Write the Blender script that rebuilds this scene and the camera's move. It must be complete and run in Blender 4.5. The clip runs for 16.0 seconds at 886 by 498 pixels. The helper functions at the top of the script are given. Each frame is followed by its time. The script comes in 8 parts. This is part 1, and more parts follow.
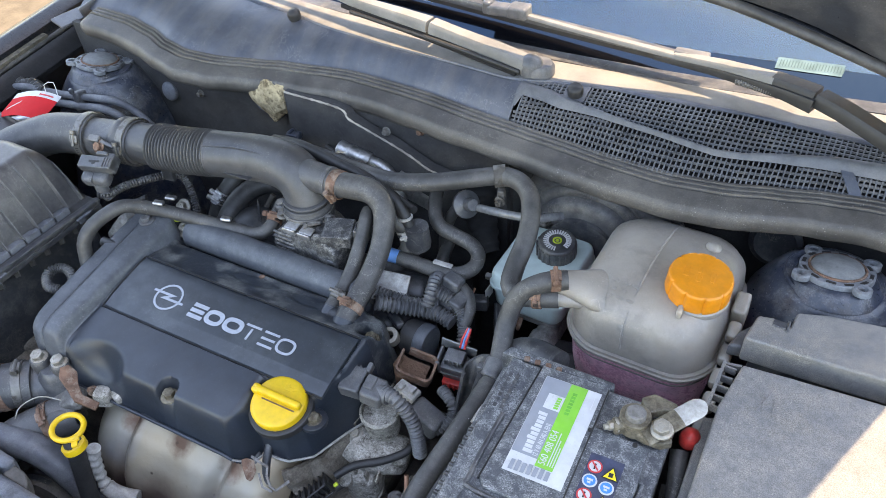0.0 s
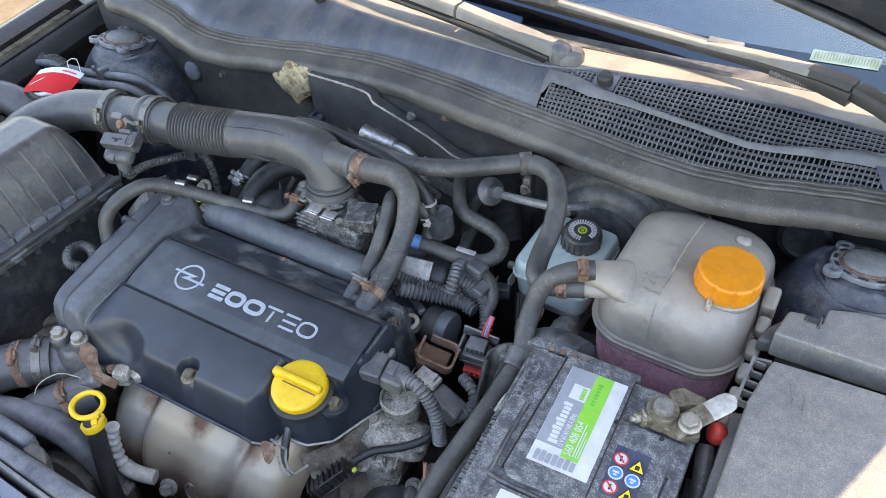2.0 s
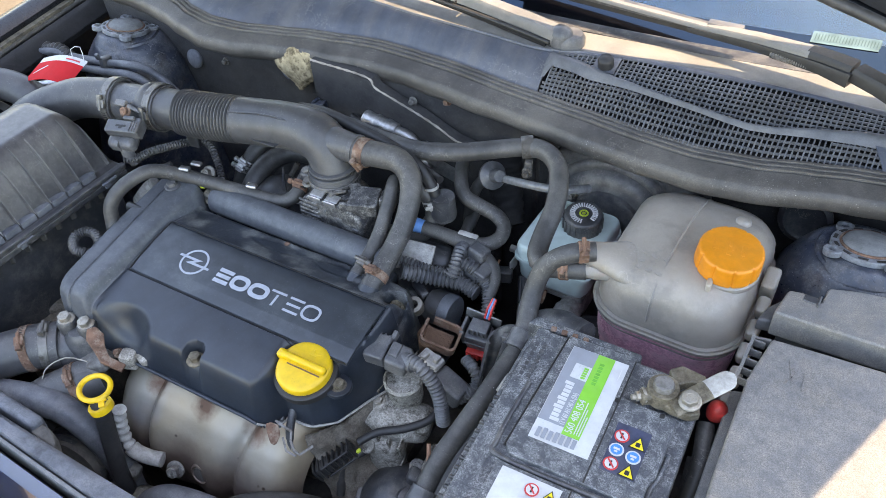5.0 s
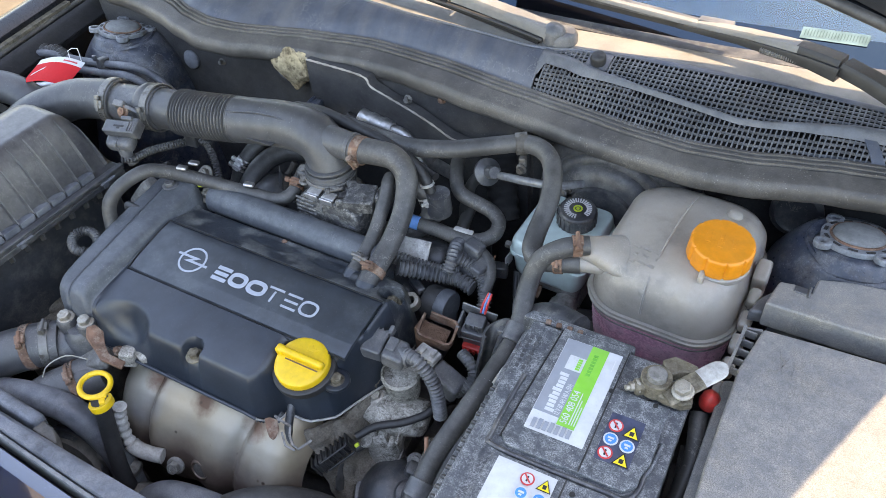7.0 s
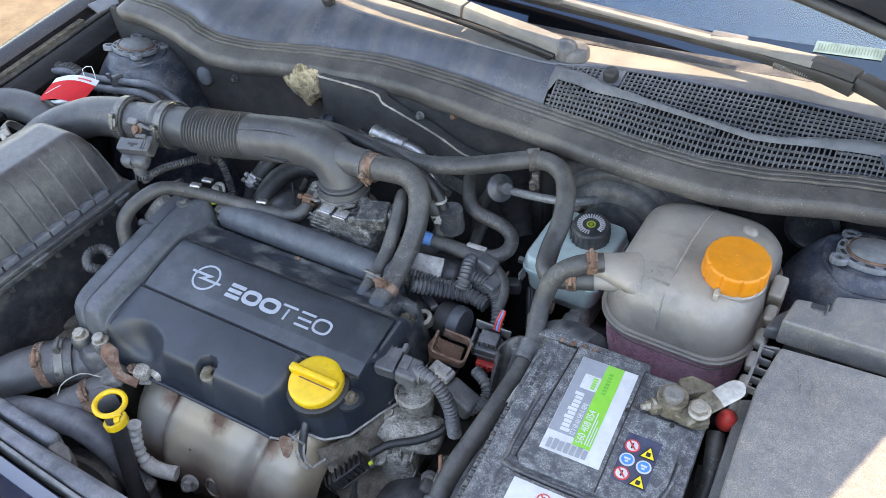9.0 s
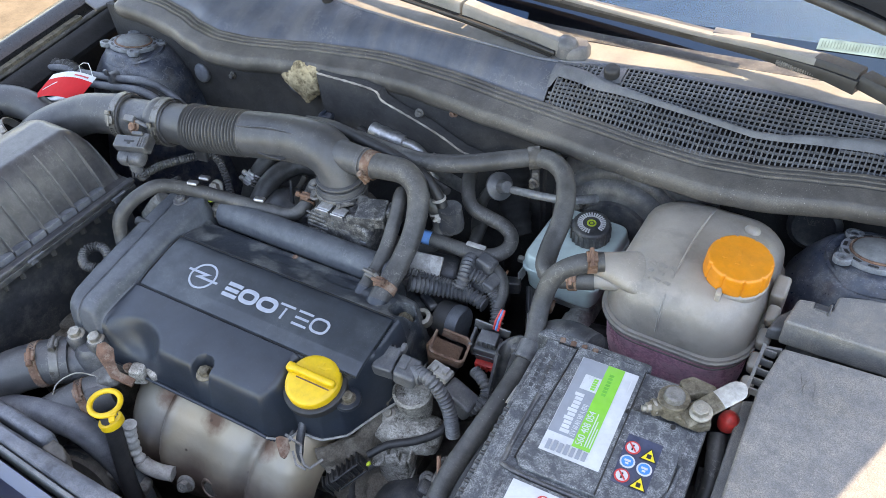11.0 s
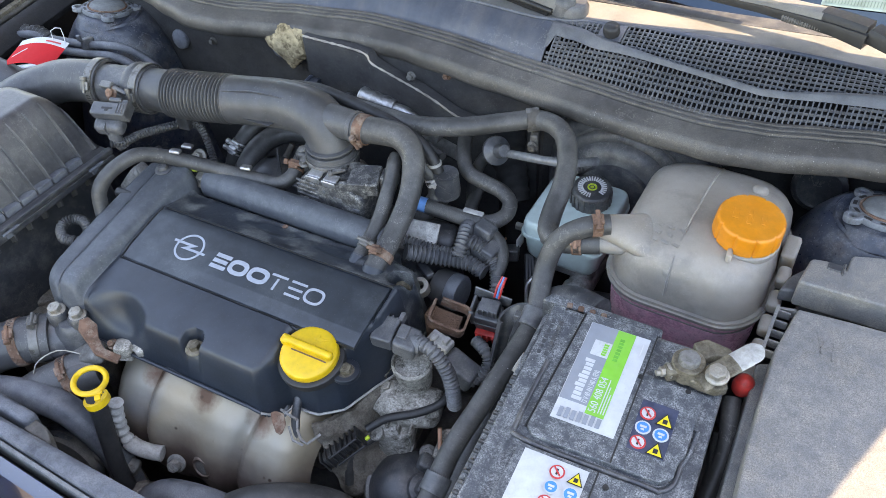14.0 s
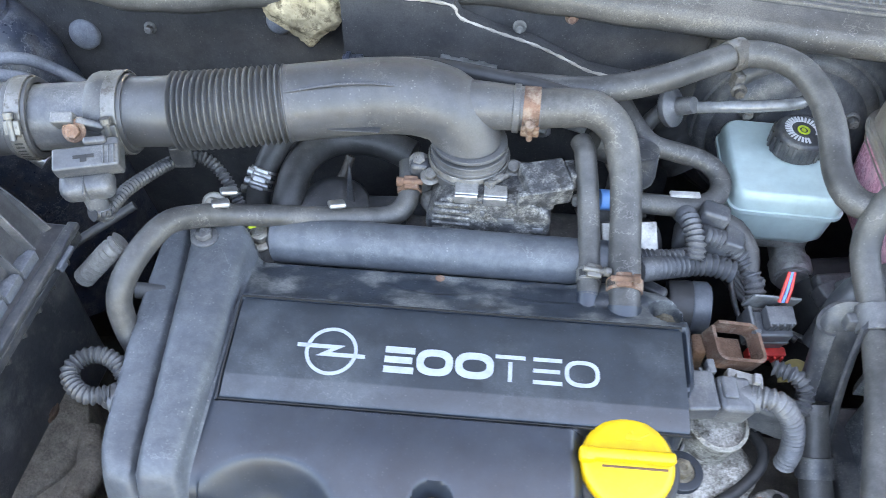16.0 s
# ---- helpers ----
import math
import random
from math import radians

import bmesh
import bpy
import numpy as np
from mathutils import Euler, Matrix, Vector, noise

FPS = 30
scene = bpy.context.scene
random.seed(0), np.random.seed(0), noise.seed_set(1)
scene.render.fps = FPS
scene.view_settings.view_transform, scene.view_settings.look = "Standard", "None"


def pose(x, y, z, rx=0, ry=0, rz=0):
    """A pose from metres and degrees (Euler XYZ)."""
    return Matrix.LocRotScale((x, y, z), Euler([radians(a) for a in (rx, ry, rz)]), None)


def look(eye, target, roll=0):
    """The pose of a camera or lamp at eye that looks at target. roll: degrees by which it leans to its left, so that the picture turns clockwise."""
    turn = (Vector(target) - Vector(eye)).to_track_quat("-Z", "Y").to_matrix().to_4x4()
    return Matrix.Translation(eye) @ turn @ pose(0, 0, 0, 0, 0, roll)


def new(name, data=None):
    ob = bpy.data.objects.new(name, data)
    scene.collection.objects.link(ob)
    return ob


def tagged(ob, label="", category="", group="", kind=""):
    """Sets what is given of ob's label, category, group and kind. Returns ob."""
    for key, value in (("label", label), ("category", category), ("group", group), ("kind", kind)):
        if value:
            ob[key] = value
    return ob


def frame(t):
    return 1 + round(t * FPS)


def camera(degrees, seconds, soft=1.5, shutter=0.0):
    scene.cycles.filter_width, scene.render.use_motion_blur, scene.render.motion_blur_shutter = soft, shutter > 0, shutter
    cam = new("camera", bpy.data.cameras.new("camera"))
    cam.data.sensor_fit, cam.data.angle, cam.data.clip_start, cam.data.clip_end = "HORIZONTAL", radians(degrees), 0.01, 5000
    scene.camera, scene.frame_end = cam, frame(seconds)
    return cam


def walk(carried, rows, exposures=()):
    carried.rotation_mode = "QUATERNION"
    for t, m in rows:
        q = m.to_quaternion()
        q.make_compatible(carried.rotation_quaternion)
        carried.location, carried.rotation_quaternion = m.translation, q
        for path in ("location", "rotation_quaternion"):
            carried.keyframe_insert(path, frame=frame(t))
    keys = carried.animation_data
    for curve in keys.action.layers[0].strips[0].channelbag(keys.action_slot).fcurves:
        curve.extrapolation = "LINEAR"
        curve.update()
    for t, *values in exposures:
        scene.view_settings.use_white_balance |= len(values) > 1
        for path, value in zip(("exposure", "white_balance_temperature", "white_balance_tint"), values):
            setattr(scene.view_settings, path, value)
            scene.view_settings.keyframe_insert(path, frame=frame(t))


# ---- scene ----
cam = camera(59.2, 16.0, 0.45, 0.15)
PATH = [
    (0, (0.051, 0.058, 1.605), (-0.757, 1.293, 0.254), -4.5),
    (0.5, (0.054, 0.051, 1.621), (-0.769, 1.284, 0.279), -4.5),
    (1, (0.046, 0.05, 1.616), (-0.786, 1.276, 0.273), -4.4),
    (1.5, (0.035, 0.05, 1.607), (-0.789, 1.266, 0.25), -4.0),
    (2, (0.032, 0.052, 1.596), (-0.787, 1.259, 0.228), -3.7),
    (2.5, (0.038, 0.051, 1.597), (-0.785, 1.25, 0.225), -3.6),
    (3, (0.04, 0.045, 1.599), (-0.79, 1.238, 0.225), -3.8),
    (3.5, (0.044, 0.043, 1.599), (-0.792, 1.232, 0.225), -4.2),
    (6, (0.037, 0.042, 1.591), (-0.772, 1.233, 0.203), -4.4),
    (6.5, (0.046, 0.035, 1.594), (-0.763, 1.229, 0.207), -4.5),
    (7, (0.048, 0.033, 1.596), (-0.767, 1.227, 0.214), -4.6),
    (7.5, (0.045, 0.031, 1.603), (-0.78, 1.226, 0.228), -4.9),
    (8, (0.041, 0.033, 1.606), (-0.791, 1.23, 0.237), -5.1),
    (8.5, (0.04, 0.034, 1.605), (-0.796, 1.23, 0.238), -5.3),
    (9, (0.041, 0.038, 1.603), (-0.803, 1.232, 0.239), -5.5),
    (11.5, (0.038, 0.045, 1.596), (-0.804, 1.235, 0.226), -5.4),
    (12, (0.044, 0.045, 1.595), (-0.788, 1.235, 0.22), -5.2),
    (12.5, (0.047, 0.04, 1.592), (-0.778, 1.234, 0.216), -4.9),
    (13, (0.04, 0.035, 1.59), (-0.779, 1.231, 0.212), -4.7),
    (13.5, (0.025, 0.036, 1.574), (-0.782, 1.225, 0.183), -4.8),
    (14, (0.007, 0.042, 1.562), (-0.769, 1.233, 0.155), -4.7),
    (14.5, (-0.028, 0.036, 1.552), (-0.753, 1.248, 0.136), -4.5),
    (15, (-0.117, 0.036, 1.522), (-0.745, 1.275, 0.083), -4.3),
    (15.5, (-0.333, 0.097, 1.439), (-0.729, 1.394, -0.031), -2.0),
    (16, (-0.524, 0.134, 1.391), (-0.665, 1.475, -0.086), 1.3),
]
EXPOSURES = [(0.0, 2.88, 8950, 15), (14.5, 2.88, 8950, 15), (15.0, 2.95, 8600, 15), (15.5, 3.32, 8550, 14), (16.0, 3.78, 8750, 14)]
walk(cam, [(t, look(eye, target, roll)) for t, eye, target, roll in PATH], EXPOSURES)

# ---- light ----
SUN_EL, SUN_AZ = 73.0, 26.0          # height above the horizon; turned from +y towards +x
world = bpy.data.worlds.new("sky")
scene.world = world
world.use_nodes = True
wn = world.node_tree
sky = wn.nodes.new("ShaderNodeTexSky")
sky.sky_type = "NISHITA"
sky.sun_disc = False
sky.sun_elevation = radians(SUN_EL)
sky.sun_rotation = radians(SUN_AZ)
sky.dust_density = 0.5
wn.nodes["Background"].inputs["Strength"].default_value = 0.15
wn.links.new(sky.outputs["Color"], wn.nodes["Background"].inputs["Color"])
sun = new("sun", bpy.data.lights.new("sun", "SUN"))
sun.data.energy = 1.5
sun.data.angle = radians(0.5)
sun.data.color = (1.0, 0.87, 0.70)
_d = Vector((math.cos(radians(SUN_EL)) * math.sin(radians(SUN_AZ)), math.cos(radians(SUN_EL)) * math.cos(radians(SUN_AZ)), math.sin(radians(SUN_EL))))
sun.matrix_world = look(_d * 10, (0, 0, 0))

# ---- materials ----
def _mixcol(nt, fac, a, b):
    m = nt.nodes.new("ShaderNodeMix")
    m.data_type = "RGBA"
    for sock, v in ((m.inputs["Factor"], fac), (m.inputs["A"], a), (m.inputs["B"], b)):
        if isinstance(v, bpy.types.NodeSocket):
            nt.links.new(v, sock)
        elif isinstance(v, (int, float)):
            sock.default_value = v
        else:
            sock.default_value = (*v, 1.0)
    return m.outputs["Result"]


def _noise(nt, co, scale, detail=4.0, rough=0.55):
    n = nt.nodes.new("ShaderNodeTexNoise")
    n.inputs["Scale"].default_value = scale
    n.inputs["Detail"].default_value = detail
    n.inputs["Roughness"].default_value = rough
    nt.links.new(co, n.inputs["Vector"])
    return n.outputs["Fac"]


def _ramp(nt, fac, lo, hi, a=0.0, b=1.0):
    r = nt.nodes.new("ShaderNodeMapRange")
    r.inputs["From Min"].default_value = lo
    r.inputs["From Max"].default_value = hi
    r.inputs["To Min"].default_value = a
    r.inputs["To Max"].default_value = b
    nt.links.new(fac, r.inputs["Value"])
    return r.outputs["Result"]


def _math(nt, op, a, b):
    m = nt.nodes.new("ShaderNodeMath")
    m.operation = op
    for sock, v in zip(m.inputs, (a, b)):
        if isinstance(v, bpy.types.NodeSocket):
            nt.links.new(v, sock)
        else:
            sock.default_value = v
    return m.outputs[0]


def material(name, base, rough=0.6, metal=0.0, dust=0.0, dust_col=(0.27, 0.25, 0.22), dust_scale=14.0, dust_lo=0.42, dust_hi=0.72,
             spots=0.0, spot_col=(0.30, 0.29, 0.27), stain=None, stain_amt=0.0, stain_scale=22.0, bump=0.15, grain=260.0, vary=0.25, coat=0.0, spec=0.5, gritty=0.60, fleck=0.06, scuff=0.22, streak=0.0, streak_col=(0.2, 0.18, 0.16)):
    """A worn surface: base colour that varies, a film of dust, specks, stains and fine relief."""
    m = bpy.data.materials.new(name)
    m.use_nodes = True
    nt = m.node_tree
    bsdf = nt.nodes["Principled BSDF"]
    co = nt.nodes.new("ShaderNodeTexCoord").outputs["Object"]
    big, fine = _noise(nt, co, dust_scale, 10.0, 0.68), _noise(nt, co, grain, 4.0, 0.65)
    grit = _noise(nt, co, grain * 2.6, 2.0, 0.7)
    dark = tuple(c * (1 - vary) for c in base)
    lite = tuple(min(1.0, c * (1 + vary)) for c in base)
    col = _mixcol(nt, _ramp(nt, _noise(nt, co, dust_scale * 2.7, 8.0, 0.65), 0.36, 0.64), dark, lite)
    if stain:
        col = _mixcol(nt, _math(nt, "MULTIPLY", _ramp(nt, _noise(nt, co, stain_scale, 8.0, 0.72), 0.50, 0.60), stain_amt), col, stain)
    rgh = _ramp(nt, fine, 0.2, 0.8, max(0.03, rough - 0.10), min(1.0, rough + 0.10))
    if dust > 0:
        f = _math(nt, "MULTIPLY", _ramp(nt, big, dust_lo, dust_hi), _ramp(nt, grit, 0.38, 0.62, gritty, 1.0))
        f = _math(nt, "MULTIPLY", f, dust)
        col = _mixcol(nt, f, col, dust_col)
        rgh = _math(nt, "ADD", rgh, _math(nt, "MULTIPLY", f, 0.22))
    if streak > 0:
        # run-off marks drawn out down the slope
        mp_ = nt.nodes.new("ShaderNodeMapping")
        mp_.inputs["Scale"].default_value = (34.0, 3.0, 3.0)
        nt.links.new(co, mp_.inputs["Vector"])
        col = _mixcol(nt, _math(nt, "MULTIPLY", _ramp(nt, _noise(nt, mp_.outputs["Vector"], 1.0, 6.0, 0.6), 0.42, 0.66), _ramp(nt, big, 0.35, 0.6, streak * 0.4, streak)), col, streak_col)
    if spots > 0:
        v = nt.nodes.new("ShaderNodeTexVoronoi")
        v.inputs["Scale"].default_value = 420.0
        nt.links.new(co, v.inputs["Vector"])
        pick = nt.nodes.new("ShaderNodeSeparateColor")
        nt.links.new(v.outputs["Color"], pick.inputs[0])
        dot = _math(nt, "MULTIPLY", _ramp(nt, v.outputs["Distance"], 0.36, 0.18), _ramp(nt, pick.outputs[0], 0.72, 1.0))
        s = _math(nt, "MULTIPLY", dot, _ramp(nt, _noise(nt, co, 26.0, 4.0), 0.44, 0.62, 0.05, min(1.0, spots)))
        col = _mixcol(nt, s, col, spot_col)
    if scuff > 0 and dust > 0.3:
        line = _math(nt, "ABSOLUTE", _math(nt, "SUBTRACT", _noise(nt, co, 31.0, 5.0, 0.62), 0.5), 0.0)
        wisp = _math(nt, "MULTIPLY", _ramp(nt, line, 0.010, 0.002), _ramp(nt, _noise(nt, co, 11.0, 2.0), 0.50, 0.66, 0.0, scuff))
        col = _mixcol(nt, wisp, col, dust_col)
    if dust > 0.3 and fleck > 0:
        hsv = nt.nodes.new("ShaderNodeHueSaturation")
        nt.links.new(_ramp(nt, grit, 0.34, 0.66, 1.0 - fleck, 1.0 + fleck * 1.25), hsv.inputs["Value"])
        nt.links.new(col, hsv.inputs["Color"])
        col = hsv.outputs["Color"]
    nt.links.new(col, bsdf.inputs["Base Color"])
    nt.links.new(rgh, bsdf.inputs["Roughness"])
    bsdf.inputs["Metallic"].default_value = metal
    bsdf.inputs["Coat Weight"].default_value = coat
    bsdf.inputs["Specular IOR Level"].default_value = spec
    if bump > 0:
        b = nt.nodes.new("ShaderNodeBump")
        b.inputs["Strength"].default_value = bump
        b.inputs["Distance"].default_value = 0.003
        nt.links.new(_math(nt, "ADD", _math(nt, "ADD", fine, _math(nt, "MULTIPLY", grit, 0.2)), _math(nt, "MULTIPLY", big, 0.9)), b.inputs["Height"])
        nt.links.new(b.outputs["Normal"], bsdf.inputs["Normal"])
    return m


COVER = material("cover_plastic", (0.0110, 0.0165, 0.0255), 0.37, dust=0.24, dust_col=(0.090, 0.105, 0.120), dust_scale=11, dust_lo=0.40, dust_hi=0.75, spots=0.10, bump=0.008, grain=420, spec=0.6, gritty=0.8)
COVER_TOP = material("cover_top_plastic", (0.017, 0.023, 0.030), 0.36, dust=0.34, dust_col=(0.14, 0.16, 0.17), dust_scale=12, dust_lo=0.46, dust_hi=0.70, spots=0.12, bump=0.015, grain=420, spec=0.65, gritty=0.8)
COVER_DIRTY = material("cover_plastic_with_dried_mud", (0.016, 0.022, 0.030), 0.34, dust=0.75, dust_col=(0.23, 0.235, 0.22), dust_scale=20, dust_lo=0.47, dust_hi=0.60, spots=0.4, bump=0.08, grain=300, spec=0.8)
BAND = material("grained_grey_plastic", (0.066, 0.074, 0.085), 0.44, dust=0.40, dust_col=(0.15, 0.16, 0.165), dust_scale=55, dust_lo=0.44, dust_hi=0.66, spots=0.5, bump=0.05, grain=340, spec=0.6, gritty=0.75, vary=0.12, stain=(0.045, 0.050, 0.058), stain_amt=0.6, stain_scale=20, scuff=0.6)
PLASTIC = material("dusty_black_plastic", (0.036, 0.038, 0.043), 0.40, dust=0.5, dust_col=(0.21, 0.20, 0.18), dust_scale=30, dust_lo=0.47, dust_hi=0.66, spots=0.5, bump=0.08, spec=0.7, gritty=0.65, scuff=0.6)
PLASTIC_GREY = material("dusty_grey_plastic", (0.060, 0.063, 0.069), 0.42, dust=0.6, dust_col=(0.24, 0.23, 0.215), dust_scale=26, dust_lo=0.44, dust_hi=0.66, spots=0.5, bump=0.08, spec=0.7, gritty=0.7, scuff=0.6)
FUSE = material("fuse_box_plastic", (0.140, 0.138, 0.136), 0.52, fleck=0.24, gritty=0.35, dust=0.75, dust_col=(0.275, 0.250, 0.215), dust_scale=44, dust_lo=0.40, dust_hi=0.66, spots=0.6, spot_col=(0.38, 0.34, 0.28), stain=(0.100, 0.092, 0.080), stain_amt=0.55, stain_scale=11, bump=0.14, grain=420, vary=0.12, scuff=0.9)
RUBBER = material("hose_rubber", (0.042, 0.041, 0.040), 0.46, dust=0.5, dust_col=(0.17, 0.162, 0.150), dust_scale=22, dust_lo=0.45, dust_hi=0.70, spots=0.3, bump=0.04, spec=0.55, gritty=0.7, scuff=0.8)
RUBBER_GREY = material("intake_rubber", (0.048, 0.049, 0.052), 0.42, dust=0.5, dust_col=(0.165, 0.16, 0.152), dust_scale=12, dust_lo=0.44, dust_hi=0.70, spots=0.35, stain=(0.026, 0.026, 0.027), stain_amt=0.6, stain_scale=24, bump=0.03, spec=0.6, gritty=0.75, scuff=0.9)
SEAL = material("weatherstrip_rubber", (0.050, 0.046, 0.043), 0.46, dust=0.55, dust_col=(0.20, 0.18, 0.155), dust_scale=9, dust_lo=0.42, dust_hi=0.68, spots=0.7, bump=0.06, grain=300, gritty=0.5, scuff=0.6, fleck=0.12)
COWL = material("cowl_plastic", (0.044, 0.054, 0.074), 0.36, dust=0.45, dust_col=(0.18, 0.175, 0.175), dust_scale=9, dust_lo=0.46, dust_hi=0.75, spots=0.25, bump=0.02, grain=400, spec=0.6, gritty=0.75, scuff=0.6, streak=0.42, streak_col=(0.135, 0.125, 0.118))
GRILLE = material("grille_plastic", (0.085, 0.090, 0.098), 0.45, dust=0.4, dust_col=(0.22, 0.215, 0.205), dust_scale=14, dust_lo=0.45, dust_hi=0.7, bump=0.03, spec=0.5)
SCUTTLE = material("scuttle_plastic", (0.16, 0.155, 0.145), 0.6, dust=0.6, dust_col=(0.27, 0.25, 0.215), dust_scale=6, bump=0.1, grain=500)
DARK = material("dark_grime", (0.085, 0.079, 0.072), 0.8, dust=0.7, dust_col=(0.22, 0.20, 0.175), dust_scale=22, bump=0.4)
FELT = material("insulation_felt", (0.032, 0.032, 0.034), 0.8, dust=0.5, dust_col=(0.105, 0.10, 0.092), dust_scale=14, spots=0.4, spot_col=(0.26, 0.25, 0.23), bump=0.4, grain=300, spec=0.4)
FELT_EDGE = material("torn_felt_edge", (0.32, 0.29, 0.25), 0.95, bump=0.6, vary=0.4)
FOAM = material("aged_foam", (0.40, 0.32, 0.20), 0.95, stain=(0.10, 0.075, 0.045), stain_amt=0.85, stain_scale=70, bump=1.0, grain=150, vary=0.45, spec=0.2)
PAINT = material("dark_body_paint", (0.010, 0.011, 0.014), 0.30, dust=0.18, dust_scale=9, dust_lo=0.5, spots=0.15, bump=0.02, coat=0.1, spec=0.25)
PAINT_IN = material("inner_body_paint", (0.033, 0.037, 0.045), 0.34, dust=0.45, dust_col=(0.22, 0.21, 0.20), dust_scale=15, dust_lo=0.44, dust_hi=0.68, spots=0.6, bump=0.1, spec=0.8)
TOWER = material("painted_tower_steel", (0.026, 0.034, 0.052), 0.32, dust=0.62, dust_col=(0.20, 0.20, 0.205), dust_scale=34, dust_lo=0.48, dust_hi=0.62, spots=0.9, stain=(0.060, 0.050, 0.042), stain_amt=0.6, stain_scale=30, bump=0.08, spec=0.7, gritty=0.4, scuff=1.0)
ALLOY = material("cast_alloy", (0.42, 0.41, 0.39), 0.5, metal=0.7, dust=0.6, dust_col=(0.16, 0.14, 0.115), dust_scale=35, stain=(0.10, 0.085, 0.065), stain_amt=0.6, bump=0.6, grain=180)
ALLOY_DARK = material("grimy_alloy", (0.20, 0.195, 0.185), 0.6, metal=0.5, dust=0.7, dust_col=(0.11, 0.095, 0.08), dust_scale=30, stain=(0.05, 0.04, 0.03), stain_amt=0.7, bump=0.6, grain=180)
STEEL = material("zinc_steel", (0.36, 0.34, 0.30), 0.45, metal=0.7, dust=0.5, dust_col=(0.30, 0.26, 0.20), dust_scale=60, stain=(0.20, 0.15, 0.10), stain_amt=0.5, stain_scale=80, bump=0.3)
BRASSY = material("weathered_clamp_steel", (0.165, 0.16, 0.15), 0.42, metal=0.55, stain=(0.07, 0.06, 0.05), stain_amt=0.8, stain_scale=75, bump=0.2)
RUST = material("rusty_steel", (0.165, 0.092, 0.062), 0.85, metal=0.15, stain=(0.29, 0.22, 0.17), stain_amt=0.75, stain_scale=60, bump=0.6, grain=240, vary=0.45)
RUST_DARK = material("dark_rust", (0.15, 0.085, 0.055), 0.9, metal=0.1, stain=(0.05, 0.035, 0.028), stain_amt=0.6, bump=0.8, grain=200, vary=0.4)
ALU = material("bright_aluminium", (0.50, 0.50, 0.50), 0.40, metal=0.9, dust=0.35, dust_scale=40, bump=0.12)
YELLOW = material("yellow_plastic", (0.66, 0.405, 0.010), 0.38, dust=0.25, dust_col=(0.40, 0.26, 0.05), dust_scale=30, spots=0.3, spot_col=(0.20, 0.13, 0.04), bump=0.06, vary=0.10)
ORANGE = material("amber_plastic", (0.62, 0.20, 0.008), 0.42, dust=0.25, dust_col=(0.46, 0.24, 0.06), dust_scale=30, bump=0.08, vary=0.10)
TANK = material("clouded_tank_plastic", (0.285, 0.250, 0.212), 0.40, dust=0.5, dust_col=(0.340, 0.303, 0.260), dust_scale=9, dust_lo=0.42, dust_hi=0.66, spots=0.35, spot_col=(0.42, 0.39, 0.35), stain=(0.165, 0.150, 0.135), stain_amt=0.55, stain_scale=13, bump=0.03, grain=420, vary=0.10, spec=0.6, scuff=0.8, gritty=0.8)
TANK.node_tree.nodes["Principled BSDF"].inputs["Subsurface Weight"].default_value = 0.5
TANK.node_tree.nodes["Principled BSDF"].inputs["Subsurface Radius"].default_value = (1.0, 0.8, 0.6)
TANK.node_tree.nodes["Principled BSDF"].inputs["Subsurface Scale"].default_value = 0.04
TANK_LOW = material("coolant_stained_plastic", (0.70, 0.34, 0.42), 0.26, dust=0.45, dust_col=(0.58, 0.42, 0.43), dust_scale=24, dust_lo=0.46, dust_hi=0.66, bump=0.04, vary=0.2, scuff=0.5)
RESERVOIR = material("milky_blue_plastic", (0.46, 0.57, 0.55), 0.35, dust=0.25, dust_col=(0.42, 0.43, 0.36), dust_scale=20, bump=0.04, vary=0.08)
BATTERY = material("battery_case_plastic", (0.066, 0.072, 0.080), 0.45, dust=0.95, dust_col=(0.25, 0.257, 0.255), dust_scale=95, dust_lo=0.43, dust_hi=0.60, spots=1.0, spot_col=(0.44, 0.43, 0.41), bump=0.10, grain=330, gritty=0.10, fleck=0.25, stain=(0.040, 0.043, 0.047), stain_amt=0.6, stain_scale=40, vary=0.12)
LABEL_WHITE = material("label_white", (0.52, 0.53, 0.535), 0.45, fleck=0.0, dust=0.35, dust_scale=40, spots=0.4, spot_col=(0.3, 0.28, 0.25), bump=0.02, vary=0.04)
LABEL_GREY = material("label_grey", (0.24, 0.26, 0.29), 0.45, dust=0.25, dust_scale=30, bump=0.02, vary=0.06)
LABEL_GREEN = material("label_green", (0.17, 0.50, 0.05), 0.45, dust=0.2, dust_scale=30, bump=0.02, vary=0.05)
LABEL_NAVY = material("label_navy", (0.035, 0.045, 0.085), 0.4, dust=0.2, dust_scale=30, bump=0.02)
PRINT_GREY = material("print_pale_grey", (0.55, 0.55, 0.56), 0.45, bump=0.0, vary=0.05)
PRINT_RED = material("print_red", (0.55, 0.05, 0.05), 0.45, bump=0.0, vary=0.05)
PRINT_BLUE = material("print_blue", (0.03, 0.22, 0.52), 0.45, bump=0.0, vary=0.05)
PRINT_YELLOW = material("print_yellow", (0.72, 0.55, 0.03), 0.45, bump=0.0, vary=0.05)
PRINT_BLACK = material("print_black", (0.02, 0.02, 0.02), 0.5, bump=0.0)
SILVER_PRINT = material("silver_print", (0.35, 0.38, 0.43), 0.45, metal=0.2, dust=0.2, dust_scale=60, bump=0.0, vary=0.1)
TAG_RED = material("red_printed_card", (0.55, 0.018, 0.022), 0.75, bump=0.0, vary=0.06, spec=0.2)
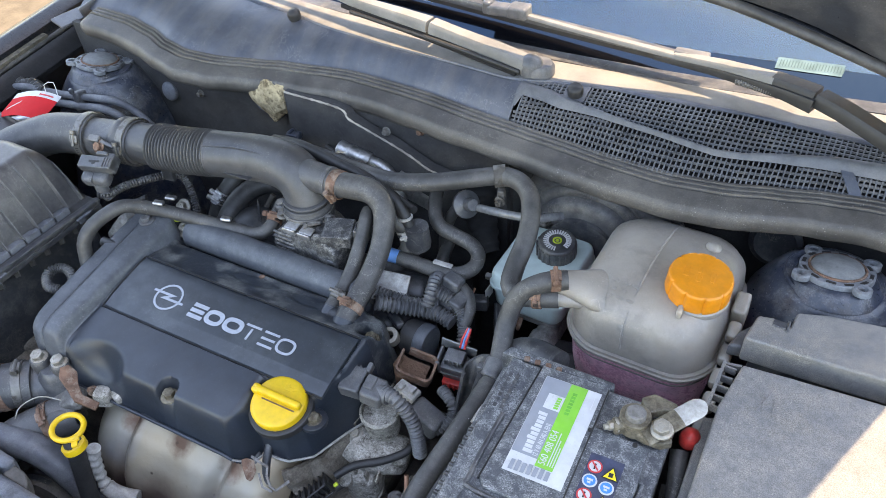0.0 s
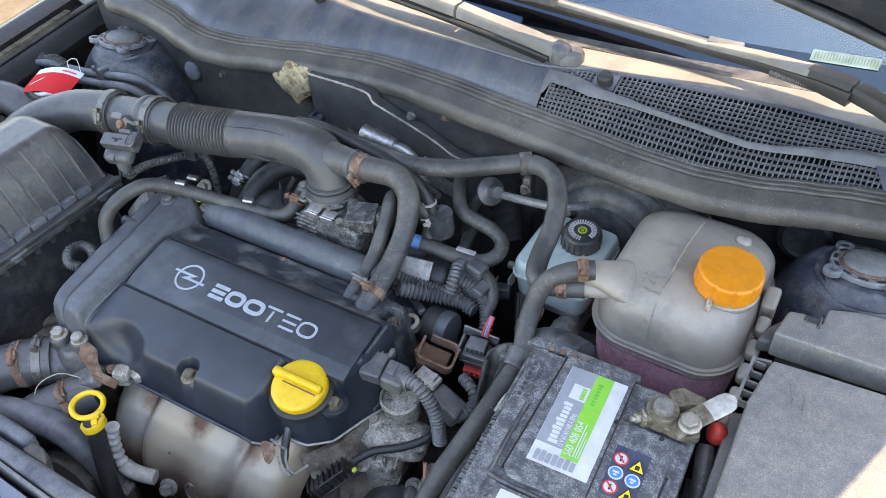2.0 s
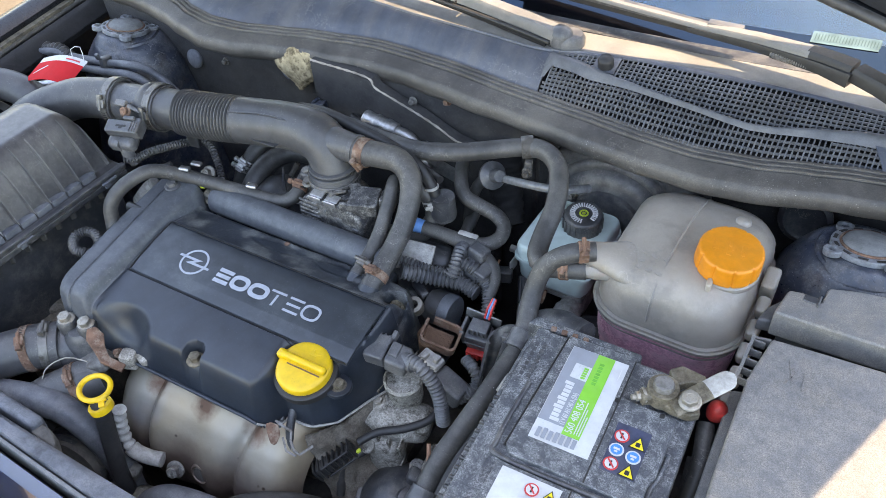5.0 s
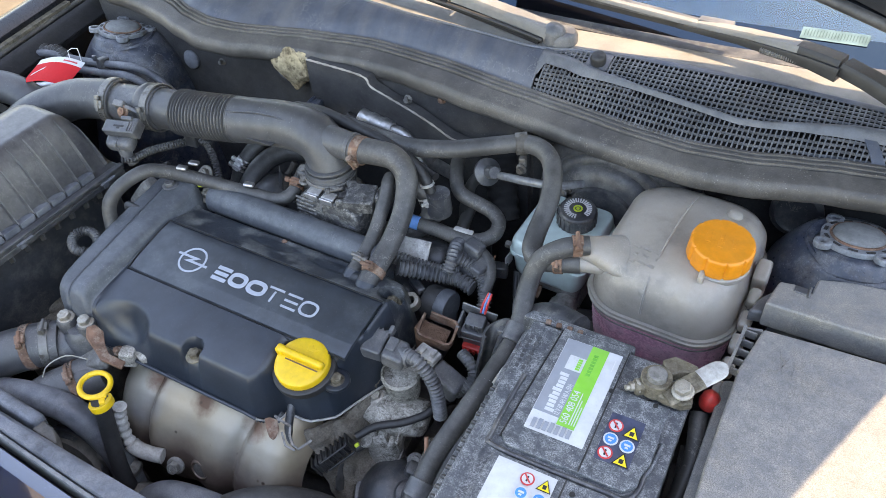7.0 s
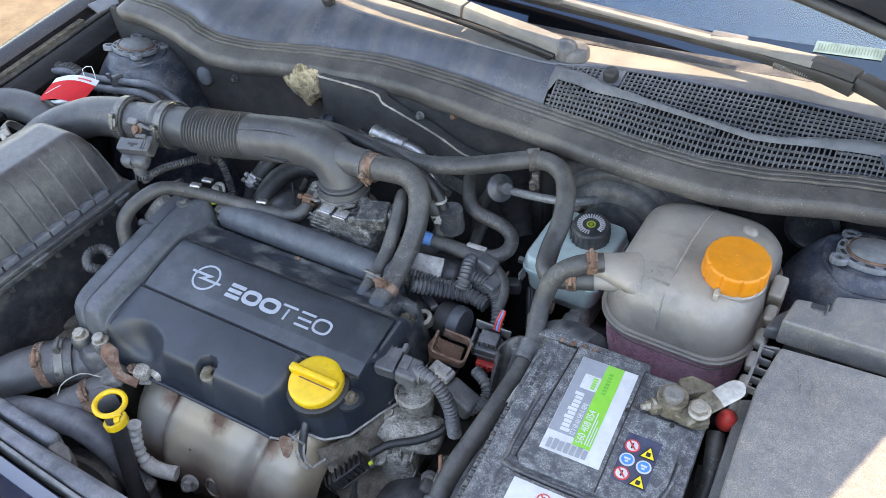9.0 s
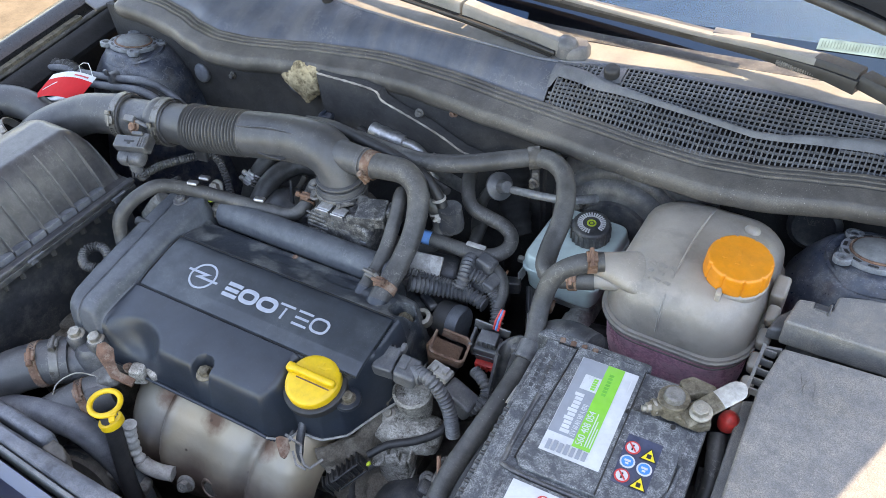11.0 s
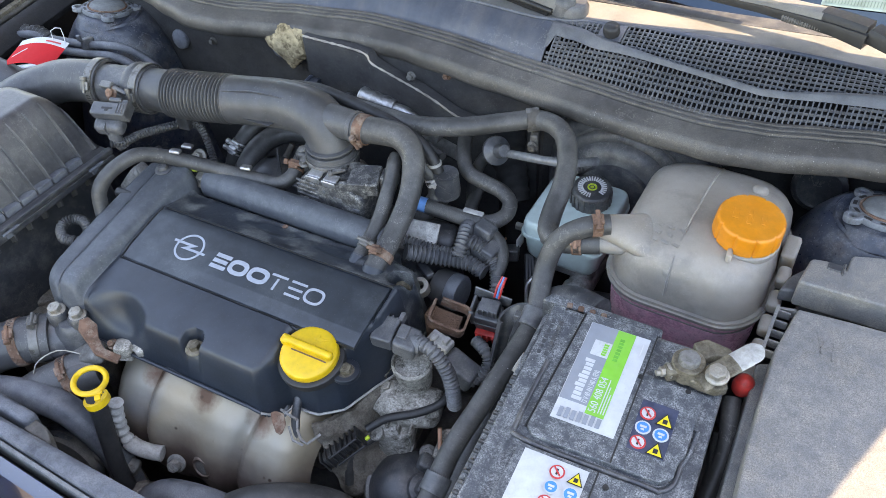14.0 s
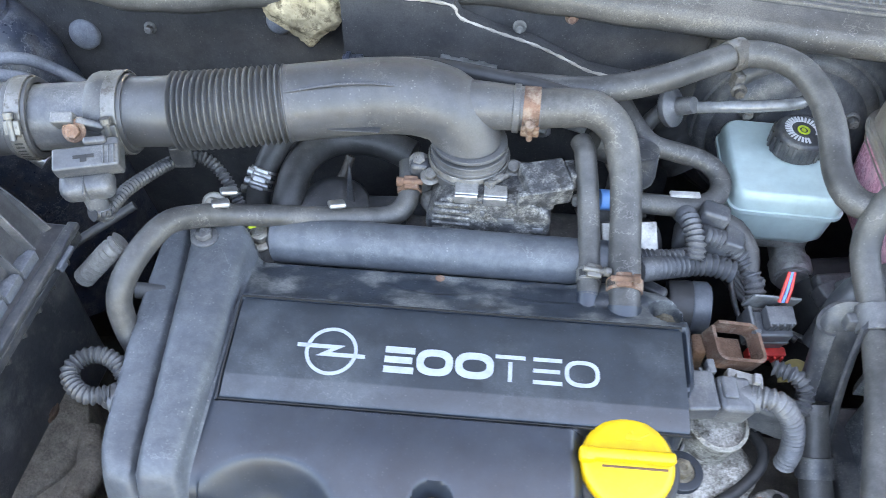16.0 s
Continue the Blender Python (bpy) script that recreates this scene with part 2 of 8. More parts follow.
RED = material("red_plastic", (0.55, 0.03, 0.025), 0.4, dust=0.2, dust_scale=40, bump=0.05)
BLUE = material("blue_plastic", (0.06, 0.22, 0.50), 0.4, dust=0.2, bump=0.05)
LIME = material("lime_plastic", (0.45, 0.55, 0.05), 0.45, bump=0.05)
PALE = material("pale_grey_plastic", (0.34, 0.33, 0.31), 0.55, dust=0.4, dust_scale=40, bump=0.15)
CASTING = material("brown_stained_casting", (0.17, 0.148, 0.120), 0.8, metal=0.15, dust=0.7, dust_col=(0.25, 0.225, 0.19), dust_scale=25, stain=(0.07, 0.055, 0.04), stain_amt=0.7, bump=0.7, grain=180, gritty=0.4, fleck=0.15)
BLACK_RUBBER = material("black_rubber", (0.018, 0.018, 0.019), 0.5, dust=0.3, dust_col=(0.10, 0.095, 0.09), dust_scale=30, bump=0.1)
MATT_BLACK = material("matt_black_trim", (0.012, 0.012, 0.013), 0.75, dust=0.35, dust_col=(0.06, 0.056, 0.05), dust_scale=18, bump=0.1, spec=0.25)
GRIMY = material("oily_gritty_plastic", (0.040, 0.041, 0.044), 0.5, dust=0.85, dust_col=(0.24, 0.235, 0.22), dust_scale=110, dust_lo=0.45, dust_hi=0.62, spots=0.9, stain=(0.020, 0.018, 0.016), stain_amt=0.8, stain_scale=45, bump=0.35, gritty=0.4, fleck=0.2)
MOUNT = material("pale_plated_mount", (0.20, 0.215, 0.235), 0.45, metal=0.2, dust=0.5, dust_col=(0.27, 0.265, 0.25), dust_scale=50, stain=(0.10, 0.085, 0.07), stain_amt=0.5, stain_scale=60, bump=0.1)
LID = material("dusty_lid_plastic", (0.044, 0.043, 0.046), 0.40, dust=0.5, dust_col=(0.15, 0.145, 0.145), dust_scale=34, dust_lo=0.44, dust_hi=0.70, spots=0.3, bump=0.05, spec=0.75, gritty=0.7, scuff=0.5)
FOAM_STRIP = material("dirty_foam_strip", (0.13, 0.115, 0.09), 0.95, stain=(0.05, 0.045, 0.038), stain_amt=0.8, stain_scale=60, bump=0.5, vary=0.3, spec=0.2)
FRIT_BLACK = material("black_glass_border", (0.004, 0.004, 0.005), 0.05, bump=0.0, spec=0.7)
# the blue of the mirrored sky is put into the specular tint
FRIT_BLACK.node_tree.nodes["Principled BSDF"].inputs["Specular Tint"].default_value = (0.30, 0.62, 1.0, 1)
CLAMP_GREY = material("dull_plated_casting", (0.185, 0.160, 0.118), 0.55, metal=0.4, dust=0.8, dust_col=(0.065, 0.052, 0.034), dust_scale=70, dust_lo=0.44, dust_hi=0.58, spots=0.4, bump=0.4)
CLEAR_PIPE = material("cloudy_clear_pipe", (0.13, 0.135, 0.14), 0.18, dust=0.3, dust_scale=40, bump=0.02, spec=0.8)
CAST_PALE = material("corroded_pale_casting", (0.27, 0.252, 0.22), 0.62, metal=0.1, dust=0.9, dust_col=(0.46, 0.43, 0.385), dust_scale=65, dust_lo=0.47, dust_hi=0.58, spots=0.8, spot_col=(0.5, 0.47, 0.42), stain=(0.060, 0.050, 0.038), stain_amt=0.9, stain_scale=55, bump=0.6, grain=180, gritty=0.3, fleck=0.2)
COPPER = material("copper_wire_skin", (0.42, 0.22, 0.14), 0.5, bump=0.1)
SAND = material("dry_sandy_ground", (0.125, 0.10, 0.068), 0.95, dust=0.5, dust_col=(0.16, 0.13, 0.095), dust_scale=3, bump=0.6, grain=40, spec=0.2)
# dashboard plastic; also the shade put below the cowl grilles as near-black colour
CABIN = material("dashboard_and_grille_shade", (0.008, 0.008, 0.009), 0.8, bump=0.2)
FRIT = material("pale_green_dotted_shade", (0.165, 0.215, 0.205), 0.6, bump=0.1, vary=0.1)
STICKER_PRINT = material("faint_teal_print", (0.08, 0.13, 0.135), 0.9, bump=0.0, spec=0.1)
STICKER = material("teal_sticker", (0.13, 0.20, 0.21), 0.9, bump=0.0, spec=0.1)


STRIP_GREY = material("grey_rubber_strip", (0.135, 0.140, 0.140), 0.6, dust=0.5, dust_col=(0.26, 0.255, 0.24), dust_scale=30, bump=0.1)


def shield_material():
    """Tarnished sheet steel: pale straw metal with brown and bluish heat bands and soot specks."""
    m = bpy.data.materials.new("heat_tinted_steel")
    m.use_nodes = True
    nt = m.node_tree
    bsdf = nt.nodes["Principled BSDF"]
    co = nt.nodes.new("ShaderNodeTexCoord").outputs["Object"]
    base = _mixcol(nt, _ramp(nt, _noise(nt, co, 9.0, 3.0), 0.35, 0.65), (0.40, 0.325, 0.225), (0.32, 0.305, 0.265))
    col = _mixcol(nt, _math(nt, "MULTIPLY", _ramp(nt, _noise(nt, co, 13.0, 8.0, 0.68), 0.56, 0.70), 0.22), base, (0.28, 0.20, 0.12))
    col = _mixcol(nt, _math(nt, "MULTIPLY", _ramp(nt, _noise(nt, co, 11.0, 2.0, 0.4), 0.56, 0.70), 0.45), col, (0.27, 0.30, 0.35))
    # plum-brown scorch along the lower edge
    sep = nt.nodes.new("ShaderNodeSeparateXYZ")
    nt.links.new(co, sep.inputs[0])
    low = _math(nt, "ADD", sep.outputs["Z"], _ramp(nt, _noise(nt, co, 14.0, 5.0), 0.0, 1.0, -0.045, 0.045))
    col = _mixcol(nt, _ramp(nt, low, 0.130, 0.080, 0.0, 0.9), col, (0.115, 0.078, 0.068))
    # brown streaks run down from the pressed grooves
    for gx in (-0.068, 0.080):
        away = _math(nt, "ABSOLUTE", _math(nt, "SUBTRACT", sep.outputs["X"], gx), 0.0)
        streak = _math(nt, "MULTIPLY", _ramp(nt, away, 0.011, 0.002), _ramp(nt, _noise(nt, co, 34.0, 5.0, 0.7), 0.44, 0.66, 0.05, 0.45))
        col = _mixcol(nt, streak, col, (0.17, 0.135, 0.120))
    # rust round the three fixing tabs
    for tx, ty, tz in ((-0.625, 0.345, 0.797), (-0.545, 0.348, 0.797), (-0.466, 0.350, 0.797)):
        d = nt.nodes.new("ShaderNodeVectorMath")
        d.operation = "DISTANCE"
        d.inputs[1].default_value = (tx + 0.55, ty - 0.33, tz - 0.64)
        nt.links.new(co, d.inputs[0])
        near = _ramp(nt, _math(nt, "ADD", d.outputs["Value"], _ramp(nt, _noise(nt, co, 55.0, 6.0, 0.7), 0.0, 1.0, -0.012, 0.012)), 0.024, 0.008)
        col = _mixcol(nt, _math(nt, "MULTIPLY", near, 0.9), col, (0.13, 0.060, 0.035))
    v = nt.nodes.new("ShaderNodeTexVoronoi")
    v.inputs["Scale"].default_value = 48.0
    nt.links.new(co, v.inputs["Vector"])
    col = _mixcol(nt, _math(nt, "MULTIPLY", _ramp(nt, v.outputs["Distance"], 0.15, 0.06), _ramp(nt, _noise(nt, co, 30.0, 3.0), 0.48, 0.56)), col, (0.05, 0.030, 0.020))
    nt.links.new(col, bsdf.inputs["Base Color"])
    bsdf.inputs["Metallic"].default_value = 0.45
    nt.links.new(_ramp(nt, _noise(nt, co, 60.0, 4.0), 0.3, 0.7, 0.36, 0.58), bsdf.inputs["Roughness"])
    b = nt.nodes.new("ShaderNodeBump")
    b.inputs["Strength"].default_value = 0.25
    b.inputs["Distance"].default_value = 0.003
    nt.links.new(_noise(nt, co, 45.0, 4.0), b.inputs["Height"])
    nt.links.new(b.outputs["Normal"], bsdf.inputs["Normal"])
    return m


PANEL = material("dusty_faded_panel_paint", (0.080, 0.089, 0.106), 0.5, dust=0.75, dust_col=(0.215, 0.222, 0.235), dust_scale=26, dust_lo=0.36, dust_hi=0.62, spots=0.2, stain=(0.035, 0.037, 0.042), stain_amt=0.6, stain_scale=30, bump=0.12, gritty=0.5)
PANEL_HOSE = material("dusty_blue_grey_rubber", (0.070, 0.076, 0.088), 0.45, dust=0.7, dust_col=(0.24, 0.245, 0.255), dust_scale=22, dust_lo=0.40, dust_hi=0.66, spots=0.2, bump=0.1)
# blue in the base colour imitates sky mirrored in the dark body paint
PAINT_EDGE = material("dark_paint_tinted_sky_blue", (0.010, 0.020, 0.050), 0.12, dust=0.10, dust_scale=20, spots=0.15, bump=0.0, coat=1.0, spec=1.0)
SHIELD = shield_material()


def glass_material():
    m = bpy.data.materials.new("windscreen_glass")
    m.use_nodes = True
    b = m.node_tree.nodes["Principled BSDF"]
    b.inputs["Base Color"].default_value = (0.80, 0.90, 0.88, 1)
    b.inputs["Roughness"].default_value = 0.02
    b.inputs["Transmission Weight"].default_value = 1.0
    b.inputs["IOR"].default_value = 1.75
    # reflections tinted blue to imitate a deeper blue sky
    b.inputs["Specular Tint"].default_value = (0.36, 0.64, 0.95, 1)
    return m


GLASS = glass_material()

# ---- building tools ----
def centre(ob):
    p = Vector((0, 0, 0))
    while ob is not None:
        p += ob.location
        ob = ob.parent
    return p


def smooth(bm, on=True):
    for f in bm.faces:
        f.smooth = on
    return bm


def settle_normals(me):
    """Lets flat faces stay flat beside their rounded edges: corner normals weighted by area, split at hard edges."""
    nl, nf = len(me.loops), len(me.polygons)
    flags = np.zeros(nf, dtype=bool)
    me.polygons.foreach_get("use_smooth", flags)
    if nl == 0 or not flags.any():
        return
    nor, area, start, total, vert = np.zeros(nf * 3), np.zeros(nf), np.zeros(nf, dtype=np.int64), np.zeros(nf, dtype=np.int64), np.zeros(nl, dtype=np.int64)
    me.polygons.foreach_get("normal", nor)
    me.polygons.foreach_get("area", area)
    me.polygons.foreach_get("loop_start", start)
    me.polygons.foreach_get("loop_total", total)
    me.loops.foreach_get("vertex_index", vert)
    nor = nor.reshape(-1, 3)
    face = np.repeat(np.arange(nf), total)
    order = np.argsort(vert, kind="stable")
    count = np.bincount(vert, minlength=len(me.vertices))
    first = np.concatenate(([0], np.cumsum(count)[:-1]))
    out = np.zeros((nl, 3))
    for k in range(int(count.max())):
        ok = k < count[vert]
        mine = np.nonzero(ok)[0]
        other = face[order[first[vert[mine]] + k]]
        near = (nor[face[mine]] * nor[other]).sum(1) > 0.66
        out[mine[near]] += nor[other[near]] * area[other[near]][:, None]
    size = np.linalg.norm(out, axis=1)
    bad = size < 1e-14
    out[bad], size[bad] = nor[face[bad]], 1.0
    me.normals_split_custom_set((out / size[:, None]).tolist())


def part(name, bm, material_, parent, label="", kind=""):
    """Links a bmesh, given in world places, as one mesh under a thing or a part."""
    me = bpy.data.meshes.new(name)
    bm.transform(Matrix.Translation(-centre(parent)))
    bm.to_mesh(me)
    bm.free()
    settle_normals(me)
    me.materials.append(material_)
    ob = new(name, me)
    ob.parent = parent
    return tagged(ob, label=label, kind=kind)


def thing(name, at, label, category, group="", kind=""):
    ob = new(name)
    ob.empty_display_size = 0.02
    ob.location = at
    return tagged(ob, label, category, group, kind)


def solo(name, bm, material_, label, category, group="", kind=""):
    """A thing that is one single mesh; its origin goes to the middle of its base."""
    cs = [v.co for v in bm.verts]
    lo, hi = [min(c[i] for c in cs) for i in range(3)], [max(c[i] for c in cs) for i in range(3)]
    at = Vector(((lo[0] + hi[0]) / 2, (lo[1] + hi[1]) / 2, lo[2]))
    bm.transform(Matrix.Translation(-at))
    me = bpy.data.meshes.new(name)
    bm.to_mesh(me)
    bm.free()
    settle_normals(me)
    me.materials.append(material_)
    ob = new(name, me)
    ob.location = at
    return tagged(ob, label, category, group, kind)


def join(*bms):
    out = bmesh.new()
    me = bpy.data.meshes.new("tmp")
    for b in bms:
        b.to_mesh(me)
        out.from_mesh(me)
        b.free()
    bpy.data.meshes.remove(me)
    return out


def rbox(size, m=None, bevel=0.003, segs=2, taper=0.0):
    """A box with rounded edges, centred on its base middle; taper narrows the top."""
    bm = bmesh.new()
    bmesh.ops.create_cube(bm, size=1.0)
    for v in bm.verts:
        k = 1 - taper if v.co.z > 0 else 1.0
        v.co = Vector((v.co.x * size[0] * k, v.co.y * size[1] * k, (v.co.z + 0.5) * size[2]))
    if bevel > 0:
        bmesh.ops.bevel(bm, geom=bm.edges[:], offset=min(bevel, min(size) * 0.45), segments=segs, affect="EDGES", profile=0.5)
    smooth(bm)
    if m is not None:
        bm.transform(m)
    return bm


def prism(poly, z0, z1, bevel=0.002, segs=2, m=None, top_only=False):
    """An upright block over an outline of (x, y) corners."""
    bm = bmesh.new()
    lo = [bm.verts.new((x, y, z0)) for x, y in poly]
    hi = [bm.verts.new((x, y, z1)) for x, y in poly]
    n = len(poly)
    bm.faces.new(hi)
    bm.faces.new(lo[::-1])
    for i in range(n):
        bm.faces.new((lo[i], lo[(i + 1) % n], hi[(i + 1) % n], hi[i]))
    bmesh.ops.recalc_face_normals(bm, faces=bm.faces[:])
    if bevel > 0:
        es = [e for e in bm.edges if not top_only or all(v.co.z > (z0 + z1) / 2 for v in e.verts)]
        bmesh.ops.bevel(bm, geom=es, offset=bevel, segments=segs, affect="EDGES", profile=0.5)
    smooth(bm)
    if m is not None:
        bm.transform(m)
    return bm


def rounded(w, d, r, n=5, cx=0.0, cy=0.0):
    """Corners of a rounded rectangle."""
    out = []
    for sx, sy, a0 in ((1, 1, 0), (-1, 1, 90), (-1, -1, 180), (1, -1, 270)):
        for i in range(n + 1):
            a = radians(a0 + 90 * i / n)
            out.append((cx + sx * (w / 2 - r) + r * math.cos(a), cy + sy * (d / 2 - r) + r * math.sin(a)))
    return out


def loft(rings, cap=True):
    """A skin over rings of as many points each."""
    bm = bmesh.new()
    vs = [[bm.verts.new(p) for p in r] for r in rings]
    n = len(rings[0])
    for a, b in zip(vs, vs[1:]):
        for i in range(n):
            bm.faces.new((a[i], a[(i + 1) % n], b[(i + 1) % n], b[i]))
    if cap:
        bm.faces.new(vs[0][::-1])
        bm.faces.new(vs[-1])
    bmesh.ops.recalc_face_normals(bm, faces=bm.faces[:])
    return smooth(bm)


def curve_points(pts, step):
    """Points at even steps along a smooth line through pts."""
    P = [Vector(p) for p in pts]
    if len(P) == 2:
        n = max(2, int((P[1] - P[0]).length / step))
        return [P[0].lerp(P[1], i / n) for i in range(n + 1)]
    Q = [P[0] * 2 - P[1], *P, P[-1] * 2 - P[-2]]
    out = []
    for a, b, c, d in zip(Q, Q[1:], Q[2:], Q[3:]):
        n = max(1, int((c - b).length / step))
        for i in range(n):
            t = i / n
            out.append(0.5 * ((2 * b) + (c - a) * t + (2 * a - 5 * b + 4 * c - d) * t * t + (3 * b - a - 3 * c + d) * t ** 3))
    out.append(P[-1])
    return out


def tube(pts, r, sides=16, step=0.008, caps=True, straight=False):
    """A round hose along pts. r: one radius, or a function of the way along (0 to 1) and the metres."""
    line = [Vector(p) for p in pts] if straight else curve_points(pts, step)
    total = sum((b - a).length for a, b in zip(line, line[1:])) or 1.0
    bm = bmesh.new()
    rings, nrm, s = [], None, 0.0
    for i, p in enumerate(line):
        t = (line[min(i + 1, len(line) - 1)] - line[max(i - 1, 0)]).normalized()
        if nrm is None:
            nrm = t.orthogonal().normalized()
        nrm = (nrm - t * nrm.dot(t)).normalized()
        bi = t.cross(nrm)
        if i:
            s += (p - line[i - 1]).length
        rr = r(s / total, s) if callable(r) else r
        rings.append([bm.verts.new(p + (nrm * math.cos(a) + bi * math.sin(a)) * rr) for a in (2 * math.pi * k / sides for k in range(sides))])
    for a, b in zip(rings, rings[1:]):
        for k in range(sides):
            bm.faces.new((a[k], a[(k + 1) % sides], b[(k + 1) % sides], b[k]))
    if caps:
        bm.faces.new(rings[0][::-1])
        bm.faces.new(rings[-1])
    bmesh.ops.recalc_face_normals(bm, faces=bm.faces[:])
    return smooth(bm)


def ribbed(r, pitch, depth):
    """Radius of a corrugated conduit."""
    return lambda f, s: r + depth * (0.5 + 0.5 * math.cos(2 * math.pi * s / pitch))


def basis(at, axis, side=None):
    """A pose at a place whose z runs along axis."""
    z = Vector(axis).normalized()
    x = Vector(side) if side is not None else z.orthogonal()
    x = (x - z * x.dot(z)).normalized()
    y = z.cross(x)
    return Matrix(((x.x, y.x, z.x, at[0]), (x.y, y.y, z.y, at[1]), (x.z, y.z, z.z, at[2]), (0, 0, 0, 1)))


def lathe(profile, at=(0, 0, 0), axis=(0, 0, 1), sides=32, m=None):
    """A turned body from (radius, height) pairs."""
    rings = [[(max(r, 0.0002) * math.cos(2 * math.pi * k / sides), max(r, 0.0002) * math.sin(2 * math.pi * k / sides), h) for k in range(sides)] for r, h in profile]
    bm = loft(rings)
    bm.transform(m if m is not None else basis(at, axis))
    return bm


def ring(r_in, r_out, h, at, axis, sides=28, side=None):
    """A flat band round an axis, with thickness."""
    b = 0.0006
    prof = [(r_in, 0), (r_out - b, 0), (r_out, b), (r_out, h - b), (r_out - b, h), (r_in, h)]
    rings = [[(r * math.cos(2 * math.pi * k / sides), r * math.sin(2 * math.pi * k / sides), z) for k in range(sides)] for r, z in prof]
    bm = loft(rings + [rings[0]], cap=False)
    bmesh.ops.remove_doubles(bm, verts=bm.verts[:], dist=1e-6)
    bm.transform(basis(at, axis, side))
    return bm


def bolt(r, h, at, axis=(0, 0, 1), washer=1.5):
    """A hexagon head on a flange."""
    hexa = [(r * math.cos(radians(60 * k)), r * math.sin(radians(60 * k))) for k in range(6)]
    head = prism(hexa, h * 0.25, h, r * 0.12, 1)
    fl = lathe([(0, 0), (r * washer, 0), (r * washer, h * 0.15), (r * washer * 0.85, h * 0.3), (0, h * 0.3)], sides=20)
    dimple = lathe([(0, h * 0.9), (r * 0.5, h * 0.9), (r * 0.5, h * 1.05), (r * 0.38, h * 1.05), (r * 0.3, h * 0.96), (0, h * 0.96)], sides=14)
    bm = join(head, fl, dimple)
    bm.transform(basis(at, axis))
    return bm


def sheet(fn, nu, nv):
    """An open skin over a function of two numbers from 0 to 1."""
    bm = bmesh.new()
    vs = [[bm.verts.new(fn(i / nu, j / nv)) for j in range(nv + 1)] for i in range(nu + 1)]
    for i in range(nu):
        for j in range(nv):
            bm.faces.new((vs[i][j], vs[i + 1][j], vs[i + 1][j + 1], vs[i][j + 1]))
    return smooth(bm)


def thick(bm, t):
    """Gives an open skin a thickness, away from its normals."""
    bmesh.ops.recalc_face_normals(bm, faces=bm.faces[:])
    bmesh.ops.solidify(bm, geom=bm.faces[:], thickness=t)
    return smooth(bm)


def strip(pts, w, h, up=(0, 0, 1)):
    """A flat bar bent along a line; w across, h high."""
    line = [Vector(p) for p in pts]
    rings = []
    for i, p in enumerate(line):
        t = (line[min(i + 1, len(line) - 1)] - line[max(i - 1, 0)]).normalized()
        s = t.cross(Vector(up)).normalized()
        u = s.cross(t).normalized()
        rings.append([tuple(p + s * a + u * b) for a, b in ((-w / 2, -h / 2), (w / 2, -h / 2), (w / 2, h / 2), (-w / 2, h / 2))])
    bm = loft(rings)
    smooth(bm, False)
    return bm


def lerp_table(tab, x):
    """Straight-line reading of a short table of pairs."""
    if x <= tab[0][0]:
        return tab[0][1]
    for (x0, y0), (x1, y1) in zip(tab, tab[1:]):
        if x <= x1:
            k = (x - x0) / (x1 - x0)
            return y0 + (y1 - y0) * (k * k * (3 - 2 * k) * 0.5 + k * 0.5)
    return tab[-1][1]


def clamp_on(parent, at, axis, r, material_, width=0.010, ear=(0, 0, 1), label=""):
    """A band clamp round a hose, with its screw housing."""
    c = part("clamp", ring(r, r + 0.0013, width, Vector(at) - Vector(axis).normalized() * width / 2, axis), material_, parent, label)
    e = Vector(ear).normalized()
    ax = Vector(axis).normalized()
    e = (e - ax * e.dot(ax)).normalized()
    m = basis(Vector(at) + e * (r + 0.001), e, ax)
    part("screw_housing", join(rbox((width * 1.1, 0.013, 0.0045), m, 0.0012, 1), lathe([(0, -0.013), (0.0042, -0.013), (0.0042, -0.008), (0.0026, -0.007), (0.0026, 0.010), (0, 0.010)], sides=10, m=m @ pose(0, 0, 0.004, 90, 0, 0))), material_, c)
    turn = basis(Vector(at), ax, e)
    for k in range(7):
        a = 0.42 + 0.115 * k
        part("slot", rbox((0.0004, 0.0011, width * 0.55), turn @ pose(0, 0, 0, 0, 0, math.degrees(a)) @ pose(r + 0.00125, 0, -width * 0.275), 0.0, 1), PRINT_BLACK, c)
    return c


def words(text, height, m, depth=0.0004, align="LEFT"):
    """Raised letters in the built-in font as a bmesh."""
    cu = bpy.data.curves.new("letters", "FONT")
    cu.body, cu.size, cu.extrude, cu.align_x = text, height * 1.40, depth / 2, align
    ob = bpy.data.objects.new("letters", cu)
    scene.collection.objects.link(ob)
    dg = bpy.context.evaluated_depsgraph_get()
    me = bpy.data.meshes.new_from_object(ob.evaluated_get(dg))
    bm = bmesh.new()
    bm.from_mesh(me)
    bpy.data.objects.remove(ob)
    bpy.data.curves.remove(cu)
    bpy.data.meshes.remove(me)
    bm.transform(m)
    return bm

# ---- ground and body shell ----
MID = -0.505      # the car's middle line


def ground():
    bm = sheet(lambda u, v: ((u - 0.5) * 400, (v - 0.5) * 400, 0.0), 40, 40)
    solo("ground", bm, SAND, "dry sandy ground in full sun round the car", "ground", kind="structure")


ground()

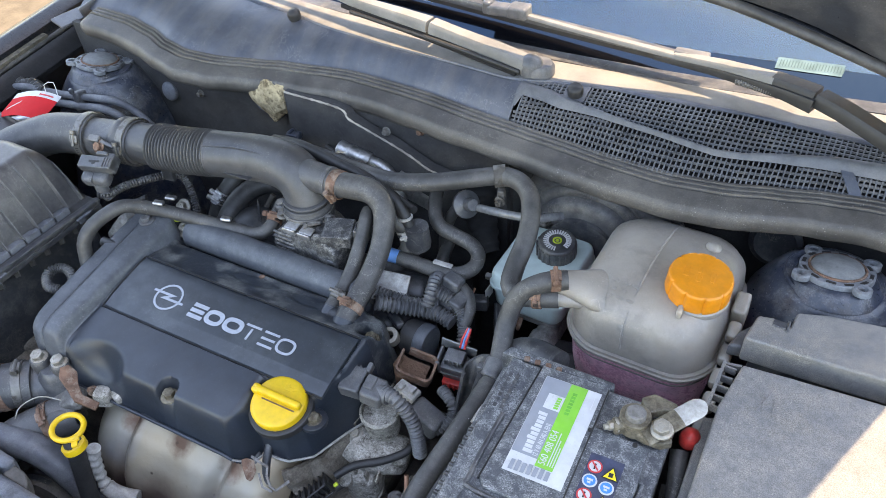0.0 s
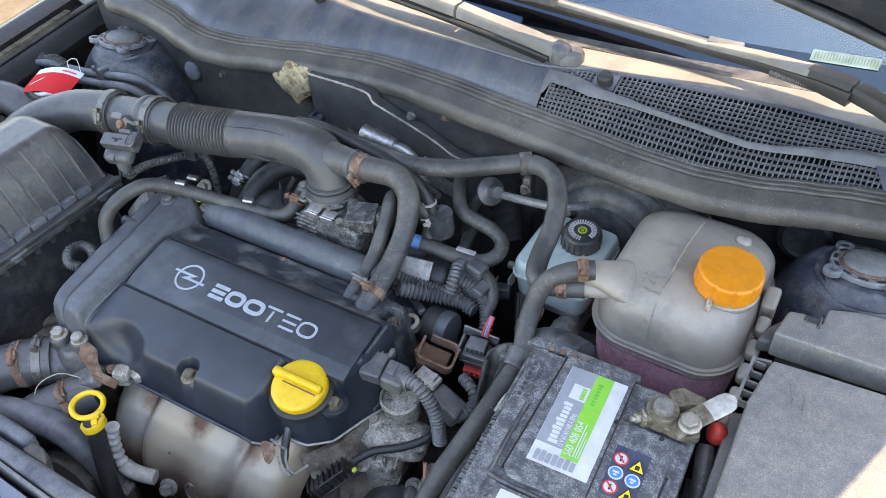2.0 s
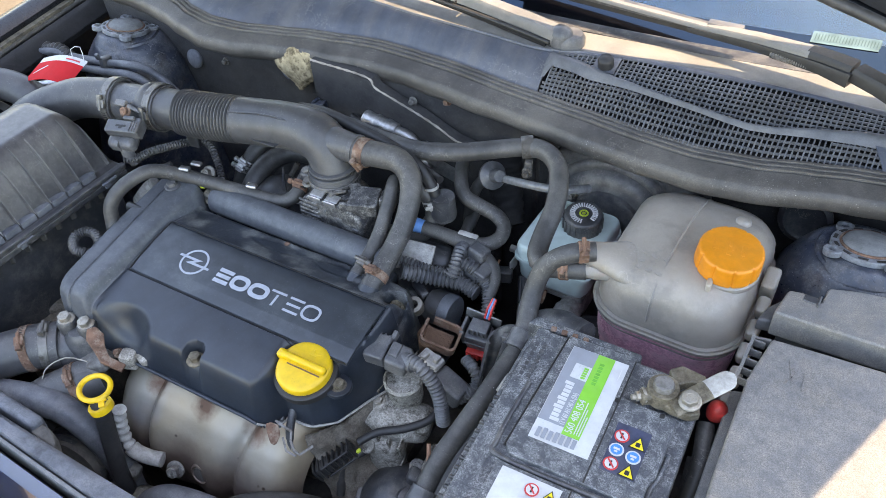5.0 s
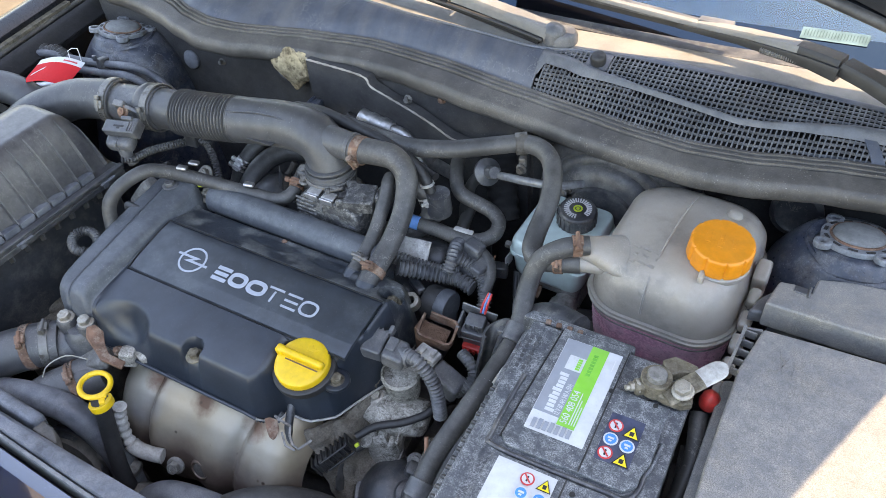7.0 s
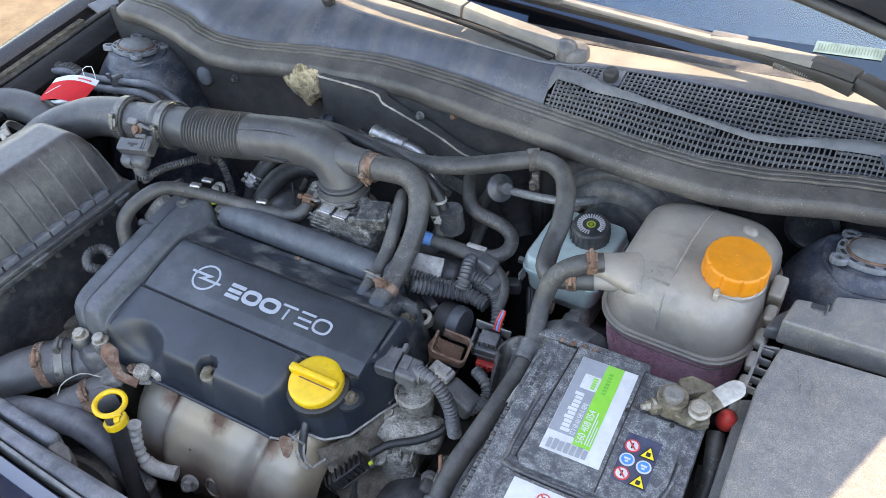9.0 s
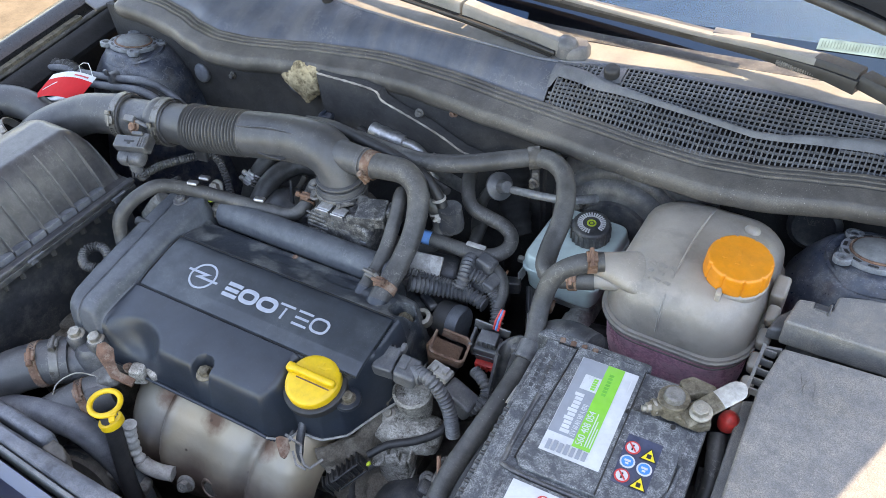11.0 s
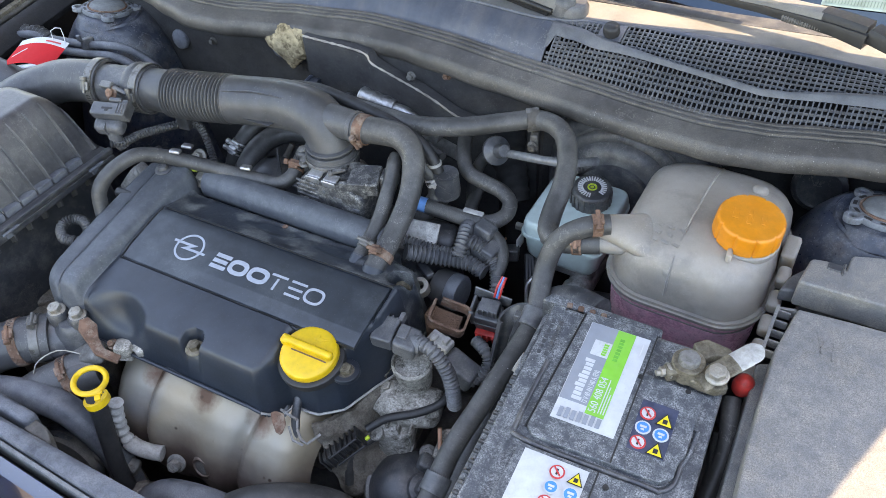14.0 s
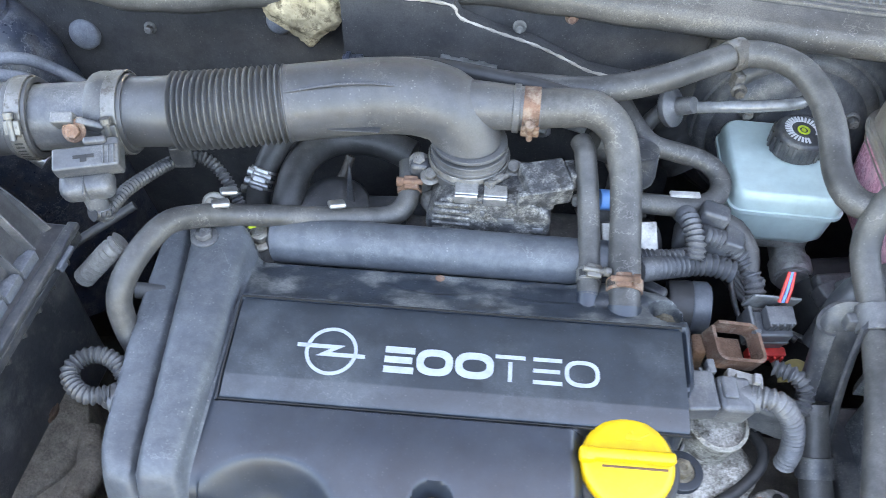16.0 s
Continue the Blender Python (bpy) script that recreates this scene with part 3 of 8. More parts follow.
SEAL_Y = [(-1.19, 0.822), (-1.12, 0.822), (-1.082, 0.822), (-1.02, 0.810), (-0.965, 0.791), (-0.915, 0.782), (-0.86, 0.786), (-0.781, 0.803), (-0.737, 0.813), (-0.617, 0.826), (-0.492, 0.820), (-0.379, 0.810), (-0.279, 0.806), (-0.19, 0.799), (-0.127, 0.796), (-0.06, 0.803), (0.003, 0.818), (0.05, 0.829), (0.103, 0.837), (0.25, 0.85)]
STEP_Y = [(-1.25, 0.998), (-0.95, 0.966), (-0.81, 0.947), (-0.677, 0.921), (-0.56, 0.911), (-0.466, 0.908), (-0.38, 0.903), (-0.345, 0.907), (-0.306, 0.922), (-0.232, 0.939), (-0.085, 0.949), (0.05, 0.950), (0.3, 0.94)]


def seal_y(x):
    return lerp_table(SEAL_Y, x)


def step_y(x):
    return lerp_table(STEP_Y, x)


def weatherstrip():
    """The rubber seal on the bulkhead's top edge: a hollow bulb with a ridged foot behind it."""
    prof = [(0.006, -0.014), (0.000, -0.009), (-0.003, -0.002), (-0.0025, 0.006), (0.001, 0.0125), (0.005, 0.0150), (0.014, 0.0175), (0.0245, 0.0205),
            (0.0262, 0.0165), (0.0285, 0.0225), (0.0315, 0.0230), (0.0330, 0.0180), (0.0352, 0.0240), (0.0382, 0.0245), (0.0398, 0.0195), (0.042, 0.0255), (0.045, 0.0262), (0.047, 0.023), (0.047, 0.008), (0.02, -0.012)]
    xs = [-1.185 + 1.445 * i / 142 for i in range(143)]
    rings = []
    for i, x in enumerate(xs):
        y, z = seal_y(x), 0.993 + 0.005 * math.sin(x * 9.0)
        wob = 0.0015 * math.sin(x * 31) + 0.001 * math.sin(x * 77)
        shrink = min(1.0, max(0.35, (x + 1.197) / 0.03))
        rings.append([(x, y + (a - 0.012) * shrink + 0.012 + wob * (1 if a < 0.02 else 0), z + b * shrink) for a, b in prof])
    w = thing("weatherstrip", (MID, 0.83, 0.98), "thick dusty rubber weatherstrip along the bulkhead edge", "rubber seal")
    cut = 8
    part("bulb", loft([[r[0], *r[1:cut + 1], r[-1]] for r in rings]), SEAL, w, "bulging hollow rubber lip")
    part("ridged_foot", loft([r[cut:] for r in rings]), SEAL, w, "finely ridged rubber foot")


weatherstrip()


def cowl_point(x, k):
    """The cowl's surface: k from 0 at the seal to 1 at the step under the windscreen."""
    y0, y1 = seal_y(x) + 0.044, step_y(x)
    z0, z1 = 1.012, 1.052
    y = y0 + (y1 - y0) * k
    z = z0 + (z1 - z0) * (max(0.0, k) ** 0.8) + 0.004 * math.sin(math.pi * k)
    return Vector((x, y, z))


X_G0, X_G1 = -0.350, 0.150      # the air intake grille's reach
cowl = thing("cowl_panel", (MID, 0.90, 1.0), "dusty blue-grey plastic cowl panel below the windscreen", "cowl panel", kind="structure")
part("panel", thick(sheet(lambda u, v: cowl_point(-1.22 + (X_G0 + 1.22) * u, v), 90, 12), 0.003), COWL, cowl)
part("panel", thick(sheet(lambda u, v: cowl_point(X_G1 + 0.12 * u, v), 20, 8), 0.003), COWL, cowl)


# where the grilles begin and end up the slope, and the raised rib between them
FRONT_TOP = [(-0.360, 0.30), (-0.3475, 0.33), (-0.3440, 0.585), (-0.290, 0.435), (-0.212, 0.405), (-0.137, 0.355), (-0.080, 0.280), (-0.037, 0.310), (0.023, 0.338), (0.20, 0.345)]
REAR_LOW = [(-0.360, 0.960), (-0.348, 0.945), (-0.290, 0.678), (-0.256, 0.563), (-0.192, 0.465), (-0.133, 0.421), (-0.084, 0.362), (-0.052, 0.385), (-0.011, 0.463), (0.053, 0.573), (0.20, 0.70)]
REAR_TOP = [(-0.360, 0.975), (-0.330, 0.970), (-0.246, 0.915), (-0.124, 0.917), (-0.057, 0.940), (0.009, 0.913), (0.046, 0.893), (0.20, 0.88)]


def k_table(tab, x):
    for (x0, k0), (x1, k1) in zip(tab, tab[1:]):
        if x <= x1:
            return k0 + (k1 - k0) * max(0.0, (x - x0) / (x1 - x0))
    return tab[-1][1]


def grille_bars(low, top, x0, x1, pitch, row, width, height):
    """A lattice that follows the cowl between two curved edges: bars up the slope and bars along it."""
    bms = []
    n = int((x1 - x0) / pitch)
    for i in range(n + 1):
        x = x1 - i * pitch
        a, b = low(x), top(x)
        if b - a > 0.03:
            bms.append(strip([cowl_point(x, a + (b - a) * j / 6) for j in range(7)], width, height))
    m = int(0.98 / row)
    for j in range(m + 1):
        k = 0.02 + row * j
        run = []
        for i in range(121):
            x = x0 + (x1 - x0) * i / 120
            if low(x) + 0.012 < k < top(x) - 0.012:
                run.append(cowl_point(x, k) - Vector((0, 0, 0.0008)))
            else:
                if len(run) > 2:
                    bms.append(strip(run, width, height))
                run = []
        if len(run) > 2:
            bms.append(strip(run, width, height))
    return join(*bms)


def cowl_band(low, top, x0, x1, rise, nu=110, nv=6):
    return thick(sheet(lambda u, v: (lambda x: cowl_point(x, low(x) + (top(x) - low(x)) * v) + Vector((0, 0, rise * math.sin(math.pi * v) + 0.0012)))(x0 + (x1 - x0) * u), nu, nv), 0.004)


def f_top(x):
    return k_table(FRONT_TOP, x)


def r_low(x):
    return k_table(REAR_LOW, x)


def r_top(x):
    return k_table(REAR_TOP, x)


part("front_grille", grille_bars(lambda x: -0.02, f_top, -0.3475, X_G1, 0.0060, 0.075, 0.0018, 0.0032), GRILLE, cowl, "dark plastic intake grille of small upright slots", "stuff")
part("rear_grille", grille_bars(r_low, r_top, -0.345, X_G1, 0.0064, 0.070, 0.0019, 0.0024), GRILLE, cowl, "dark plastic intake grille of small square holes", "stuff")
part("rib", cowl_band(f_top, r_low, -0.352, X_G1, 0.0045), GRILLE, cowl, "raised curving rib between the grilles")
part("rear_edge", cowl_band(r_top, lambda x: 1.0, -0.352, X_G1, 0.0015, 90, 4), COWL, cowl)
part("strut", thick(sheet(lambda u, v: cowl_point(0.056 + 0.014 * u + 0.020 * (1 - v), 0.0 + 0.36 * v) + Vector((0, 0, 0.003)), 3, 8), 0.004), COWL, cowl, "slanting strut across the grille")
part("stud_seat", thick(sheet(lambda u, v: cowl_point(-0.292 + 0.030 * u, 0.60 + 0.32 * v) + Vector((0, 0, 0.0022)), 6, 6), 0.004), COWL, cowl)
part("edge_lip", thick(sheet(lambda u, v: cowl_point(-1.22 + 0.868 * u, 0.94 + 0.06 * v) + Vector((0, 0, 0.001 + 0.002 * math.sin(math.pi * v))), 90, 4), 0.003), COWL, cowl)
# near-black sheets behind the grilles: shade in the openings put into their colour
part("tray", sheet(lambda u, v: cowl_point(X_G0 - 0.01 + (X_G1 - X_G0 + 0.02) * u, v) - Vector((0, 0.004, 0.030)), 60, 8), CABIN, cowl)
part("shade_riser", thick(sheet(lambda u, v: (lambda x: (x, step_y(x) + 0.0005, 1.050 - 0.05 * v))(X_G0 - 0.05 + (X_G1 - X_G0 + 0.2) * u), 60, 2), 0.002), CABIN, cowl)
for kx, kk in ((-0.277, 0.76), (-0.765, 0.90)):
    p = cowl_point(kx, kk)
    part("stud", lathe([(0.0, 0), (0.0095, 0), (0.0105, 0.004), (0.0105, 0.012), (0.008, 0.0155), (0.0, 0.0165)], p - Vector((0, 0, 0.001)), (0, -0.25, 1), 20), BLACK_RUBBER, cowl, "round black rubber stud")


def screen_base(x):
    return 0.985 + 0.05 * ((x - MID) / 0.6) ** 2


def scuttle_point(x, v):
    y0 = step_y(x) + 0.002
    return Vector((x, y0 + (screen_base(x) + 0.004 - y0) * v, 1.052 + 0.004 * math.sin(math.pi * v) - 0.006 * v))


scut = thing("scuttle", (MID, 0.97, 1.0), "sunlit dusty plastic scuttle ledge below the windscreen", "scuttle", kind="structure")
part("ledge", thick(sheet(lambda u, v: scuttle_point(-1.25 + 1.55 * u, v), 100, 8), 0.003), SCUTTLE, scut)
part("glass_trim", strip([(x, screen_base(x), 1.048) for x in (-1.25 + 1.55 * i / 60 for i in range(61))], 0.030, 0.007), PLASTIC, scut, "black rubber windscreen edge")


def screen_point(x, s):
    """The windscreen: s metres up the slope from its lower edge."""
    return Vector((x, screen_base(x) + 0.004 + s * 0.86, 1.046 + s * 0.51))


wscreen = thing("windscreen", (MID, 1.3, 1.05), "raked windscreen glass with sky blue tinted into its reflections", "windscreen", kind="structure")
pane = part("pane", thick(sheet(lambda u, v: screen_point(-1.22 + 1.43 * u, 0.85 * v), 24, 12), 0.004), GLASS, wscreen)
pane.visible_shadow = False
part("black_border", sheet(lambda u, v: screen_point(-1.22 + 1.43 * u, -0.004 + 0.050 * v) + Vector((0, -0.0008, 0.0014)), 40, 2), FRIT_BLACK, wscreen, "black glazed border of the glass")
part("sticker", thick(sheet(lambda u, v: screen_point(-0.058 + 0.080 * u, 0.036 + 0.017 * v) + Vector((0, -0.0015, 0.0025)), 2, 1), 0.0004), STICKER, wscreen, "pale teal printed strip on the glass")
for i in range(22):
    x = -0.054 + 0.0036 * i
    part("print_bar", thick(sheet(lambda u, v: screen_point(x + 0.0012 * u, 0.040 + 0.009 * v) + Vector((0, -0.002, 0.0034)), 1, 1), 0.0003), STICKER_PRINT, wscreen)


def dot_band():
    """A pale dotted strip across the glass: rows of dots that grow upwards."""
    bm = bmesh.new()
    for j in range(16):
        s = 0.105 + 0.0045 * j
        r = 0.0005 + 0.00011 * j
        for i in range(170):
            x = -0.62 + 0.0045 * (i + 0.5 * (j % 2))
            p = screen_point(x, s) + Vector((0, -0.0015, 0.003))
            vs = [bm.verts.new(p + Vector((r * math.cos(a), r * 0.86 * math.sin(a), r * 0.51 * math.sin(a)))) for a in (math.pi * k / 3 for k in range(6))]
            bm.faces.new(vs)
    return bm


part("dot_band", dot_band(), FRIT, wscreen, "pale green dotted edge print", "stuff")
part("shade_print", sheet(lambda u, v: screen_point(-0.62 + 0.77 * u, 0.178 + 0.30 * v) + Vector((0, -0.0015, 0.003)), 10, 4), FRIT, wscreen, "pale green print on the glass")
cab = thing("dashboard", (MID, 1.6, 0.9), "dark dashboard top behind the windscreen", "dashboard", kind="structure")
part("top", thick(sheet(lambda u, v: (-1.22 + 1.43 * u, 1.02 + 0.75 * v + 0.06 * (2 * u - 1) ** 2, 1.01 + 0.03 * math.sin(v * 3)), 12, 10), 0.02), CABIN, cab)
part("back", rbox((1.43, 0.04, 0.9), pose(MID, 1.85, 0.9), 0.01), CABIN, cab)


# bulkhead, inner wings, engine bay floor
def bulkhead():
    b = thing("bulkhead", (MID, 0.9, 0.4), "dark painted steel bulkhead behind the engine", "bulkhead", kind="structure")
    part("panel", thick(sheet(lambda u, v: (-1.20 + 0.86 * u, 0.838 + 0.02 * math.sin(u * 7) * (1 - v), 0.27 + 0.735 * v), 24, 12), 0.01), FELT, b)
    part("panel", thick(sheet(lambda u, v: (-0.345 + 0.66 * u, 0.845 + 0.085 * min(1.0, max(0.0, (1 - v) * 14)) * (1 if u > 0.04 else u / 0.04), 0.27 + 0.735 * v), 30, 60), 0.01), FELT, b)
    # the torn felt mat with its frayed edge
    top = [(-0.70, 1.000), (-0.62, 0.999), (-0.590, 0.996), (-0.583, 0.985), (-0.55, 0.972), (-0.51, 0.962), (-0.48, 0.948), (-0.452, 0.936), (-0.42, 0.931), (-0.385, 0.928)]
    rings = [[(x, 0.803, z), (x, 0.810, z + 0.002), (x, 0.822, z + 0.001), (x, 0.822, 0.62), (x, 0.803, 0.62)] for x, z in top]
    part("felt_mat", loft(rings), FELT, b, "black felt insulation mat with a torn edge")
    part("frayed_edge", tube([(x, 0.8045 + 0.0015 * math.sin(x * 90), z + 0.0015) for x, z in top], lambda f, s: 0.0011 + 0.0008 * math.sin(s * 210) ** 2, 6, 0.004), FELT_EDGE, b, "pale frayed felt edge")
    for x, z, r in ((-0.994, 0.916, 0.017), (-0.772, 0.952, 0.014)):
        part("grommet", lathe([(0.0, -0.004), (r, -0.004), (r, 0.001), (r * 0.8, 0.004), (0, 0.005)], (x, 0.826, z), (0, -1, 0.2), 20), PANEL, b, "round dusty rubber grommet")
    for x, y, z in ((-0.475, 0.829, 0.981), (-0.262, 0.842, 0.972), (-0.917, 0.829, 0.930), (-0.525, 0.815, 0.975), (-0.84, 0.829, 0.965)):
        part("screw", bolt(0.0045, 0.008, (x, y, z), (0, -1, 0.1)), RUST if x > -0.5 else ALLOY_DARK, b)
    part("plug", lathe([(0.0, 0), (0.033, 0), (0.033, 0.006), (0.026, 0.011), (0.022, 0.008), (0, 0.008)], (0.012, 0.905, 0.905), (0.05, -1, 0.25), 28), PLASTIC, b, "round black rubber blanking plug")
    part("bracket", rbox((0.05, 0.03, 0.02), pose(-0.115, 0.86, 0.935, -20), 0.006), PLASTIC, b)
    return b


bulkhead()


def foam():
    bm = bmesh.new()
    bmesh.ops.create_icosphere(bm, subdivisions=5, radius=1.0)
    for v in bm.verts:
        p = v.co.copy()
        n = noise.fractal(p * 1.7, 1.0, 2.0, 4) * 0.20 + noise.fractal(p * 6.0, 1.0, 2.0, 3) * 0.05
        w = 1.0 if p.z > 0 else 1.0 - 0.75 * abs(p.z)
        v.co = Vector((-0.738 + (p.x * w) * 0.045 * (1 + n), 0.818 + p.y * 0.018 * (1 + n), 0.971 + p.z * 0.034 * (1 + n)))
    solo("foam_lump", smooth(bm), FOAM, "crumbling yellowish insulation foam on the bulkhead", "insulation foam")


foam()


def wing(side):
    """A wing: outer skin, crowned edge, drip channel and inner wall."""
    def X(d):
        return MID + side * d
    w = thing("front_wing", (X(0.80), 0.5, 0.3), "glossy dark painted front wing with a dusty edge", "car wing", "front wings", kind="structure")
    prof = [(0.90, 0.30), (0.905, 0.60), (0.89, 0.80), (0.87, 0.90), (0.845, 0.965), (0.808, 0.998), (0.785, 1.002), (0.764, 0.990), (0.762, 0.975)]
    chan = [(0.762, 0.975), (0.752, 0.966), (0.742, 0.966), (0.737, 0.972), (0.722, 0.972), (0.712, 0.962), (0.702, 0.955)]
    inner = [(0.702, 0.955), (0.704, 0.948), (0.730, 0.944), (0.735, 0.80), (0.74, 0.35)]

    def skin(pr, y0=-0.25, y1=1.05):
        rings = []
        for i in range(40):
            y = y0 + (y1 - y0) * i / 39
            dx = 0.10 * (y - 0.9) - 0.10 * max(0.0, 0.35 - y) ** 2 * 2
            dz = 0.045 * (y - 0.75)
            rings.append([(X(d + dx), y, z + dz * (1 if z > 0.7 else 0.3)) for d, z in pr])
        bm = bmesh.new()
        vs = [[bm.verts.new(p) for p in r] for r in rings]
        for a, b in zip(vs, vs[1:]):
            for k in range(len(pr) - 1):
                bm.faces.new((a[k], a[k + 1], b[k + 1], b[k]))
        return thick(smooth(bm), 0.0015)
    part("outer_skin", skin(prof), PAINT, w)
    part("channel", skin(chan), MATT_BLACK, w, "dusty black drip channel")
    part("foam_strip", strip([(X(0.757 + 0.10 * (y - 0.9)), y, 0.979 + 0.045 * (y - 0.75)) for y in (0.56 + 0.04 * k for k in range(7))], 0.012, 0.006), FOAM_STRIP, w, "dirty brown foam strip")
    part("inner_wall", skin(inner), MATT_BLACK, w)
    part("rubber_lip", tube([(X(0.752 + 0.10 * (y - 0.9)), y, 0.972 + 0.045 * (y - 0.75)) for y in (0.1, 0.3, 0.5, 0.7, 0.9)], 0.005, 8, 0.03), RUBBER, w)
    return w


LEFT_WING = wing(-1)
wing(1)
part("hinge_plate", rbox((0.035, 0.10, 0.006), pose(-1.215, 0.86, 1.000, 0, 12, -8), 0.002), PAINT_IN, LEFT_WING)
part("hinge_arm", rbox((0.008, 0.05, 0.07), pose(-1.195, 0.885, 0.955, 10, 0, -8), 0.003), PAINT_IN, LEFT_WING)

floor_ = thing("bay_floor", (MID, 0.4, 0.3), "grimy dark undertray below the engine", "undertray", kind="structure")
part("tray", rbox((1.60, 1.35, 0.02), pose(MID, 0.45, 0.30), 0.004), DARK, floor_)


def strut_tower(cx, cy, mirror, turn):
    t = thing("strut_tower", (cx, cy, 0.70), "dusty painted steel strut tower with a round top mount", "strut tower", "strut towers")
    # domed body that runs out into the wing
    rings = []
    for r, z, dx in ((0.165, 0.58, 0.04), (0.140, 0.68, 0.03), (0.120, 0.77, 0.02), (0.104, 0.84, 0.012), (0.096, 0.885, 0.006), (0.092, 0.905, 0.004), (0.080, 0.926, 0.002), (0.064, 0.948, 0.0), (0.058, 0.953, 0.0), (0.054, 0.9535, 0.0), (0.052, 0.957, 0.0), (0.0005, 0.957, 0.0)):
        rings.append([(cx + mirror * dx + r * math.cos(a), cy + (0.02 if z < 0.85 else 0.0) + r * 0.92 * math.sin(a), z + 0.004 * math.sin(3 * a) * (r > 0.1)) for a in (2 * math.pi * k / 40 for k in range(40))])
    part("dome", loft(rings), TOWER, t)
    # the mount leans back and inwards on the dome
    up = Vector((-mirror * 0.07, 0.21, 1.0)).normalized()
    M = basis((cx, cy, 0.9625), up, Vector((0, 1, 0)).cross(up))
    m = part("top_mount", ring(0.0300, 0.0400, 0.007, M.translation, up, 48), MOUNT, t, "pale slotted mount flange with four eyes")
    part("collar", lathe([(0, -0.020), (0.0540, -0.020), (0.0470, -0.006), (0.0410, -0.0005), (0, 0.0005)], m=M, sides=40), TOWER, t)
    part("bearing_cap", lathe([(0.0, 0.0), (0.0290, 0.0), (0.0290, 0.006), (0.0270, 0.0105), (0.020, 0.0135), (0.0, 0.0150)], m=M, sides=40), STRIP_GREY, m, "dusty domed bearing cap")
    part("rust_ring", ring(0.0288, 0.0312, 0.0028, M @ Vector((0, 0, 0.0065)), up, 36), RUST, m, "rusty seat ring")
    for k in range(12):
        a = math.radians(turn) + 2 * math.pi * (k + 0.5) / 12
        part("slot", rbox((0.0042, 0.0105, 0.0006), M @ pose(0.0355 * math.cos(a), 0.0355 * math.sin(a), 0.0067, 0, 0, math.degrees(a)), 0.0002, 1), PRINT_BLACK, m)
    for k in range(4):
        a = math.radians(turn + 90 * k)
        E = M @ pose(0.0445 * math.cos(a), 0.0445 * math.sin(a), 0.0)
        part("eye", join(ring(0.0058, 0.0100, 0.0075, E.translation, up, 24), rbox((0.006, 0.013, 0.006), M @ pose(0.0385 * math.cos(a), 0.0385 * math.sin(a), 0.0, 0, 0, turn + 90 * k), 0.0015)), MOUNT, m)
        part("stud", lathe([(0, 0), (0.0042, 0), (0.0042, 0.003), (0, 0.0034)], m=E, sides=12), PRINT_BLACK, m)


strut_tower(-1.105, 0.790, -1, 48)
strut_tower(0.087, 0.810, 1, 42)


# hood, propped open above the bay
def hood():
    TL = radians(58)
    def P(u, v, off=0.0):
        x = MID + (u - 0.5) * 2 * (0.79 - 0.142 * v)
        e = (x - MID)
        z0 = 1.216 - 0.27 * e * e
        s = 0.95 * v
        bulge = 0.02 * math.sin(math.pi * v)
        y = 0.935 + 0.043 * min(1.0, abs(e) / 0.38) ** 1.5 + 0.05 * max(0.0, abs(e) - 0.55) - s * math.cos(TL) + (bulge + off) * math.sin(TL)
        return Vector((x, y, z0 + s * math.sin(TL) + (bulge + off) * math.cos(TL)))
    h = thing("hood", (MID, 0.95, 1.12), "dark painted car hood propped wide open", "car hood")
    part("outer_skin", thick(sheet(lambda u, v: P(u, v, 0.018), 32, 24), 0.002), PAINT, h)
    part("inner_frame", thick(sheet(lambda u, v: P(0.02 + 0.96 * u, 0.02 + 0.96 * v, -0.004 + 0.006 * math.sin(u * 25)), 40, 20), 0.002), PAINT_IN, h, "dark inner panel of the hood")
    part("rear_flange", tube([P(u, 0.0, 0.006) for u in (i / 24 for i in range(25))], 0.012, 10, 0.03), PAINT, h)
    part("rubber_edge", tube([P(u, 0.018, -0.012) for u in (i / 24 for i in range(25))], 0.007, 8, 0.03), RUBBER, h, "black rubber edge strip")
    part("side_flange", tube([P(1.0, v, 0.006) for v in (i / 12 for i in range(13))], 0.011, 8, 0.04), PAINT, h)
    part("side_flange", tube([P(0.0, v, 0.006) for v in (i / 12 for i in range(13))], 0.011, 8, 0.04), PAINT, h)


hood()


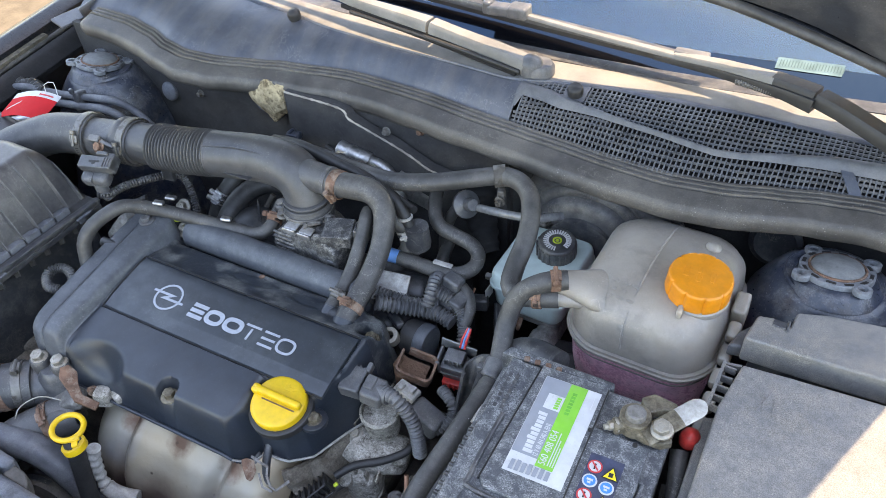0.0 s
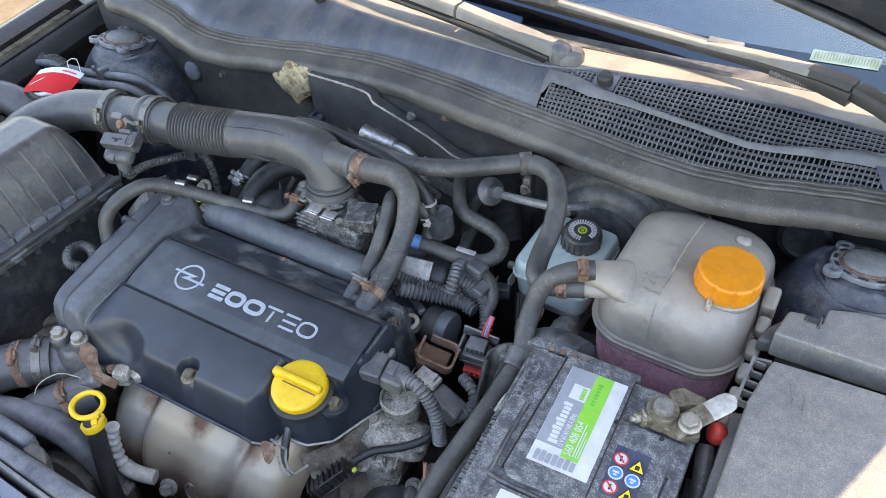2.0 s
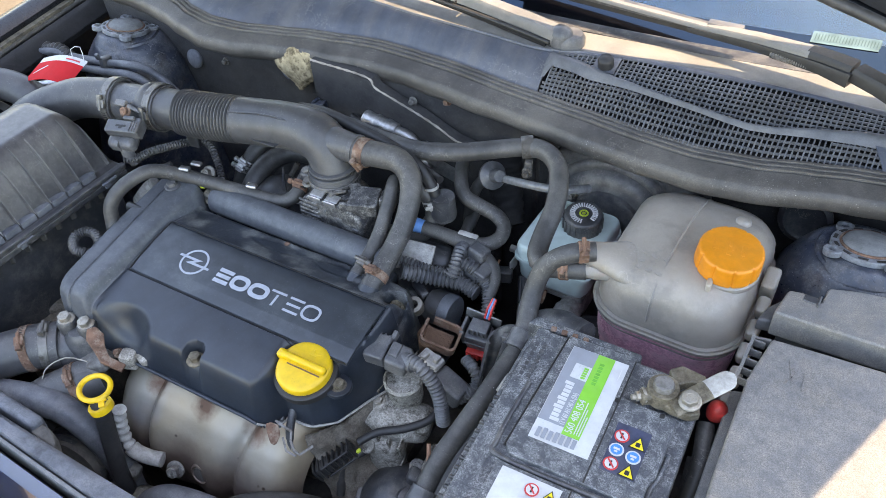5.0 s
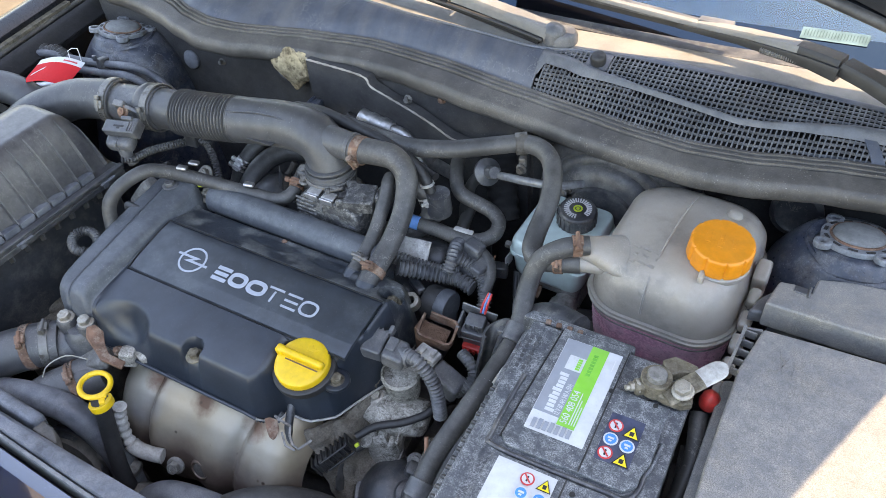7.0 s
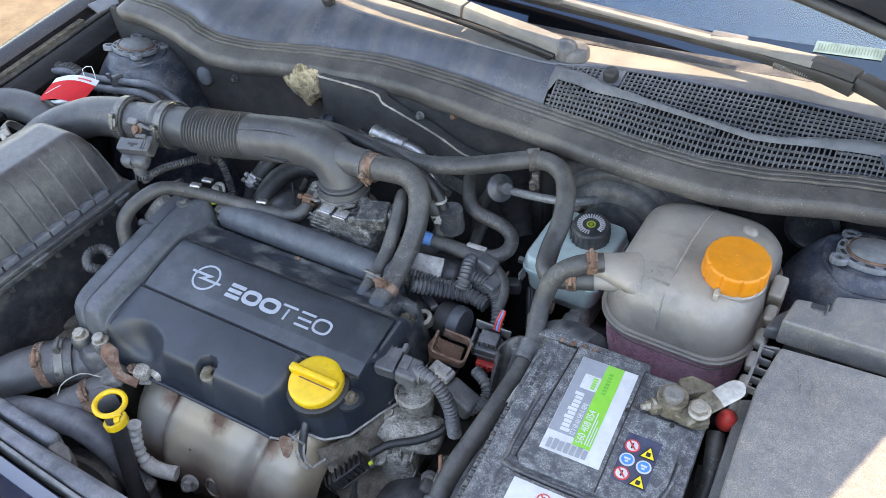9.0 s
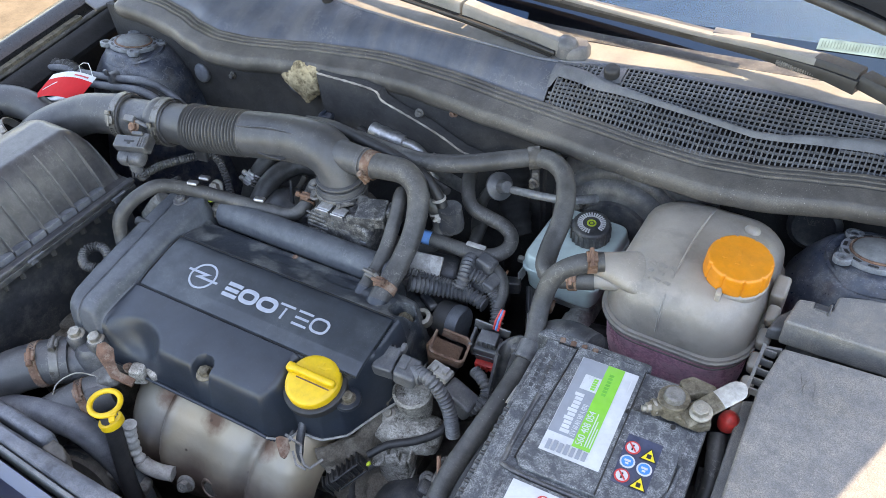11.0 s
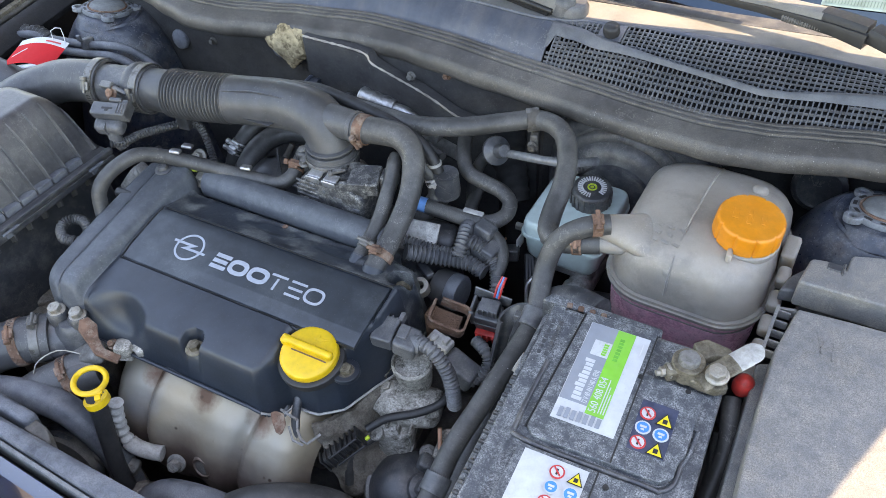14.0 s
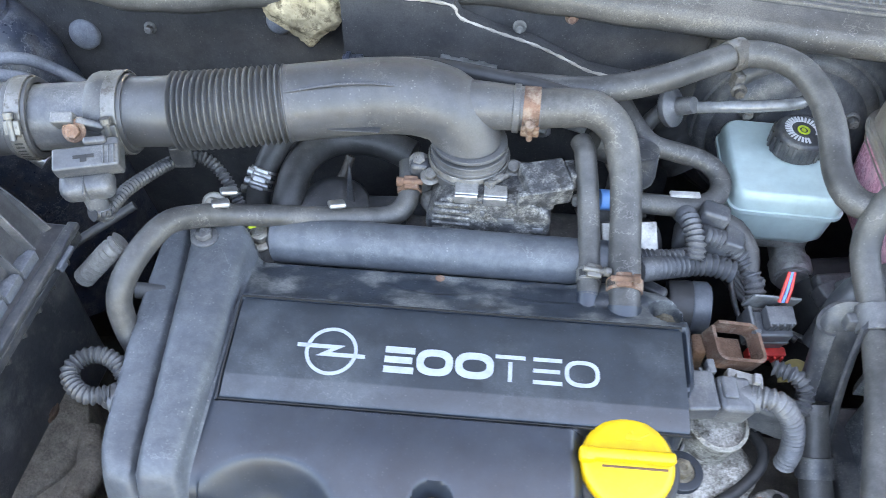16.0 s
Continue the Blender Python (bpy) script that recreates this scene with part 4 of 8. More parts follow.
# front panel over the radiator
def front_panel():
    f = thing("front_panel", (MID, 0.17, 0.4), "dusty painted front panel above the radiator", "front panel", kind="structure")
    def bar(prof):
        rings = [[(x, y + 0.015 * ((x - MID) / 0.7) ** 2 + (0.035 * min(0.73, max(0.0, x + 0.73)) if y > 0.1945 else 0.0), z) for y, z in prof] for x in (-1.2 + 1.4 * i / 30 for i in range(31))]
        bm = bmesh.new()
        vs = [[bm.verts.new(p) for p in r] for r in rings]
        for a, b in zip(vs, vs[1:]):
            for k in range(len(prof) - 1):
                bm.faces.new((a[k], a[k + 1], b[k + 1], b[k]))
        return thick(smooth(bm), 0.002)
    part("cross_member", bar([(0.1985, 0.66), (0.1975, 0.836), (0.1955, 0.844), (0.1925, 0.849), (0.1805, 0.8495), (0.1792, 0.846), (0.1784, 0.842), (0.1782, 0.82)]), PANEL, f, "scuffed painted cross member")
    part("rubber_seal", bar([(0.1776, 0.82), (0.1774, 0.843), (0.1760, 0.8455), (0.1725, 0.8455), (0.1708, 0.843), (0.1704, 0.82)]), STRIP_GREY, f, "grey rubber strip")
    part("painted_edge", bar([(0.1655, 0.81), (0.1652, 0.842), (0.1630, 0.847), (0.1515, 0.849), (0.1485, 0.848), (0.1465, 0.843), (0.138, 0.820), (0.120, 0.76), (0.100, 0.66), (0.09, 0.35)]), PAINT_EDGE, f, "glossy painted front edge")
    part("corner_cover", rbox((0.45, 0.017, 0.026), pose(-0.893, 0.2078, 0.820, -4, 0, 0.8), 0.0060, 3), PANEL, f, "dusty rounded corner cover")
    part("tongue", prism([(-0.672, 0.2005), (-0.672, 0.2165), (-0.650, 0.2150), (-0.632, 0.2060), (-0.628, 0.2005)], 0.815, 0.838, 0.003, 2), DARK, f, "dark worn end of the corner cover")
    part("radiator", rbox((1.1, 0.05, 0.32), pose(MID, 0.245, 0.33), 0.006), PLASTIC, f, "black radiator tank")


front_panel()
lampb = thing("headlamp_housing", (-0.80, 0.21, 0.70), "dusty black headlamp housing behind the front panel", "headlamp housing")
part("shell", rbox((0.26, 0.060, 0.16), pose(-0.825, 0.226, 0.560, 0, 0, 4), 0.022, 4), BLACK_RUBBER, lampb)

# ---- engine: moulded cover ----
ENG = Matrix.Translation((-0.55, 0.464, 0.0)) @ Matrix.Rotation(radians(2.2), 4, "Z")


def eng(u, v, w):
    return ENG @ Vector((u, v, w))


def ss(a, b, x):
    k = min(1.0, max(0.0, (x - a) / (b - a)))
    return k * k * (3 - 2 * k)


OUTLINE = [(-0.262, 0.116), (-0.258, -0.03), (-0.247, -0.085), (-0.236, -0.110), (-0.215, -0.118), (-0.170, -0.114), (0.086, -0.112), (0.098, -0.100), (0.106, -0.082), (0.140, -0.078),
           (0.160, -0.062), (0.176, -0.020), (0.188, 0.005), (0.190, 0.080), (0.176, 0.104), (0.150, 0.110), (-0.172, 0.110), (-0.184, 0.124), (-0.250, 0.124)]


def edge_distance(u, v):
    """Metres inside the cover's outline; less than nothing outside it."""
    best, inside = 9.0, False
    n = len(OUTLINE)
    for i in range(n):
        (x0, y0), (x1, y1) = OUTLINE[i], OUTLINE[(i + 1) % n]
        dx, dy = x1 - x0, y1 - y0
        k = min(1.0, max(0.0, ((u - x0) * dx + (v - y0) * dy) / (dx * dx + dy * dy)))
        best = min(best, math.hypot(u - x0 - k * dx, v - y0 - k * dy))
        if (y0 > v) != (y1 > v) and u < x0 + (v - y0) * dx / dy:
            inside = not inside
    return best if inside else -best


def cover_top(u, v):
    w = 0.899 + 0.14 * v
    if v < -0.06:
        w -= 1.5 * (-0.06 - v) ** 2
    if v > 0.048:
        w = 0.9057 - 0.40 * (v - 0.048) - 0.001
    # recess that takes the centre panel
    if -0.1715 < u < 0.1765 and -0.0405 < v < 0.0475:
        w -= 0.004
    # timing end: a rounded band, a groove, and a lower outer strip
    ul = -0.2318 + (0.113 - v) * 0.1034
    if u < -0.168:
        mid, half = (ul - 0.176) / 2, (-0.176 - ul) / 2
        t = (u - mid) / half
        base = 0.894 + 0.05 * v
        band = base + 0.015 * math.sqrt(max(0.0, 1 - min(1.0, abs(t)) ** 4.5)) if abs(t) < 1 else base - 0.002
        if u < ul:
            k = (ul - u) / 0.030
            band = base + 0.001 + 0.004 * math.sqrt(max(0.0, 1 - (k * 2 - 1) ** 4)) if k < 1 else base - 0.012
        band -= 0.007 * math.exp(-((u - ul) / 0.0020) ** 2)
        w = w + (band - w) * ss(-0.168, -0.180, u)
        w -= 0.02 * ss(-0.085, -0.125, v) ** 2
    # ledge below the filler cap
    k = ss(0.088, 0.108, u) * ss(-0.030, -0.050, v)
    w += (0.866 - w) * k
    # hollow above the exhaust at the timing end
    e = ((u + 0.122) / 0.040) ** 2 + ((v + 0.118) / 0.030) ** 2
    w -= 0.036 * ss(1.75, 0.05, e)
    # pockets round the fixing screws
    for bu, bv, rr, dz in ((-0.006, -0.101, 0.0135, 0.020), (0.171, 0.071, 0.015, 0.022)):
        w -= dz * ss(rr + 0.0015, rr - 0.0045, math.hypot(u - bu, (v - bv) if not (bv < 0 and v < bv) else 0.0))
    # swelling that carries the two rear ports
    w += 0.008 * ss(1.0, 0.0, ((u - 0.122) / 0.040) ** 2 + ((v - 0.088) / 0.022) ** 2)
    # shallow stained dips behind the panel
    for du in (-0.02, 0.075):
        w -= 0.003 * ss(1.0, 0.4, ((u - du) / 0.045) ** 2 + ((v - 0.085) / 0.016) ** 2)
    return w


STEP = 0.0022
GRID = {}
for i in range(int(0.475 / STEP) + 1):
    for j in range(int(0.275 / STEP) + 1):
        u, v = -0.275 + i * STEP, -0.135 + j * STEP
        d = edge_distance(u, v)
        if d > -0.0085:
            k = math.sqrt(max(0.0, 1 - (1 - ss(-0.0045, 0.012, d)) ** 2))
            low = 0.824 - 0.018 * max(ss(0.080, 0.100, u), ss(-0.160, -0.200, u), ss(0.02, 0.08, v))
            GRID[i, j] = eng(u, v, low + (cover_top(u, v) - low) * k)


def cover_mesh(region):
    """One region of the moulding: its timing end, the rear deck, or the rest."""
    bm = bmesh.new()
    made = {}
    for (i, j) in GRID:
        q = ((i, j), (i + 1, j), (i + 1, j + 1), (i, j + 1))
        u, v = -0.275 + (i + 0.5) * STEP, -0.135 + (j + 0.5) * STEP
        if region != ("end" if u < -0.174 else "deck" if v > 0.0480 else "front") or not all(c in GRID for c in q):
            continue
        for c in q:
            if c not in made:
                made[c] = bm.verts.new(GRID[c])
        bm.faces.new([made[c] for c in q])
    return smooth(bm)


cover = thing("engine_cover", (-0.55, 0.46, 0.79), "black moulded plastic engine cover with silver emblem and lettering", "engine cover")
part("shell", cover_mesh("front"), COVER, cover)
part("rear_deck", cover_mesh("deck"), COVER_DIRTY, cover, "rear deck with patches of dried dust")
part("end_band", cover_mesh("end"), BAND, cover, "grained grey end cover with a split line")


def slope(v):
    """Height of the centre panel's face."""
    w = 0.8996 + 0.14 * v
    if v < -0.020:
        w -= 0.16 * (-0.020 - v)
    if v > 0.034:
        w -= 0.10 * (v - 0.034)
    return w


def panel_mesh():
    vs = [-0.0385, -0.0378, -0.036, -0.030, -0.0215, -0.0195, -0.01, 0.01, 0.03, 0.0335, 0.036, 0.042, 0.0448, 0.0455]
    drop = {0: 0.0045, 1: 0.0008, len(vs) - 2: 0.0008, len(vs) - 1: 0.0045}
    us = [-0.1695, -0.1688, -0.166] + [-0.16 + 0.33 * i / 20 for i in range(21)] + [0.1725, 0.1745, 0.175]
    bm = bmesh.new()
    g = [[bm.verts.new(eng(u, v, slope(v) - (drop.get(j, 0.0) if i not in (0, len(us) - 1) else 0.0045))) for j, v in enumerate(vs)] for i, u in enumerate(us)]
    for a, b in zip(g, g[1:]):
        for j in range(len(vs) - 1):
            bm.faces.new((a[j], b[j], b[j + 1], a[j + 1]))
    return smooth(bm)


panel = part("centre_panel", panel_mesh(), COVER_TOP, cover, "flat black centre panel with a chamfered front edge")
def seam_line(name, ends, label=""):
    """A narrow dark gap along the face of the cover."""
    pts = [eng(u, v, slope(v) + 0.0001) for (u0, v0), (u1, v1) in zip(ends, ends[1:]) for u, v in ((u0 + (u1 - u0) * i / 12, v0 + (v1 - v0) * i / 12) for i in range(13))]
    part(name, strip(pts, 0.0010, 0.0012), PRINT_BLACK, cover, label)


seam_line("seam", [(-0.1708, 0.0455), (-0.1708, -0.0395), (0.1755, -0.0395)], "thin dark gap round the centre panel")
seam_line("seam", [(-0.1708, 0.0466), (0.1755, 0.0466)], "thin dark gap behind the centre panel")
FACE = ENG @ Matrix.Translation((-0.002, 0, 0.8997)) @ Matrix.Rotation(math.atan(0.14), 4, "X")


def flat(poly, h=0.0006):
    return prism(poly, 0.0, h, 0.0, m=FACE)


def arc_band(cx, cy, rx, ry, t, a0, a1, n=26, power=2.6):
    """A flat band along a squared-off oval, as one strip of quads with thickness."""
    def pt(a, k):
        c, s = math.cos(radians(a)), math.sin(radians(a))
        return (cx + (rx - k) * math.copysign(abs(c) ** (2 / power), c), cy + (ry - k) * math.copysign(abs(s) ** (2 / power), s))
    out = [pt(a0 + (a1 - a0) * i / n, 0) for i in range(n + 1)]
    inn = [pt(a0 + (a1 - a0) * i / n, t) for i in range(n + 1)]
    bm = bmesh.new()
    rows = [[bm.verts.new((*p, z)) for p in line] for line, z in ((out, 0.0), (out, 0.0006), (inn, 0.0006), (inn, 0.0))]
    for a, b in zip(rows, rows[1:]):
        for i in range(n):
            bm.faces.new((a[i], a[i + 1], b[i + 1], b[i]))
    bmesh.ops.recalc_face_normals(bm, faces=bm.faces[:])
    bm.transform(FACE)
    return bm


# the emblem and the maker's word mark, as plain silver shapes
EY = 0.0035
part("emblem_ring", arc_band(-0.090, EY, 0.0200, 0.0200, 0.0027, 0, 360, 48, 2.0), SILVER_PRINT, panel, "silver printed ring")
part("emblem_bar", flat([(-0.1165, EY + 0.0052), (-0.0800, EY + 0.0052), (-0.0905, EY - 0.0012), (-0.0640, EY - 0.0012), (-0.0640, EY - 0.0044), (-0.1010, EY - 0.0044), (-0.0905, EY + 0.0020), (-0.1165, EY + 0.0020)]), SILVER_PRINT, panel, "silver printed bar")
H2, TY = 0.0108, 0.0005


def bars(u0, u1, t):
    for dv in (-H2 + t / 2, 0.0, H2 - t / 2):
        part("print_bar", flat([(u0, TY + dv - t / 2), (u1 - (0.0015 if dv == 0.0 else 0), TY + dv - t / 2), (u1 - (0.0015 if dv == 0.0 else 0), TY + dv + t / 2), (u0, TY + dv + t / 2)]), SILVER_PRINT, panel)


bars(-0.0490, -0.0265, 0.0052)
part("print_ring", arc_band(-0.0110, TY, 0.0138, H2, 0.0056, 0, 360, 40), SILVER_PRINT, panel)
part("print_ring", arc_band(0.0190, TY, 0.0146, H2, 0.0056, 0, 360, 40), SILVER_PRINT, panel)
part("print_bar", flat([(0.0345, TY + H2 - 0.0030), (0.0570, TY + H2 - 0.0030), (0.0570, TY + H2), (0.0345, TY + H2)]), SILVER_PRINT, panel)
part("print_bar", flat([(0.0443, TY - H2), (0.0473, TY - H2), (0.0473, TY + H2 - 0.0055), (0.0443, TY + H2 - 0.0055)]), SILVER_PRINT, panel)
bars(0.0630, 0.0845, 0.0030)
part("print_ring", arc_band(0.0995, TY, 0.0130, H2, 0.0031, 0, 360, 40), SILVER_PRINT, panel)

for (bu, bv, bz) in ((-0.006, -0.1015, 0.866), (0.171, 0.071, 0.874), (0.171, -0.055, 0.866)):
    part("screw", bolt(0.0075, 0.010, eng(bu, bv, bz)), CLAMP_GREY, cover, "grey steel fixing screw")
part("screw_collar", ring(0.010, 0.016, 0.006, eng(0.171, -0.055, 0.864), (0, 0, 1)), COVER, cover)
# pipe moulded along the rear edge
part("rear_pipe", join(tube([eng(-0.172, 0.128, 0.884), eng(-0.165, 0.128, 0.885), eng(0.10, 0.124, 0.887), eng(0.128, 0.123, 0.887)], lambda f, s: 0.021 * (0.35 if f < 0.004 or f > 0.996 else 1), 24, 0.006),
                       rbox((0.30, 0.05, 0.06), ENG @ pose(-0.02, 0.115, 0.80), 0.006)), BAND, cover, "grey pipe-shaped rear moulding")
part("logo_dimple", lathe([(0, 0), (0.004, 0), (0.003, 0.001), (0, 0.0012)], eng(-0.017, 0.097, 0.8845), (0, 0, 1), 14), RUST, cover, "small orange speck of dirt")

# ---- engine block under the cover ----
block = thing("engine_block", (-0.55, 0.46, 0.32), "grimy cast engine block below the cover", "engine")
part("head", rbox((0.35, 0.19, 0.17), ENG @ pose(-0.055, 0.012, 0.645), 0.012), CASTING, block)
part("crankcase", rbox((0.46, 0.30, 0.32), ENG @ pose(-0.03, 0.02, 0.325), 0.02), DARK, block)
part("intake_manifold", rbox((0.38, 0.13, 0.22), ENG @ pose(-0.02, 0.185, 0.62), 0.03, 3), PLASTIC, block)
part("timing_case", rbox((0.050, 0.24, 0.40), ENG @ pose(-0.225, 0.0, 0.42), 0.01), CASTING, block)
part("gearbox", rbox((0.26, 0.34, 0.30), pose(-0.24, 0.45, 0.32), 0.04, 3), DARK, block)
RIM = [(-0.408, 0.374, 0.797), (-0.398, 0.382, 0.796), (-0.390, 0.395, 0.795), (-0.380, 0.415, 0.794), (-0.368, 0.455, 0.806), (-0.362, 0.490, 0.830)]


def casting_point(u, v):
    k = u * (len(RIM) - 1)
    i = min(int(k), len(RIM) - 2)
    p = Vector(RIM[i]).lerp(Vector(RIM[i + 1]), k - i)
    q = p + Vector((0.034 * v, -0.010 * v, -0.12 * v))
    return q + Vector((0.006, -0.004, 0.002)) * (noise.fractal(q * 38.0, 1.0, 2.0, 4) - 0.3)


part("end_casting", thick(sheet(casting_point, 40, 24), 0.006), CASTING, block, "stained cast end face of the head")
def rim_line(start, end, off):
    """The cover's lower edge between two corners of its outline, set outwards a little."""
    pts = []
    for (x0, y0), (x1, y1) in zip(OUTLINE[start:end], OUTLINE[start + 1:end + 1]):
        n = max(1, int(math.hypot(x1 - x0, y1 - y0) / 0.012))
        for k in range(n):
            u, v = x0 + (x1 - x0) * k / n, y0 + (y1 - y0) * k / n
            gu = edge_distance(u + 0.006, v) - edge_distance(u - 0.006, v)
            gv = edge_distance(u, v + 0.006) - edge_distance(u, v - 0.006)
            g = math.hypot(gu, gv) or 1.0
            pts.append(eng(u - off * gu / g, v - off * gv / g, 0.824 - 0.018 * max(ss(0.080, 0.100, u), ss(-0.160, -0.200, u), ss(0.02, 0.08, v))))
    return pts


part("gasket_rim", tube(rim_line(6, 13, 0.0078), 0.0015, 8), PALE, block, "pale gasket edge")
part("lower_lip", tube(rim_line(5, 7, 0.0074), 0.0024, 8), COVER, cover, "rolled lower lip")

# ---- oil filler cap ----
UPN = (0.0, -0.16, 1.0)
cap_at = Vector((-0.4185, 0.4100, 0.8735))
ocap = thing("oil_filler_cap", cap_at, "bright yellow plastic oil filler cap with a grip bar", "oil cap")
part("gasket", lathe([(0, -0.006), (0.0385, -0.006), (0.0385, 0.0030), (0.0360, 0.0050), (0, 0.0050)], cap_at, UPN, 40), PRINT_BLACK, ocap, "black rubber gasket rim")
CM = basis(cap_at, UPN, (1, 0.04, 0))
part("body", join(lathe([(0, 0.003), (0.0315, 0.003), (0.0332, 0.005), (0.0332, 0.012), (0.0318, 0.0150), (0.027, 0.0165), (0.0, 0.0168)], m=CM, sides=48)), YELLOW, ocap)
part("grip_bar", join(rbox((0.064, 0.0085, 0.010), CM @ pose(0, 0.002, 0.0150), 0.003, 3), rbox((0.012, 0.011, 0.012), CM @ pose(-0.029, 0.002, 0.0120), 0.003, 3)), YELLOW, ocap)
part("slot", rbox((0.046, 0.0016, 0.0010), CM @ pose(0.004, -0.0050, 0.0163), 0.0003, 1), RUST_DARK, ocap, "dark dirt-filled groove")
part("symbol", join(rbox((0.011, 0.0045, 0.0008), CM @ pose(0.004, 0.0175, 0.0164), 0.0006, 1), rbox((0.007, 0.0016, 0.0008), CM @ pose(0.012, 0.0190, 0.0164, 0, 0, 25), 0.0003, 1), rbox((0.002, 0.005, 0.0008), CM @ pose(0.003, 0.0205, 0.0164), 0.0003, 1)), YELLOW, ocap, "raised oil can mark")

# ---- exhaust heat shield ----
SH_PROF = [(0.400, 0.812), (0.375, 0.808), (0.350, 0.800), (0.328, 0.785), (0.310, 0.765), (0.297, 0.740), (0.290, 0.712), (0.290, 0.685), (0.298, 0.660), (0.312, 0.640)]


def shield_point(u, v):
    x = -0.706 + 0.305 * u
    k = v * (len(SH_PROF) - 1)
    i = min(int(k), len(SH_PROF) - 2)
    f = k - i
    y = SH_PROF[i][0] * (1 - f) + SH_PROF[i + 1][0] * f
    z = SH_PROF[i][1] * (1 - f) + SH_PROF[i + 1][1] * f
    end = math.sqrt(max(0.0, 1 - (1 - min(1.0, u / 0.20)) ** 2.4)) if u < 0.20 else 1.0
    end = min(end, math.sqrt(max(0.0, 1 - (1 - min(1.0, (1.02 - u) / 0.20)) ** 2.4)))
    groove = sum(math.exp(-((x + 0.085 * v * 0.35 - g) / 0.008) ** 2) for g in (-0.618, -0.470))
    swell = 0.003 * math.sin(u * 21 + 1) - 0.010 * groove
    cy, cz = 0.385, 0.690
    d = Vector((0, y - cy, z - cz))
    d = d * (0.30 + 0.70 * end) + d.normalized() * swell
    return Vector((x + 0.02 * (v - 0.2) * ss(0.7, 0.2, u), cy + d.y + (x + 0.55) * 0.05, cz + d.z))


shield = thing("exhaust_heat_shield", (-0.55, 0.33, 0.64), "heat-tinted sheet steel exhaust manifold shield with brown stains", "heat shield")
part("shell", thick(sheet(shield_point, 90, 46), 0.0012), SHIELD, shield)
for u, v in ((0.29, 0.02), (0.52, 0.03), (0.74, 0.03)):
    p = shield_point(u, v)
    part("rust_patch", lathe([(0, -0.003), (0.016, -0.003), (0.013, 0.0006), (0.006, 0.0012), (0, 0.0013)], p + Vector((0, -0.012, -0.003)), (0, -0.55, 1), 20), RUST_DARK, shield, "dark rust spot")
    part("screw", bolt(0.005, 0.006, p + Vector((0, -0.006, 0.0)), (0, -0.5, 1)), RUST_DARK, shield)

part("port_rim", lathe([(0.0095, -0.004), (0.0165, -0.004), (0.0150, 0.001), (0.0125, 0.0025), (0.0105, 0.001), (0.0095, -0.004)], (-0.530, 0.2935, 0.725), (0.05, -0.95, 0.30), 28), SHIELD, shield, "pressed round port rim")
part("port_hole", lathe([(0, 0), (0.0100, 0), (0.0100, 0.0006), (0, 0.0006)], (-0.530, 0.2925, 0.725), (0.05, -0.95, 0.30), 24), DARK, shield, "dark port hole")

# ---- lifting eyes and brackets at the head ----
def bracket(name, pts, w, h, mat_, label, up=(0, 0, 1)):
    return solo(name, join(strip(pts, w, h, up)), mat_, label, "bracket")


lift = thing("lifting_bracket", (-0.665, 0.335, 0.80), "rust-red steel lifting bracket bolted to the head", "bracket")
part("eye_plate", prism([(-0.024, 0.008), (-0.018, 0.016), (-0.004, 0.013), (0.006, 0.000), (0.018, -0.009), (0.040, -0.008), (0.041, -0.018), (0.014, -0.020), (-0.002, -0.011), (-0.018, -0.003)], 0, 0.006, 0.0008, 1, basis((-0.678, 0.322, 0.862), (0.479, 0.0, 0.878), (0.91, 0.208, -0.357))), RUST, lift)
part("foot", join(rbox((0.022, 0.020, 0.026), pose(-0.662, 0.340, 0.812, 0, 0, 25), 0.005), rbox((0.020, 0.016, 0.018), pose(-0.642, 0.350, 0.818, 10, 0, -15), 0.004), rbox((0.016, 0.018, 0.014), pose(-0.650, 0.362, 0.826, 0, 20, 35), 0.004)), CAST_PALE, lift, "stained alloy lug")
part("stud", bolt(0.0045, 0.007, (-0.675, 0.336, 0.833), (0, -0.5, 1)), RUST, lift)
part("lug", rbox((0.05, 0.028, 0.018), pose(-0.700, 0.318, 0.812, 10, -25, 20), 0.005), ALLOY_DARK, lift, "corroded alloy outlet lug")
lift2 = thing("lifting_bracket", (-0.435, 0.37, 0.74), "rusty steel bracket loop beside the shield", "bracket")
part("eye_plate", prism([(-0.0105, 0.0125), (-0.005, 0.0140), (0.004, 0.0105), (0.006, -0.002), (0.0015, -0.0110), (-0.0015, -0.0130), (-0.006, -0.0095), (-0.0095, 0.0030)], -0.001, 0.0016, 0.0008, 1, basis((-0.430, 0.350, 0.817), (0.478, -0.317, 0.779), (0.826, 0.564, 0.0))), RUST, lift2)
part("loop", strip([(-0.438, 0.363, 0.820), (-0.428, 0.362, 0.819), (-0.415, 0.362, 0.817), (-0.411, 0.354, 0.812), (-0.401, 0.347, 0.808), (-0.393, 0.347, 0.806), (-0.386, 0.363, 0.808)], 0.0028, 0.008, (0.478, -0.317, 0.779)), BRASSY, lift2, "stained steel loop")
part("fork", strip([(-0.421, 0.352, 0.814), (-0.410, 0.343, 0.806), (-0.398, 0.345, 0.802)], 0.0025, 0.006, (0.478, -0.317, 0.779)), BRASSY, lift2, "stained steel fork")
